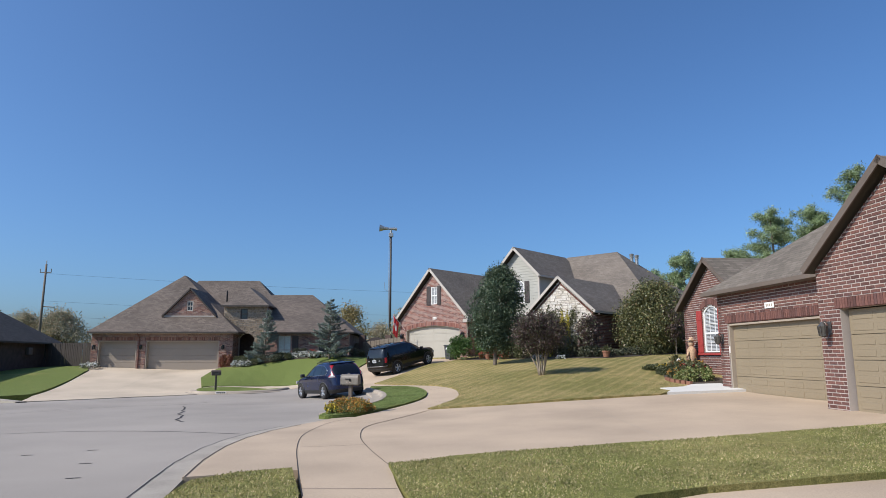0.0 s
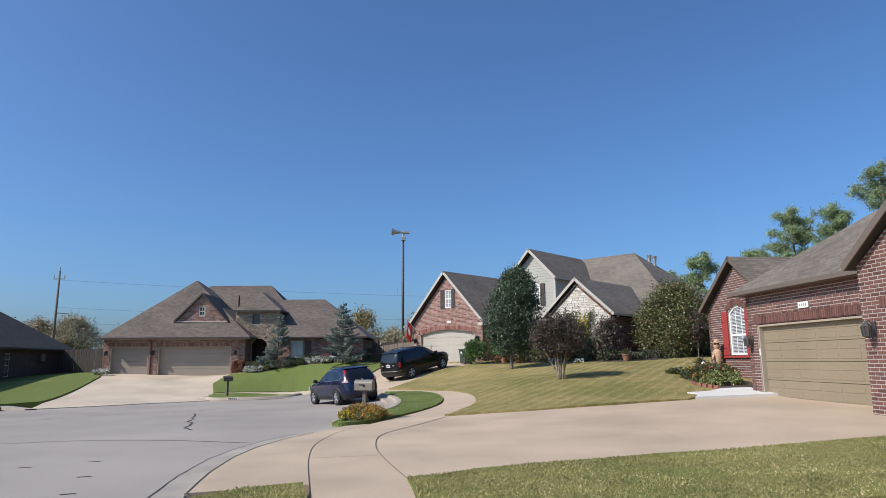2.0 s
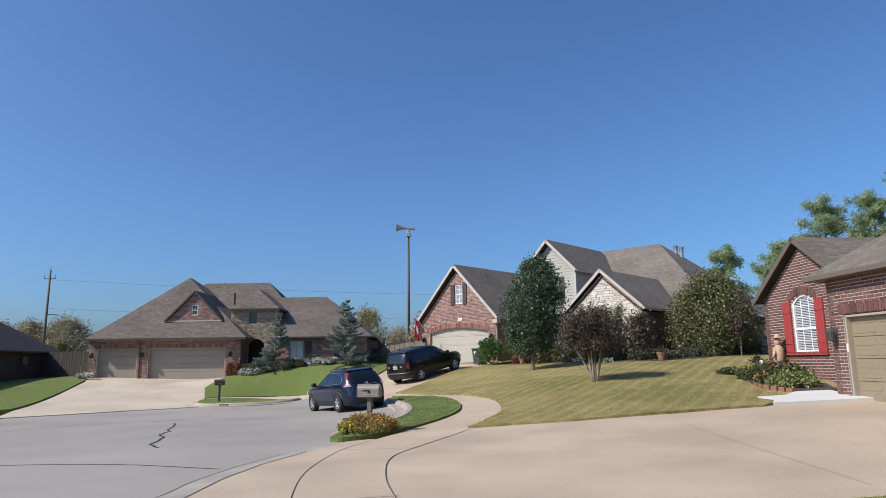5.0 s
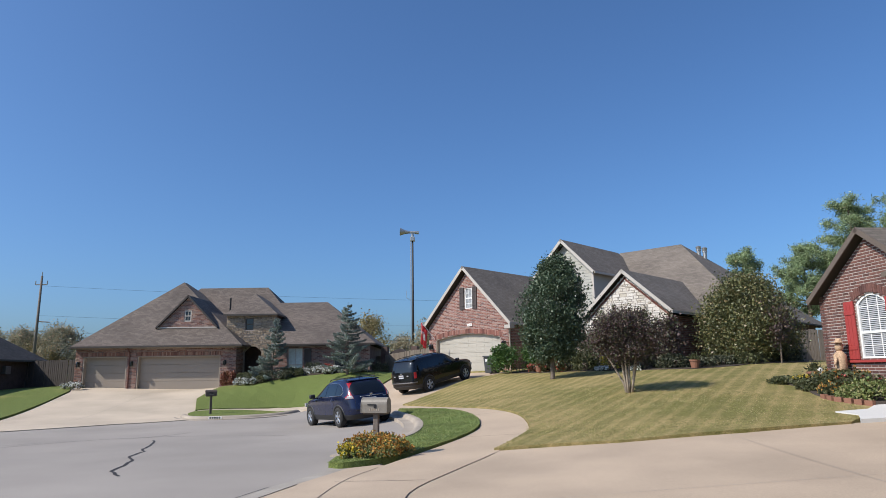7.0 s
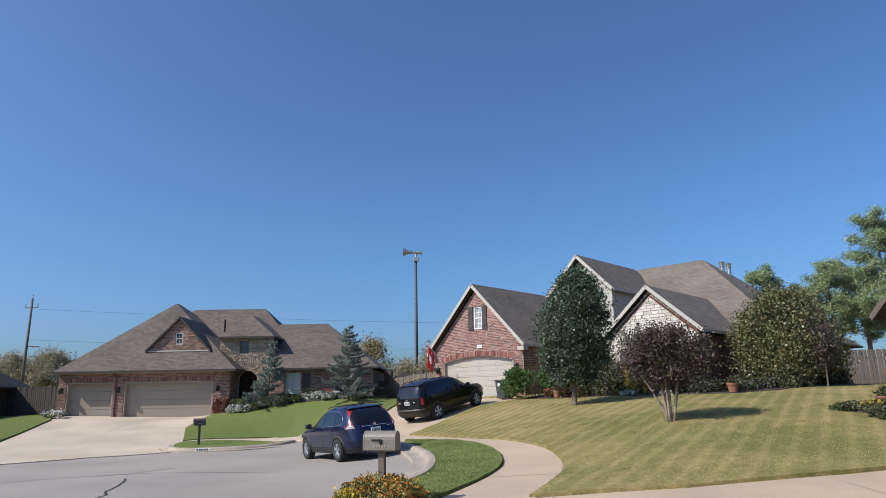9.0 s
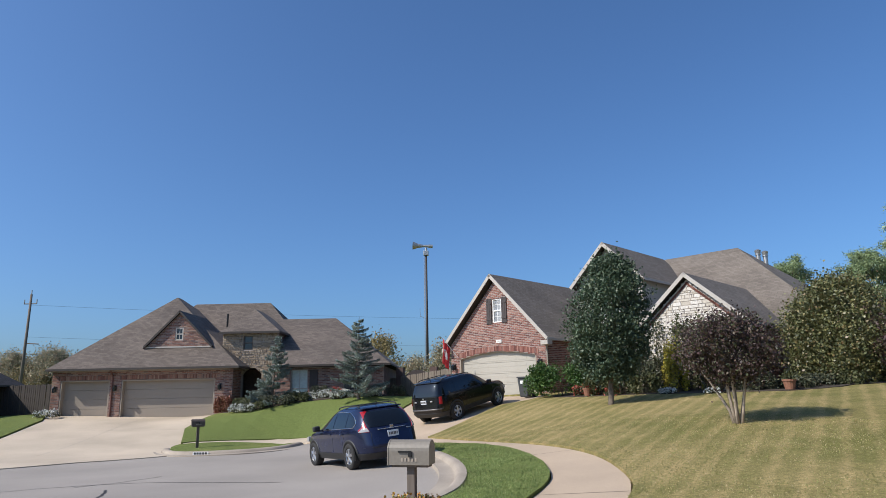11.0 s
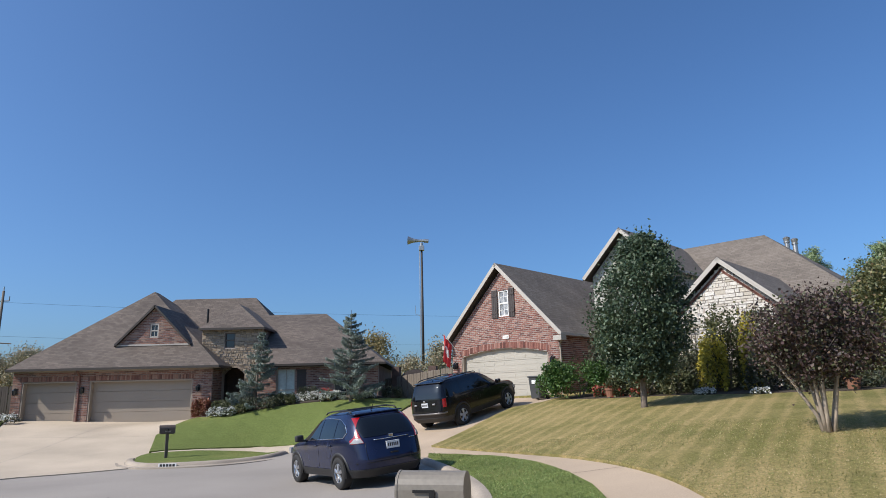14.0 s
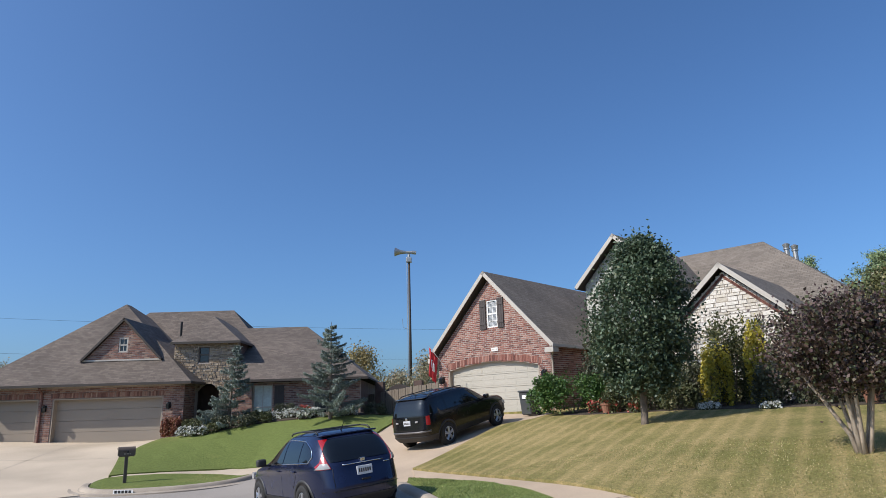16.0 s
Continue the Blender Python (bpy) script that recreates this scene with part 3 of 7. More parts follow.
def ribbon(name, line, width, lift, material, label, category, kind="structure", skirt=0.0, wobble=0.0, parent=None):
    """A strip of even width along a line on the ground."""
    rng = random.Random(len(line) * 7 + int(width * 1000))
    line = dense(line, 0.25, closed=False)
    pts = [Vector(p) for p in line]
    bm = bmesh.new()
    prev = None
    for i, p in enumerate(pts):
        d = (pts[min(i + 1, len(pts) - 1)] - pts[max(i - 1, 0)]).normalized()
        s = Vector((-d.y, d.x)) * width / 2
        o = Vector((rng.uniform(-wobble, wobble), rng.uniform(-wobble, wobble)))
        a, b = p + s + o, p - s + o
        za, zb = heights([(a.x, a.y), (b.x, b.y)]) + lift
        cur = [bm.verts.new((a.x, a.y, za)), bm.verts.new((b.x, b.y, zb))]
        if skirt:
            cur += [bm.verts.new((b.x, b.y, zb - skirt)), bm.verts.new((a.x, a.y, za - skirt))]
        if prev:
            for j in range(len(cur) if skirt else 1):
                k = (j + 1) % len(cur)
                bm.faces.new((prev[j], prev[k], cur[k], cur[j]))
        prev = cur
    bmesh.ops.recalc_face_normals(bm, faces=bm.faces)
    for f in bm.faces:
        if not skirt and f.normal.z < 0:
            f.normal_flip()
    ob = finish(name, bm, material, parent)
    return tagged(ob, label, category, kind=kind) if not parent else ob


def far_ground():
    bm = bmesh.new()
    rs = [0, 4, 8, 12, 16, 20, 25, 30, 36, 44, 54, 66, 80, 100, 130, 180, 300, 700, 2000, 4500]
    rings = []
    for r in rs:
        ring = [(-3 + r * math.cos(t), 30 + r * math.sin(t)) for t in (2 * math.pi * k / 72 for k in range(72))] if r else [(-3, 30)]
        z = heights(ring) - 0.30
        rings.append([bm.verts.new((*p, zz)) for p, zz in zip(ring, z)])
    for k in range(72):
        bm.faces.new((rings[0][0], rings[1][k], rings[1][(k + 1) % 72]))
        for a, b in zip(rings[1:], rings[2:]):
            bm.faces.new((a[k], b[k], b[(k + 1) % 72], a[(k + 1) % 72]))
    return tagged(finish("ground", bm, MAT["grass"]), "grassy ground reaching to the horizon", "ground", kind="structure")


far_ground()
KERB_R = [(-0.6, -30), (-1.2, -6), (-1.9, 2), (-3.02, 7.2), (-3.33, 8.55), (-3.66, 10.1), (-3.92, 11.9), (-3.98, 13.3), (-3.88, 14.8), (-3.55, 16.4), (-3.05, 18.1)]
WALK_L = [(0.0, -30), (-0.5, 0), (-0.85, 3.5), (-1.48, 7.07), (-1.95, 8.98), (-2.54, 11.58), (-2.88, 13.83), (-2.86, 16.4), (-2.5, 17.9), (-1.93, 19.4), (-1.03, 21.4), (-0.6, 23.1), (-0.72, 25.7), (-1.6, 28.6), (-3.3, 31.6)]
WALK_R = [(1.1, -30), (0.75, 0), (0.27, 3.5), (-0.42, 6.95), (-0.76, 9.15), (-1.27, 11.15), (-1.63, 13.05), (-1.74, 15.15), (-1.21, 16.9), (-0.46, 18.7), (0.3, 21.0), (0.53, 22.4), (0.42, 24.6), (-0.3, 26.9), (-1.8, 29.8), (-3.45, 32.9)]
sheet("road", KERB_R + [(-2.6, 18.6), (-2.2, 20.0), (-1.6, 22.0), (-1.5, 24.0), (-1.7, 26.0), (-2.4, 28.6), (-3.2, 30.6), (-3.6, 31.6), (-6.6, 36.3), (-8.6, 38.3), (-8.8, 36.85), (-9.1, 35.8), (-9.9, 35.15), (-10.8, 34.9), (-11.8, 34.75), (-12.7, 34.95), (-15.4, 33.2), (-18.6, 28.9), (-24, 20.5), (-30, 10), (-30, -30)],
      0.0, MAT["asphalt"], "worn grey asphalt road of a cul-de-sac with cracks", "road", step=0.9)
sheet("driveway", [(-3.88, 14.8), (-3.55, 16.4), (-3.05, 18.1), (-2.6, 18.3), (-1.26, 17.4), (-0.47, 19.0), (1.85, 18.8), (6.4, 19.4), (9.6, 19.7), (9.6, 11.1), (7.45, 11.0), (4.6, 10.4), (1.0, 9.7), (-0.74, 8.85), (-2.05, 8.9), (-3.33, 8.55), (-3.66, 10.1), (-3.92, 11.9), (-3.98, 13.3)],
      0.048, MAT["concrete"], "wide tan concrete driveway of the brick house", "driveway", step=0.5)
sheet("driveway", [(0.3, 3.2), (1.0, 5.3), (1.85, 6.5), (2.7, 6.9), (4.8, 7.33), (14, 8.2), (14, 2.6), (0.4, 2.4)], 0.03, MAT["concrete"], "tan concrete driveway beside the grass strip", "driveway", step=0.6)
sheet("driveway", [(-12.7, 34.9), (-13.3, 35.8), (-13.7, 36.6), (-13.7, 38.4), (-14.2, 39.6), (-14.9, 41.1), (-15.2, 46.9), (-25.2, 46.2), (-23.75, 43.8), (-22.4, 39.5), (-20.3, 32.5), (-18.6, 28.9), (-15.4, 33.2)],
      0.03, MAT["concrete_pale"], "pale concrete driveway of the grey-roofed house", "driveway", step=0.8)
sheet("driveway", [(-4.3, 30.9), (-3.55, 31.1), (-3.3, 32.0), (-3.4, 32.7), (-2.0, 35.7), (-0.86, 38.0), (0.2, 38.3), (1.9, 40.0), (-2.6, 46.2), (-5.6, 41.5), (-7.0, 38.0), (-8.7, 37.9), (-6.6, 36.3)],
      0.03, MAT["concrete"], "tan concrete driveway sloping up to the gabled garage", "driveway", step=0.6)
sheet("pavement", curve(WALK_L) + curve(WALK_R)[::-1], 0.055, MAT["concrete"], "curving tan concrete pavement along the street", "pavement", step=0.4)
sheet("pavement", [(-14.25, 39.04), (-13.86, 39.62), (-12.58, 40.53), (-10.90, 41.27), (-9.36, 40.96), (-8.05, 40.45), (-6.59, 40.15), (-6.90, 37.70), (-8.70, 38.30), (-9.9, 39.5), (-11.8, 39.3), (-12.8, 38.5), (-13.9, 37.8)], 0.055, MAT["concrete_pale"], "pale concrete pavement between the lawns", "pavement", step=0.6)
sheet("lawn", [(-1.95, 2.5), (-2.95, 7.2), (-3.05, 8.1), (-2.7, 8.65), (-2.0, 8.85), (-1.51, 7.05), (-0.88, 3.4), (-0.5, -0.5), (-0.2, -30), (-0.7, -30), (-1.2, -6)], 0.085, MAT["grass"], "clipped grass strip beside the kerb", "grass", step=0.4, bumpy=0.02)
sheet("lawn", [(-0.39, 6.95), (-0.73, 8.94), (0.12, 9.42), (0.96, 9.78), (2.72, 10.14), (4.61, 10.51), (7.45, 11.15), (14, 12.0), (14, 8.0), (4.8, 7.23), (3.6, 7.0), (2.66, 6.79), (1.85, 6.41), (1.0, 5.2), (0.30, 3.4)], 0.10, MAT["grass"], "clipped grass strip between two driveways", "grass", step=0.4, bumpy=0.02)
sheet("lawn", curve([(-3.5, 18.6), (-3.2, 18.42), (-2.6, 18.75), (-1.93, 19.65), (-1.05, 21.4), (-0.62, 23.1), (-0.75, 25.6), (-1.62, 28.5), (-3.45, 31.4)]) + curve([(-3.4, 30.4), (-2.75, 28.3), (-2.3, 26.0), (-2.1, 23.9), (-2.15, 22.6), (-2.5, 21.6), (-3.05, 20.5), (-3.5, 19.3)]), 0.11, MAT["lush"], "bright green island of grass by the kerb", "grass", step=0.35, bumpy=0.02)
sheet("lawn", [(-0.45, 19.05), (1.85, 18.75), (4.3, 18.9), (6.39, 19.3), (6.98, 19.9), (6.84, 20.5), (7.6, 20.7), (8.35, 21.7), (12, 22), (45, 20), (50, 75), (0, 75), (-3.4, 47), (1.6, 40.2), (0.3, 38.2), (-0.8, 38.05), (-1.97, 35.8), (-3.1, 33.5), ] + curve([(-3.45, 32.9), (-1.8, 29.85), (-0.3, 26.95), (0.44, 24.6), (0.55, 22.4), (0.3, 20.9), (-0.45, 19.05)])[:-1], 0.10, MAT["lawn_b"], "large sunny front lawn, striped and partly dry", "grass", step=0.9, bumpy=0.03)
sheet("lawn", [(-15.25, 41.2), (-14.18, 38.50), (-13.84, 38.89), (-13.15, 39.32), (-12.08, 40.07), (-10.66, 40.69), (-9.60, 40.62), (-8.05, 40.10), (-6.59, 39.80), (-5.53, 40.72), (-4.6, 43.6), (-3.3, 47), (-2, 75), (-30, 75), (-30, 47), (-15.5, 46.95)], 0.10, MAT["lush"], "green front lawn of the grey-roofed house", "grass", step=0.9, bumpy=0.02)
sheet("lawn", rounded([(-13.61, 36.26), (-14.1, 37.5), (-13.95, 38.15), (-12.95, 38.86), (-11.89, 39.61), (-10.43, 39.95), (-9.2, 38.4), (-8.9, 36.81), (-9.21, 35.84), (-10.12, 35.18), (-11.11, 34.88), (-12.22, 34.85), (-13.06, 35.52)], times=1), 0.11, MAT["lush"], "grass wedge beside the kerb with a mailbox", "grass", step=0.5, bumpy=0.02)
sheet("lawn", [(-20.4, 32.5), (-22.45, 39.5), (-23.8, 43.8), (-25.2, 46.2), (-30, 47.5), (-30, 75), (-80, 75), (-80, 15), (-29, 20), (-21, 30.6)], 0.10, MAT["lush"], "sloping green lawn beside the pale driveway", "grass", step=1.2, bumpy=0.02)
ribbon("kerb", [(x - 0.19, y) for x, y in KERB_R[2:]], 0.40, 0.02, MAT["kerb"], "grey concrete gutter along the road", "kerb", skirt=0.1)


def kerb_run(line, label):
    """A cast kerb with its gutter: the line is the back of the kerb, the road lies to the left of it."""
    prof = [(-0.02, -0.1), (0.0, 0.125), (0.10, 0.135), (0.16, 0.125), (0.21, 0.09), (0.24, 0.035), (0.29, 0.018), (0.54, 0.022), (0.56, -0.1)]
    pts = [Vector(p) for p in dense(rounded(line, False, 2), 0.2, closed=False)]
    bm = bmesh.new()
    prev = None
    for i, p in enumerate(pts):
        d = (pts[min(i + 1, len(pts) - 1)] - pts[max(i - 1, 0)]).normalized()
        left = Vector((-d.y, d.x))
        z = level(p.x, p.y)
        fade = min(1.0, 0.25 + 0.16 * min(i, len(pts) - 1 - i))
        cur = [bm.verts.new((p.x + left.x * o, p.y + left.y * o, z + (h * fade if h > 0.03 else h))) for o, h in prof]
        if prev:
            for k in range(len(cur) - 1):
                bm.faces.new((prev[k], prev[k + 1], cur[k + 1], cur[k]))
        else:
            bm.faces.new(cur)
        prev = cur
    bm.faces.new(prev[::-1])
    bmesh.ops.recalc_face_normals(bm, faces=bm.faces)
    ob = finish("kerb", bm, MAT["kerb_pale"], smooth=True)
    ob.data.set_sharp_from_angle(angle=radians(40))
    return tagged(ob, label, "kerb", kind="structure")


kerb_run([(-3.3, 20.0), (-3.05, 20.6), (-2.3, 22.0), (-2.1, 23.2), (-2.1, 24.6), (-2.3, 26.2), (-2.75, 28.2), (-3.36, 30.2), (-3.5, 31.2)], "curved pale concrete kerb and gutter round the grass island")
kerb_run([(-14.2, 37.5), (-13.65, 36.26), (-13.1, 35.48), (-12.25, 34.85), (-11.11, 34.85), (-10.12, 35.15), (-9.19, 35.84), (-8.88, 36.81), (-9.2, 38.5)][::-1], "pale concrete kerb of the grass wedge")
ribbon("kerb", [(-18.4, 28.7), (-20.6, 30.2), (-29, 19.7), (-40, 8)], 0.45, 0.05, MAT["kerb"], "pale concrete kerb", "kerb", skirt=0.15)


# ---- houses ----
def arch_loop(x0, x1, z0, z1, rise, n=10):
    """An opening with a bowed head: springing at z1, crown at z1 + rise."""
    top = [(x1 + (x0 - x1) * i / n, z1 + rise * (1 - (2 * i / n - 1) ** 2)) for i in range(n + 1)]
    return [(x0, z0), (x1, z0)] + top


def rect(x0, x1, z0, z1):
    return [(x0, z0), (x1, z0), (x1, z1), (x0, z1)]


def at_wall(y, s=0.0):
    return Matrix.Translation((s, y, 0))


def garage_door(parent, x0, x1, z0, z1, y, material, jamb, cols, rise=0.0, label=""):
    """A sectional door set back in its opening: four leaves with pressed panels, and its jambs."""
    d = part("door", boxed(x0 + 0.02, x1 - 0.02, y + 0.02, y + 0.05, z0, z1 + rise), material, parent, label)
    h = (z1 + rise - z0) / 4
    for i in range(4):
        bm = bmesh.new()
        za, zb = z0 + i * h + 0.006, z0 + (i + 1) * h - 0.006
        box(bm, x0 + 0.02, x1 - 0.02, y - 0.012, y + 0.022, za, zb, 0.006)
        w = (x1 - x0 - 0.14) / max(cols, 1)
        for r in (0.27, 0.73):
            for k in range(cols):
                xa = x0 + 0.07 + k * w + 0.05
                zc = za + (zb - za) * r
                box(bm, xa, xa + w - 0.10, y - 0.018, y - 0.010, zc - 0.07, zc + 0.07, 0.007)
        part("door_leaf", bm, material, d)
    for a, b in ((x0 - 0.002, x0 + 0.05), (x1 - 0.05, x1 + 0.002)):
        part("jamb", boxed(a, b, 0.012, y + 0.06, z0, z1), jamb, d)
    if not rise:
        part("head_jamb", boxed(x0, x1, 0.012, y + 0.06, z1 - 0.05, z1 + 0.002), jamb, d)
    return d


def sash_window(parent, x0, x1, z0, z1, y, rise=0.0, cols=3, rows=(3, 2), frame_mat=None, blinds=True, label=""):
    """A white window: frame, bars, glass, and blinds behind it."""
    fm = frame_mat or MAT["white"]
    w = part("window", panel(arch_loop(x0, x1, z0, z1, rise), [arch_loop(x0 + 0.06, x1 - 0.06, z0 + 0.06, z1 - 0.06, rise)], 0.09, at_wall(y)), fm, parent, label)
    part("pane", boxed(x0 + 0.05, x1 - 0.05, y + 0.045, y + 0.055, z0 + 0.05, z1 + rise * 0.6), MAT["glass"], w)
    zm = z0 + (z1 + rise - z0) * rows[1] / (rows[0] + rows[1])
    part("meeting_rail", boxed(x0 + 0.05, x1 - 0.05, y + 0.01, y + 0.06, zm - 0.03, zm + 0.03, 0.005), fm, w)
    for k in range(1, cols):
        xc = x0 + (x1 - x0) * k / cols
        part("bar", boxed(xc - 0.012, xc + 0.012, y + 0.03, y + 0.044, z0 + 0.05, z1 + rise * 0.8), fm, w)
    for n, a, b in ((rows[1], z0, zm), (rows[0], zm, z1 + rise)):
        for k in range(1, n):
            zc = a + (b - a) * k / n
            part("bar", boxed(x0 + 0.05, x1 - 0.05, y + 0.03, y + 0.044, zc - 0.012, zc + 0.012), fm, w)
    if blinds:
        bm = bmesh.new()
        z = z0 + 0.08
        while z < z1 + rise * 0.5:
            box(bm, x0 + 0.07, x1 - 0.07, y + 0.036, y + 0.041, z, z + 0.03)
            z += 0.05
        tagged(part("blind", bm, MAT["blind"], w, "white slatted blind"), kind="stuff")
    return w


def shutter(parent, x0, x1, z0, z1, y, material):
    s = part("shutter", boxed(x0, x1, y - 0.03, y - 0.004, z0, z1, 0.004), material, parent)
    n = 3
    w = (x1 - x0) / n
    for k in range(n):
        part("board", boxed(x0 + k * w + 0.004, x0 + (k + 1) * w - 0.004, y - 0.042, y - 0.028, z0 + 0.01, z1 - 0.01, 0.004), material, s)
    for zc in (z0 + 0.2 * (z1 - z0), z0 + 0.8 * (z1 - z0)):
        part("batten", boxed(x0 + 0.005, x1 - 0.005, y - 0.058, y - 0.04, zc - 0.05, zc + 0.05, 0.004), material, s)


def wall_lantern(parent, x, y, z, metal="black"):
    """A black carriage lantern on a scrolled bracket."""
    bm = bmesh.new()
    box(bm, x - 0.05, x + 0.05, y - 0.03, y, z - 0.14, z + 0.14, 0.01)
    tube(bm, [(x, y - 0.02, z + 0.05), (x, y - 0.12, z + 0.16), (x, y - 0.18, z + 0.12)], 0.012, 6)
    tube(bm, [(x, y - 0.02, z - 0.10), (x, y - 0.09, z - 0.24), (x, y - 0.15, z - 0.20), (x, y - 0.12, z - 0.14)], 0.010, 6)
    l = part("wall_lantern", bm, MAT[metal], parent, metal + " metal carriage lantern")
    bm = bmesh.new()
    tube(bm, [(x, y - 0.18, z + 0.14), (x, y - 0.18, z + 0.10), (x, y - 0.18, z + 0.04), (x, y - 0.18, z - 0.16), (x, y - 0.18, z - 0.19)], [0.02, 0.05, 0.10, 0.075, 0.03], 6)
    part("lantern_glass", bm, MAT["frosted" if metal == "pewter" else "glass"], l)
    bm = bmesh.new()
    for k in range(6):
        a = math.pi / 3 * k
        tube(bm, [(x + 0.10 * math.cos(a), y - 0.18 + 0.10 * math.sin(a), z + 0.045), (x + 0.078 * math.cos(a), y - 0.18 + 0.078 * math.sin(a), z - 0.165)], 0.008, 4)
    part("lantern_cage", bm, MAT[metal], l)


def number_plate(parent, x, y, z, w=0.42, h=0.16):
    p = part("number_plate", boxed(x - w / 2, x + w / 2, y - 0.03, y - 0.008, z - h / 2, z + h / 2, 0.006), MAT["white"], parent, "white plate with plain dark bars")
    for k in range(4):
        xa = x - w * 0.34 + k * w * 0.19
        part("bar_mark", boxed(xa, xa + w * 0.1, y - 0.034, y - 0.029, z - h * 0.22, z + h * 0.22), MAT["trim_tan"], p)


def hip(x0, x1, y0, y1, z0, ra, rb, z1):
    """The four planes of a hip roof: base rectangle at z0, ridge from ra to rb (x, y) at z1."""
    a, b = (*ra, z1), (*rb, z1)
    p, q, r, s = (x0, y0, z0), (x1, y0, z0), (x1, y1, z0), (x0, y1, z0)
    if ra == rb:
        return [(p, q, a), (q, r, a), (r, s, a), (s, p, a)]
    return [(p, q, b, a), (q, r, b), (r, s, a, b), (s, p, a)]


def gable_roof(xc, half, y0, y1, z0, z1):
    return [((xc - half, y0, z0), (xc, y0, z1), (xc, y1, z1), (xc - half, y1, z0)), ((xc + half, y0, z0), (xc, y0, z1), (xc, y1, z1), (xc + half, y1, z0))]


def rakes(parent, xc, half, y, z0, z1, material, h=0.2):
    boards(parent, "rake_board", [((xc - half - 0.01, y - 0.02, z0 + 0.01), (xc, y - 0.02, z1 + 0.02)), ((xc, y - 0.02, z1 + 0.02), (xc + half + 0.01, y - 0.02, z0 + 0.01))], material, 0.035, h)


def eaves(parent, lines, material, gutter=True):
    boards(parent, "fascia", lines, material, 0.03, 0.115)


def house_c():
    h = thing("house", "brown-red brick house with two garage doors and red shutters", "house", pose(8.75, 20.5, 0.55, 0, 0, -84))
    # walls: garage front, projecting second garage, window gable set back
    brick, mortar = MAT["brick_c"], MAT["mortar"]
    w1, _ = brick_wall(h, rect(0, 6.25, -0.3, 3.05), [rect(0.5, 5.36, -0.3, 2.13)], at_wall(0), brick, mortar, 11, label="brown-red brick wall with pale mortar")
    soldier(w1, 0.38, 5.5, 2.14, 2.36, at_wall(0), brick)
    gable2 = [(6.2, -0.3), (10.9, -0.3), (10.9, 3.02), (8.55, 4.66), (6.2, 3.02)]
    w2, _ = brick_wall(h, gable2, [rect(6.85, 10.3, -0.3, 2.12)], at_wall(-1.1), brick, mortar, 12, near=lambda b: b[1] < 8.4, label="brick gable wall of the projecting garage")
    soldier(w2, 6.72, 10.45, 2.13, 2.35, at_wall(-1.1), brick)
    turn = Matrix.Translation((6.2, 0.02, 0)) @ Matrix.Rotation(radians(-90), 4, "Z")
    brick_wall(h, rect(0, 0.9, -0.3, 3.1), [], turn, brick, mortar, 13, thick=0.2)
    gable3 = [(-5.3, -0.3), (0.1, -0.3), (0.1, 3.0), (-0.8, 3.0), (-3.08, 4.52), (-5.3, 2.95)]
    wx0, wx1, wz0, wz1 = -3.8, -2.7, 1.26, 2.78
    w3, _ = brick_wall(h, gable3, [arch_loop(wx0, wx1, wz0, wz1, 0.22)], at_wall(1.5), brick, mortar, 14, label="brick gable wall with an arched window")
    soldier(w3, wx0 - 0.12, wx1 + 0.12, wz1 + 0.02, wz1 + 0.24, at_wall(1.5), brick, rise=0.22)
    brick_wall(h, rect(0, 1.5, -0.3, 3.1), [], Matrix.Translation((0.002, 1.5, 0)) @ Matrix.Rotation(radians(-90), 4, "Z"), brick, mortar, 15, thick=0.2)
    end = Matrix.Translation((-5.3, 14.0, 0)) @ Matrix.Rotation(radians(-90), 4, "Z")
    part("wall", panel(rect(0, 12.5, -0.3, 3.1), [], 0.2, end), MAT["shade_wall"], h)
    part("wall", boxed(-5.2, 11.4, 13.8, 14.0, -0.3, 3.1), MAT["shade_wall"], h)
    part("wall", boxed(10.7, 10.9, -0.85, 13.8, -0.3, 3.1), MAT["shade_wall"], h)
    garage_door(h, 0.53, 5.33, 0.0, 2.10, 0.16, MAT["door_c"], MAT["trim_tan"], 6, label="khaki panelled garage door")
    garage_door(h, 6.88, 10.27, 0.0, 2.10, -0.94, MAT["door_c"], MAT["trim_tan"], 5, label="khaki panelled garage door")
    sash_window(h, wx0, wx1, wz0, wz1, 1.53, 0.22, 3, (3, 2), label="white arched window with blinds")
    shutter(h, wx0 - 0.42, wx0 - 0.04, wz0 - 0.02, wz1 + 0.05, 1.49, MAT["red"])
    shutter(h, wx1 + 0.04, wx1 + 0.42, wz0 - 0.02, wz1 + 0.05, 1.49, MAT["red"])
    part("sill", boxed(wx0 - 0.45, wx1 + 0.45, 1.42, 1.50, wz0 - 0.10, wz0 - 0.03, 0.006), MAT["red"], h)
    wall_lantern(h, 0.22, -0.01, 1.68, "pewter")
    wall_lantern(h, 6.52, -1.11, 1.72, "pewter")
    part("keypad", boxed(0.525, 0.56, -0.01, 0.02, 1.22, 1.42, 0.004), MAT["white"], h, "small white keypad on the door jamb")
    number_plate(h, 2.75, -0.005, 2.52)
    # downspout elbow at the corner
    bm = bmesh.new()
    box(bm, 0.0, 0.14, -0.55, -0.04, -0.02, 0.10, 0.015)
    part("downspout", bm, MAT["shade_wall"], h)
    E0 = 3.13
    roof(h, hip(-0.40, 11.3, -0.32, 14.4, E0, (6.6, 7.0), (6.8, 7.0), 8.2), MAT["shingle_c"])
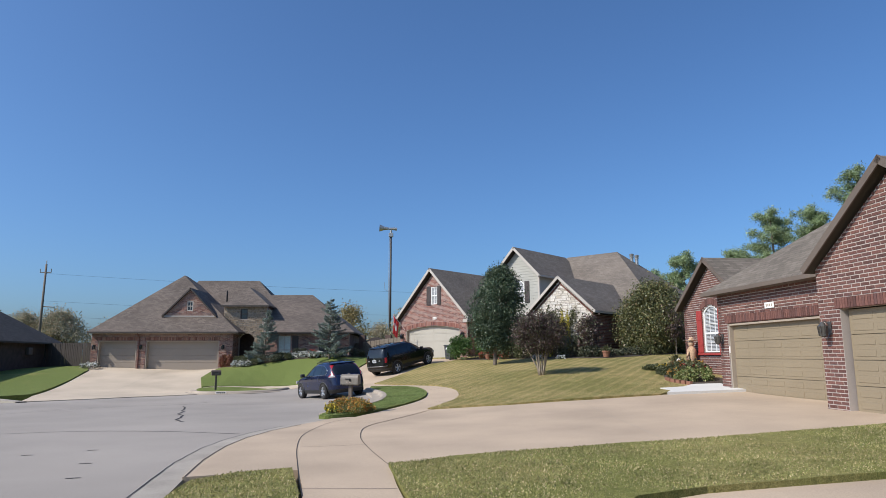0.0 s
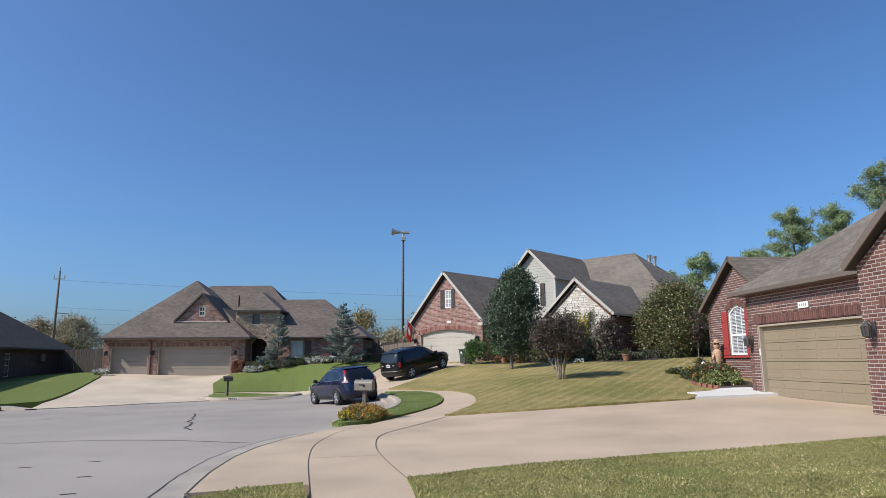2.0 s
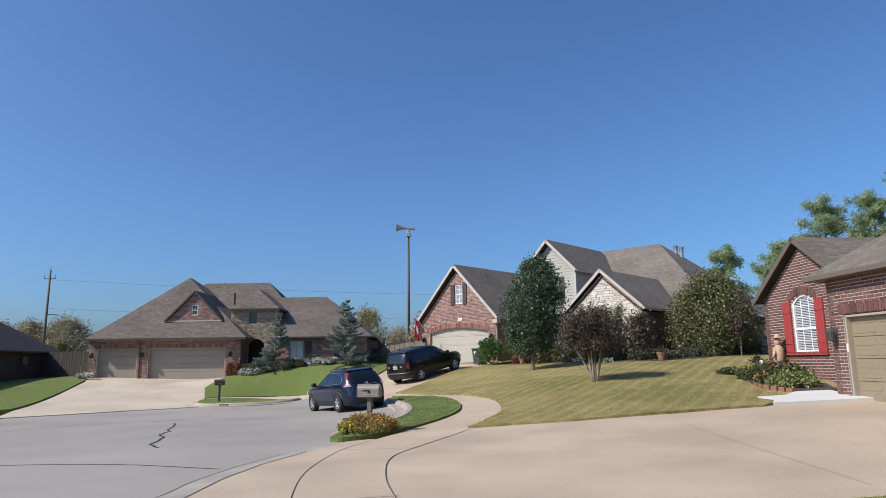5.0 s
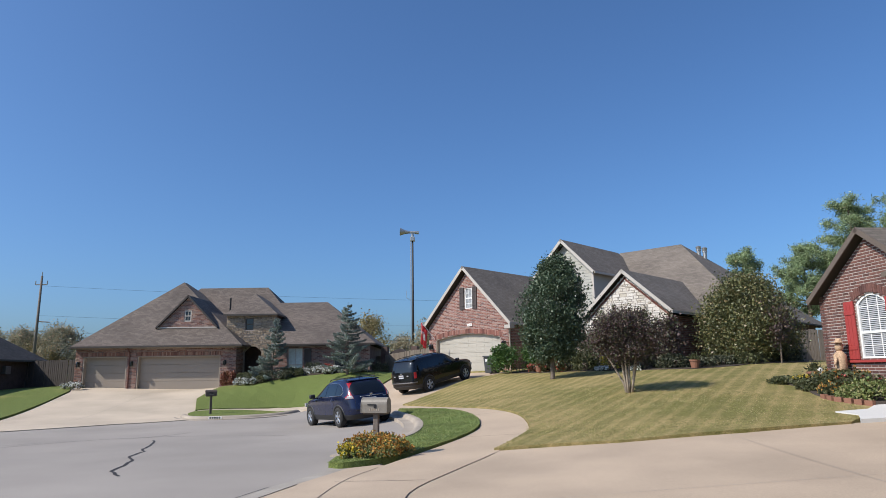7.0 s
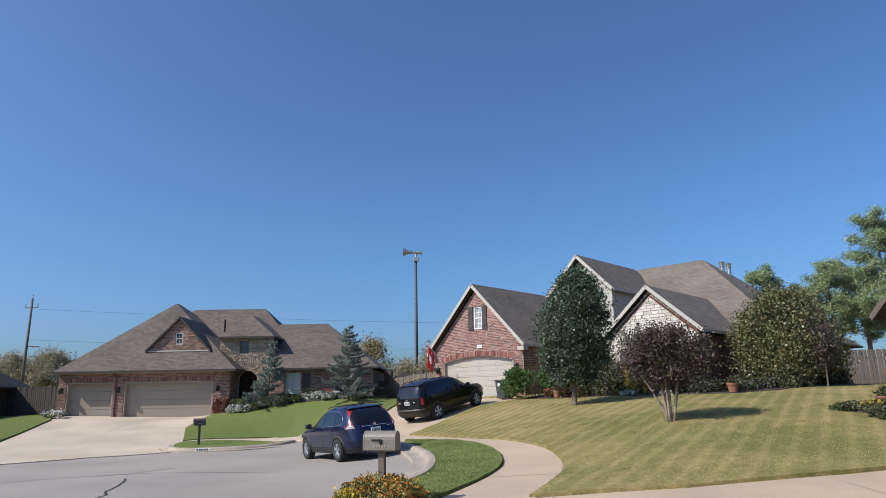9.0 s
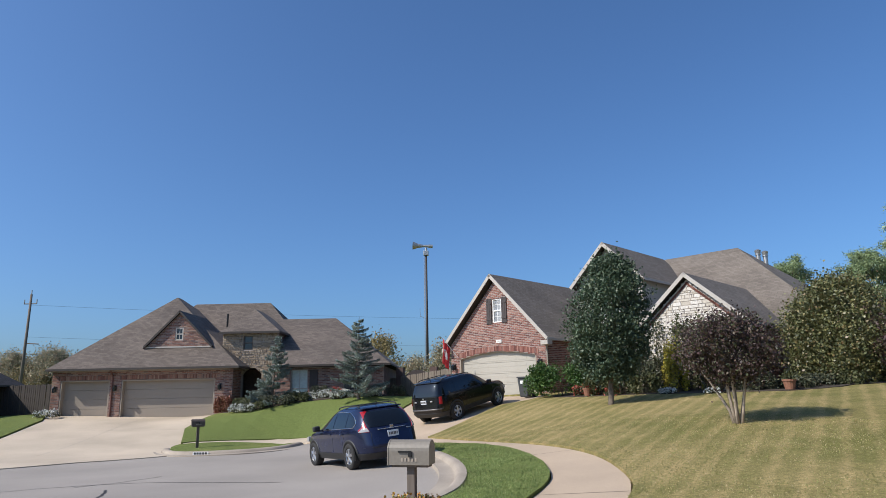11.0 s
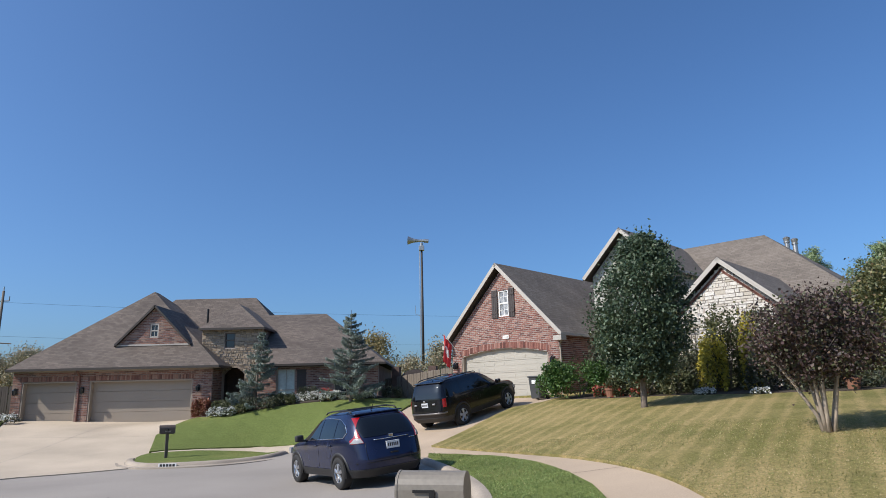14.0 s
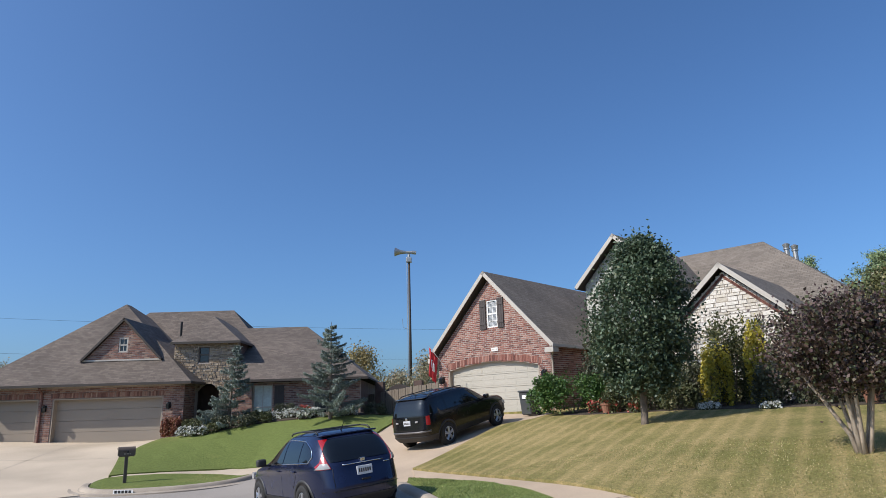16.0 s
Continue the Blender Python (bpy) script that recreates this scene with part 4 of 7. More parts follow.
    roof(h, gable_roof(8.55, 2.52, -1.3, 5.0, 3.05, 4.93), MAT["shingle_c"])
    roof(h, gable_roof(-3.08, 2.43, 1.26, 9.0, 2.98, 4.75), MAT["shingle_c"])
    roof(h, hip(-5.6, 2.0, 6.0, 14.4, E0, (-2, 10.2), (-1.5, 10.2), 5.6), MAT["shingle_c"])
    rakes(h, 8.55, 2.52, -1.3, 3.05, 4.93, MAT["trim_brown"], 0.15)
    rakes(h, -3.08, 2.43, 1.26, 2.98, 4.75, MAT["trim_brown"], 0.15)
    eaves(h, [((-0.42, -0.34, E0), (6.1, -0.34, E0)), ((-0.42, 8, E0), (-0.42, -0.34, E0))], MAT["trim_brown"])
    part("soffit", boxed(-0.36, 6.1, -0.31, 0.02, E0 - 0.125, E0 - 0.10), MAT["trim_brown"], h)
    return h


def house_b():
    h = thing("house", "rosy brick house with steep gables, cream stone and siding", "house", pose(-0.77, 42.15, 1.42, 0, 0, -42.3))
    brick, mortar = MAT["brick_b"], MAT["mortar"]
    out = [(-3.05, -0.5), (3.05, -0.5), (3.05, 2.62), (0, 5.6), (-3.05, 2.62)]
    wx0, wx1, wz0, wz1 = -0.12, 0.46, 3.55, 4.75
    w1, _ = brick_wall(h, out, [arch_loop(-2.46, 2.46, -0.5, 1.85, 0.28), rect(wx0, wx1, wz0, wz1)], at_wall(0), brick, mortar, 21, label="rosy brick gable wall")
    soldier(w1, -2.62, 2.62, 1.87, 2.12, at_wall(0), brick, rise=0.28)
    garage_door(h, -2.44, 2.44, 0.0, 1.85, 0.2, MAT["door_b"], MAT["trim_tan"], 8, 0.28, label="cream panelled garage door under a brick arch")
    sash_window(h, wx0, wx1, wz0, wz1, 0.02, 0.0, 2, (2, 2), label="small white gable window")
    shutter(h, wx0 - 0.36, wx0 - 0.03, wz0 - 0.05, wz1 + 0.04, -0.01, MAT["shutter"])
    shutter(h, wx1 + 0.03, wx1 + 0.36, wz0 - 0.05, wz1 + 0.04, -0.01, MAT["shutter"])
    number_plate(h, 0.25, -0.005, 2.62, 0.34, 0.15)
    wall_lantern(h, -2.76, -0.01, 1.5)
    wall_lantern(h, 2.76, -0.01, 1.5)
    turn = Matrix.Translation((3.05, 0, 0)) @ Matrix.Rotation(radians(90), 4, "Z")
    brick_wall(h, rect(0, 6.0, -0.5, 2.62), [], turn, brick, mortar, 22, thick=0.2)
    part("wall", boxed(-3.05, -2.85, 0.22, 8.0, -0.5, 2.62), mortar, h)
    bm = bmesh.new()
    tube(bm, [(3.32, -0.1, 2.5), (3.22, -0.06, 2.32), (3.12, -0.04, 2.15), (3.12, -0.04, 0.0)], 0.04, 8)
    part("downspout", bm, MAT["trim_tan"], h)
    E0 = 2.58
    roof(h, gable_roof(0, 3.38, -0.28, 9.0, E0, 6.0), MAT["shingle_b"])
    rakes(h, 0, 3.38, -0.28, E0, 6.0, MAT["trim_pale"], 0.16)
    eaves(h, [((3.4, -0.38, E0), (3.4, 6, E0))], MAT["trim_pale"])
    for s in (-1, 1):
        part("eave_return", boxed(s * 3.2 - 0.2, s * 3.2 + 0.2, -0.36, 0.02, E0 - 0.32, E0 - 0.12, 0.01), MAT["trim_pale"], h)
    for ob in h.children:
        ob.location += Vector((-0.70, 0.82, 0.12))
    # upper gable with lap siding
    y2, c2 = 4.35, 3.81
    up = [(c2 - 1.75, 2.0), (c2 + 1.75, 2.0), (c2 + 1.75, 5.5), (c2, 7.24), (c2 - 1.75, 5.5)]
    u0, u1, v0, v1 = c2 - 0.55, c2 + 0.55, 3.7, 5.0
    w2 = part("wall", panel(up, [arch_loop(u0, u1, v0, v1, 0.3)], 0.2, at_wall(y2)), MAT["siding"], h, "greige lap siding gable")
    z = 2.0
    while z < 7.0:
        half = 1.75 if z < 5.35 else max(0.05, 1.75 - (z - 5.35) * 1.0)
        spans = [(c2 - half, c2 + half)] if not (v0 - 0.15 < z < v1 + 0.25) else [(c2 - half, u0 - 0.02), (u1 + 0.02, c2 + half)]
        for a, b in spans:
            bm = bmesh.new()
            vs = [bm.verts.new(p) for p in ((a, y2 - 0.002, z), (b, y2 - 0.002, z), (b, y2 - 0.022, z), (a, y2 - 0.022, z), (a, y2 - 0.003, z + 0.18), (b, y2 - 0.003, z + 0.18))]
            for f in ((0, 1, 2, 3), (3, 2, 5, 4), (0, 3, 4), (1, 5, 2)):
                bm.faces.new([vs[i] for i in f])
            part("siding_board", bm, MAT["siding"], w2)
        z += 0.18
    sash_window(h, u0, u1, v0, v1, y2 + 0.01, 0.3, 3, (2, 2), label="white arched upper window")
    for a in (u0 - 0.42, u1 + 0.06):
        shutter(h, a, a + 0.36, v0, v1 + 0.15, y2 - 0.02, MAT["shutter"])
    part("wall", boxed(c2 + 1.55, c2 + 1.75, y2 + 0.2, 11, 2.0, 5.5), MAT["siding"], h)
    part("wall", boxed(c2 - 1.75, c2 - 1.55, y2 + 0.2, 11, 2.0, 5.5), MAT["siding"], h)
    part("corner_board", boxed(c2 + 1.65, c2 + 1.78, y2 - 0.04, y2 + 0.1, 2.4, 5.5), MAT["trim_pale"], h)
    roof(h, gable_roof(c2, 2.05, y2 - 0.4, 10.5, 5.43, 7.48), MAT["shingle_b"])
    rakes(h, c2, 2.05, y2 - 0.4, 5.43, 7.48, MAT["trim_pale"], 0.16)
    eaves(h, [((c2 + 2.07, y2 - 0.4, 5.43), (c2 + 2.07, 9, 5.43))], MAT["trim_pale"])
    # low gable of cream stone
    c3, y3 = 9.15, 1.1
    st = [(c3 - 2.0, -0.8), (c3 + 2.0, -0.8), (c3 + 2.0, 2.78), (c3, 4.54), (c3 - 2.0, 2.78)]
    brick_wall(h, st, [], at_wall(y3), MAT["stone_white"], MAT["mortar"], 23, label="cream limestone gable", row=0.125, length=0.24, jitter=0.42, rough_face=0.025, name="stone", near=lambda b: b[2] > 0.6)
    for s in (-1, 1):
        bm = bmesh.new()
        n = 36
        for k in range(n):
            t = (k + 0.5) / n
            x, zz = c3 + s * 2.0 * (1 - t), 2.62 + 1.76 * t
            box(bm, -0.035, 0.035, -0.05, 0.0, -0.1, 0.1, m=Matrix.Translation((x, y3, zz)) @ Matrix.Rotation(radians(s * -41.5), 4, "Y"))
        tagged(part("soldier_course", bm, brick, h, "brick edging under the rake"), kind="stuff")
    turn = Matrix.Translation((c3 + 2.0, y3, 0)) @ Matrix.Rotation(radians(90), 4, "Z")
    brick_wall(h, rect(0, 6.0, -0.8, 2.55), [], turn, brick, MAT["mortar_grey"], 24, thick=0.2)
    part("wall", boxed(c3 - 2.0, c3 - 1.8, y3 + 0.22, 7, -0.8, 2.55), mortar, h)
    roof(h, gable_roof(c3, 2.35, y3 - 0.24, 9.0, 2.70, 4.80), MAT["shingle_b"])
    rakes(h, c3, 2.35, y3 - 0.24, 2.70, 4.80, MAT["trim_pale"], 0.15)
    eaves(h, [((c3 + 2.37, y3 - 0.38, 2.70), (c3 + 2.37, 5, 2.70))], MAT["trim_pale"])
    # main block
    part("wall", boxed(-1.0, 13.2, 5.0, 5.2, -0.8, 2.5), mortar, h)
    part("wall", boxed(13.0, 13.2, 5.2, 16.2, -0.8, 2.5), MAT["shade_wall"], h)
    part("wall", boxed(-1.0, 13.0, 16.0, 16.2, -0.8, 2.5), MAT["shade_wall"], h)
    roof(h, hip(-1.6, 13.7, 4.6, 16.9, 2.5, (3.7, 11.0), (7.76, 11.0), 7.54), MAT["shingle_b"])
    for x, y, r, z1 in ((8.55, 11.6, 0.11, 7.4), (8.85, 11.75, 0.11, 7.3)):
        bm = bmesh.new()
        tube(bm, [(x, y, 5.4), (x, y, z1 - 0.3), (x, y, z1 - 0.3), (x, y, z1 - 0.25), (x, y, z1 - 0.25), (x, y, z1 - 0.06), (x, y, z1)], [r, r, r * 1.35, r * 1.35, r * 1.05, r * 1.5, r * 0.6], 12)
        part("flue", bm, MAT["steel"], h, "galvanised roof flue")
    bm = bmesh.new()
    tube(bm, [(11.4, 10.0, 3.0), (11.4, 10.0, 4.9)], 0.05, 8)
    part("vent_pipe", bm, MAT["steel"], h)
    return h


def house_a():
    h = thing("house", "brick and stone house with grey hip roof, taupe garage doors", "house", pose(-25.0, 46.1, 0.72, 0, 0, 2))
    brick, mortar = MAT["brick_a"], MAT["mortar_grey"]
    E0 = 2.68
    w1, _ = brick_wall(h, rect(0, 9.95, -0.4, 2.55), [rect(0.48, 3.2, -0.4, 2.06), rect(3.84, 8.98, -0.4, 2.06)], at_wall(0), brick, mortar, 31, label="mixed brick garage wall")
    soldier(w1, 0.36, 3.3, 2.07, 2.29, at_wall(0), brick)
    soldier(w1, 3.74, 9.1, 2.07, 2.29, at_wall(0), brick)
    garage_door(h, 0.50, 3.18, 0.0, 2.04, 0.3, MAT["door_a"], MAT["trim_tan"], 0, label="taupe single garage door, half in shade")
    garage_door(h, 3.86, 8.96, 0.0, 2.04, 0.3, MAT["door_a"], MAT["trim_tan"], 0, label="taupe double garage door, half in shade")
    for x in (0.24, 3.55, 9.3):
        wall_lantern(h, x, -0.01, 1.62)
    bm = bmesh.new()
    tube(bm, [(3.36, -0.4, 2.55), (3.36, -0.1, 2.3), (3.36, -0.05, 2.1), (3.36, -0.05, 0.0)], 0.045, 8)
    part("downspout", bm, surface("rust_brown_pipe", (0.14, 0.06, 0.045), 0.6), h)
    for o, m, w in ((rect(0, 1.4, -0.4, 2.55), Matrix.Translation((9.95, 0, 0)) @ Matrix.Rotation(radians(90), 4, "Z"), 32), (rect(0, 12, -0.4, 2.55), Matrix.Translation((0, 12, 0)) @ Matrix.Rotation(radians(-90), 4, "Z"), 33)):
        brick_wall(h, o, [], m, brick, mortar, w, thick=0.2)
    # stone entry tower with an arched porch
    tz = 4.68
    brick_wall(h, rect(8.8, 11.95, -0.4, tz), [arch_loop(9.95, 11.12, -0.4, 2.26, 0.38), rect(10.0, 10.55, 3.65, 4.45)], at_wall(1.4), MAT["stone_tan"], MAT["mortar"], 34, thick=0.4, label="tan field stone tower", row=0.09, length=0.13, jitter=0.5, rough_face=0.04, name="stone", near=lambda b: b[1] > 9.9)
    part("porch_wall", boxed(9.5, 11.4, 3.0, 3.2, -0.4, 2.8), MAT["shade_wall"], h)
    part("porch_floor", boxed(9.5, 11.4, 1.4, 3.0, -0.4, 0.02), MAT["kerb"], h)
    for a in (9.5, 11.2):
        part("porch_wall", boxed(a, a + 0.2, 1.8, 3.0, -0.4, 2.8), MAT["shade_wall"], h)
    sash_window(h, 10.0, 10.55, 3.65, 4.45, 1.44, 0, 1, (1, 1), MAT["trim_dark"], False, "small dark tower window")
    part("wall", boxed(11.75, 11.95, 1.8, 7.0, -0.4, tz), MAT["shade_wall"], h)
    part("wall", boxed(8.8, 9.0, 1.8, 7.0, 2.0, tz), mortar, h)
    roof(h, hip(8.70, 12.15, 1.05, 8.0, tz, (10.05, 3.3), (10.05, 5.0), 6.25), MAT["shingle_a"])
    eaves(h, [((8.68, 1.03, tz), (12.17, 1.03, tz)), ((12.17, 1.03, tz), (12.17, 6, tz))], MAT["trim_black"])
    # wing with the tall window
    brick_wall(h, rect(12.1, 18.2, -0.4, 2.55), [rect(13.05, 14.0, 0.35, 2.45), rect(15.95, 17.2, 0.5, 2.0)], at_wall(0.35), brick, mortar, 35, label="brick wing wall")
    sash_window(h, 13.05, 14.0, 0.35, 2.45, 0.42, 0, 2, (1, 1), MAT["trim_pale"], False, "tall window with pale curtains")
    part("curtain", boxed(13.1, 13.95, 0.4642, 0.4653, 1.2, 2.4), surface("pale_green_curtain", (0.58, 0.66, 0.63), 0.8, var=0.15, fine=8), h)
    sash_window(h, 15.95, 17.2, 0.5, 2.0, 0.42, 0, 2, (1, 1), MAT["trim_tan"], False)
    shutter(h, 14.1, 14.55, 0.4, 2.4, 0.34, MAT["shutter"])
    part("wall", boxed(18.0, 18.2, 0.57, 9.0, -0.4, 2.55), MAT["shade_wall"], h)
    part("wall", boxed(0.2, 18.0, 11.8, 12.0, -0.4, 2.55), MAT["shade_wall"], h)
    S = MAT["shingle_a"]
    roof(h, hip(-0.1, 10.4, -0.5, 12.3, E0, (4.14, 5.8), (4.14, 6.4), 7.46), S)
    roof(h, hip(0.5, 14.2, 3.0, 12.3, E0, (4.7, 7.65), (9.75, 7.65), 7.24), S)
    l, r = (10.2, 5.6, 5.86), (14.6, 5.6, 5.86)
    roof(h, [((12.12, -0.15, E0), (18.6, -0.15, E0), r, l), ((18.6, -0.15, E0), (18.6, 9.6, E0), r), ((18.6, 9.6, E0), (9.6, 9.6, E0), l, r)], S)
    eaves(h, [((-0.12, -0.52, E0), (10.42, -0.52, E0)), ((10.42, -0.52, E0), (10.42, 1.4, E0)), ((12.2, -0.17, E0), (18.62, -0.17, E0)), ((-0.12, 12, E0), (-0.12, -0.52, E0))], MAT["trim_black"])
    part("soffit", boxed(-0.05, 10.35, -0.46, 0.02, E0 - 0.125, E0 - 0.10), MAT["trim_tan"], h)
    # brick dormer gable on the garage roof
    c, half, y, z0, z1 = 6.42, 1.83, 1.0, 3.9, 5.80
    brick_wall(h, [(c - half, z0), (c + half, z0), (c, z1)], [rect(c - 0.22, c + 0.22, z0 + 0.35, z0 + 1.05)], at_wall(y), brick, mortar, 36, label="brick dormer gable")
    sash_window(h, c - 0.22, c + 0.22, z0 + 0.35, z0 + 1.05, y + 0.01, 0, 2, (1, 1), MAT["trim_pale"], False)
    part("band", boxed(c - half - 0.1, c + half + 0.1, y - 0.05, y + 0.02, z0 - 0.08, z0, 0.005), MAT["trim_pale"], h)
    roof(h, gable_roof(c, half + 0.14, y - 0.14, 5.0, z0 - 0.02, z1 + 0.13), S)
    rakes(h, c, half + 0.14, y - 0.14, z0 - 0.02, z1 + 0.13, MAT["trim_black"], 0.10)
    bm = bmesh.new()
    tube(bm, [(8.6, 2.6, 4.0), (8.6, 2.6, 5.9)], 0.06, 8)
    part("vent_pipe", bm, MAT["black"], h)
    return h


def house_d():
    h = thing("house", "brick house in shade with a low hip roof, its shade put into the colours", "house", pose(-27.84, 33.0, 0.1, 0, 0, 98.5))
    # walls and roof hold their shade as dark base colour
    part("wall", panel(rect(0, 18, -0.6, 2.55), [rect(9.2, 9.9, 0.7, 2.2)], 0.2, at_wall(0)), MAT["deep_shade_wall"], h)
    sash_window(h, 9.2, 9.9, 0.7, 2.2, 0.03, 0, 2, (2, 2), MAT["trim_tan"], False, label="dim window in the wall coloured for shade")
    part("wall", boxed(0, 18, 10.8, 11, -0.6, 2.55), MAT["deep_shade_wall"], h)
    part("wall", boxed(0, 0.2, 0.2, 10.8, -0.6, 2.55), MAT["deep_shade_wall"], h)
    part("wall", boxed(17.8, 18, 0.2, 10.8, -0.6, 2.55), MAT["deep_shade_wall"], h)
    roof(h, hip(-0.5, 18.5, -0.5, 11.5, 2.6, (6.0, 5.5), (12.5, 5.5), 6.8), MAT["shingle_d"])
    eaves(h, [((18.5, -0.52, 2.6), (-0.52, -0.52, 2.6)), ((18.52, 11, 2.6), (18.52, -0.52, 2.6))], MAT["black"])
    part("utility_box", boxed(13.6, 14.2, -0.25, -0.01, 1.7, 2.2, 0.02), MAT["pewter"], h)
    return h


house_c()
house_b()
house_a()
house_d()


# ---- vehicles ----
def paint(name, base, rough=0.25, flake=0.3):
    m, nt, b = nodes_of(name)
    tc = nt.nodes.new("ShaderNodeTexCoord")
    n = add(nt, "ShaderNodeTexNoise", Scale=2.0, Detail=4.0)
    nt.links.new(tc.outputs["Object"], n.inputs["Vector"])
    r = ramp(nt, n.outputs[0], [(0.3, shade(base, 0.85)), (0.7, shade(base, 1.2))])
    nt.links.new(r.outputs[0], b.inputs["Base Color"])
    rr = ramp(nt, n.outputs[0], [(0.3, (rough * 0.8,) * 3), (0.7, (rough * 1.5,) * 3)])
    nt.links.new(rr.outputs[0], b.inputs["Roughness"])
    b.inputs["Metallic"].default_value = flake
    b.inputs["Coat Weight"].default_value = 0.4
    b.inputs["Specular IOR Level"].default_value = 0.35
    b.inputs["Coat Roughness"].default_value = 0.06
    return m


MAT["blue_paint"] = paint("dark_blue_metallic_paint", (0.013, 0.019, 0.052), 0.2, 0.35)
MAT["black_paint"] = paint("black_car_paint", (0.004, 0.004, 0.006), 0.2, 0.0)
MAT["car_glass"] = glass_material("tinted_car_glass", (0.006, 0.007, 0.008))
MAT["tyre"] = surface("tyre_rubber", (0.022, 0.021, 0.020), 0.85, var=0.25, fine=40, bump=0.3)
MAT["rim"] = surface("silver_alloy", (0.55, 0.55, 0.56), 0.3, 0.9, var=0.08)
MAT["chrome"] = surface("chrome_trim", (0.65, 0.65, 0.66), 0.15, 1.0, var=0.03)
MAT["plastic"] = surface("black_plastic_cladding", (0.025, 0.025, 0.026), 0.6, var=0.2)
MAT["tail"] = surface("red_tail_lens", (0.34, 0.009, 0.012), 0.15, var=0.1, coat=0.6)
MAT["lens"] = surface("clear_lens", (0.34, 0.33, 0.32), 0.15, var=0.05, coat=0.5)
MAT["plate"] = surface("pale_plate", (0.62, 0.64, 0.66), 0.5, var=0.1)


def wheel(parent, x, y, r, w, side):
    """A wheel whose outer face looks to side (+1 or -1 along x)."""
    bm = bmesh.new()
    prof = [(0.62, -0.5), (0.93, -0.5), (1.0, -0.36), (1.0, 0.36), (0.93, 0.5), (0.66, 0.5), (0.62, 0.42)]
    n = 28
    rings = []
    for k in range(n):
        a = 2 * math.pi * k / n
        rings.append([bm.verts.new((x + side * w * t, y + r * q * math.cos(a), r + r * q * math.sin(a))) for q, t in prof])
    for k in range(n):
        for i in range(len(prof) - 1):
            bm.faces.new((rings[k][i], rings[k][i + 1], rings[(k + 1) % n][i + 1], rings[(k + 1) % n][i]))
    bmesh.ops.recalc_face_normals(bm, faces=bm.faces)
    wh = part("wheel", bm, MAT["tyre"], parent, smooth=True)
    bm = bmesh.new()
    xo = x + side * w * 0.40
    tube(bm, [(x - side * w * 0.1, y, r), (x + side * w * 0.15, y, r)], r * 0.63, 24)
    part("brake", bm, MAT["black"], wh)
    bm = bmesh.new()
    for k in range(5):
        a = 2 * math.pi * k / 5 + 0.3
        for da in (-0.13, 0.13):
            p = Vector((xo, y, r))
            q = Vector((xo - side * 0.01, y + 0.60 * r * math.cos(a + da), r + 0.60 * r * math.sin(a + da)))
            tube(bm, [p, q], [r * 0.10, r * 0.07], 6)
    tube(bm, [(xo - side * 0.03, y, r), (xo + side * 0.02, y, r)], r * 0.16, 14)
    for k in range(24):
        a, b = 2 * math.pi * k / 24, 2 * math.pi * (k + 1) / 24
        vs = [bm.verts.new((xo + side * o, y + r * q * math.cos(t), r + r * q * math.sin(t))) for t in (a, b) for q, o in ((0.55, -0.03), (0.60, 0.012), (0.65, 0.0))]
        bm.faces.new((vs[0], vs[3], vs[4], vs[1]))
        bm.faces.new((vs[1], vs[4], vs[5], vs[2]))
    part("rim", bm, MAT["rim"], wh, "silver alloy rim")


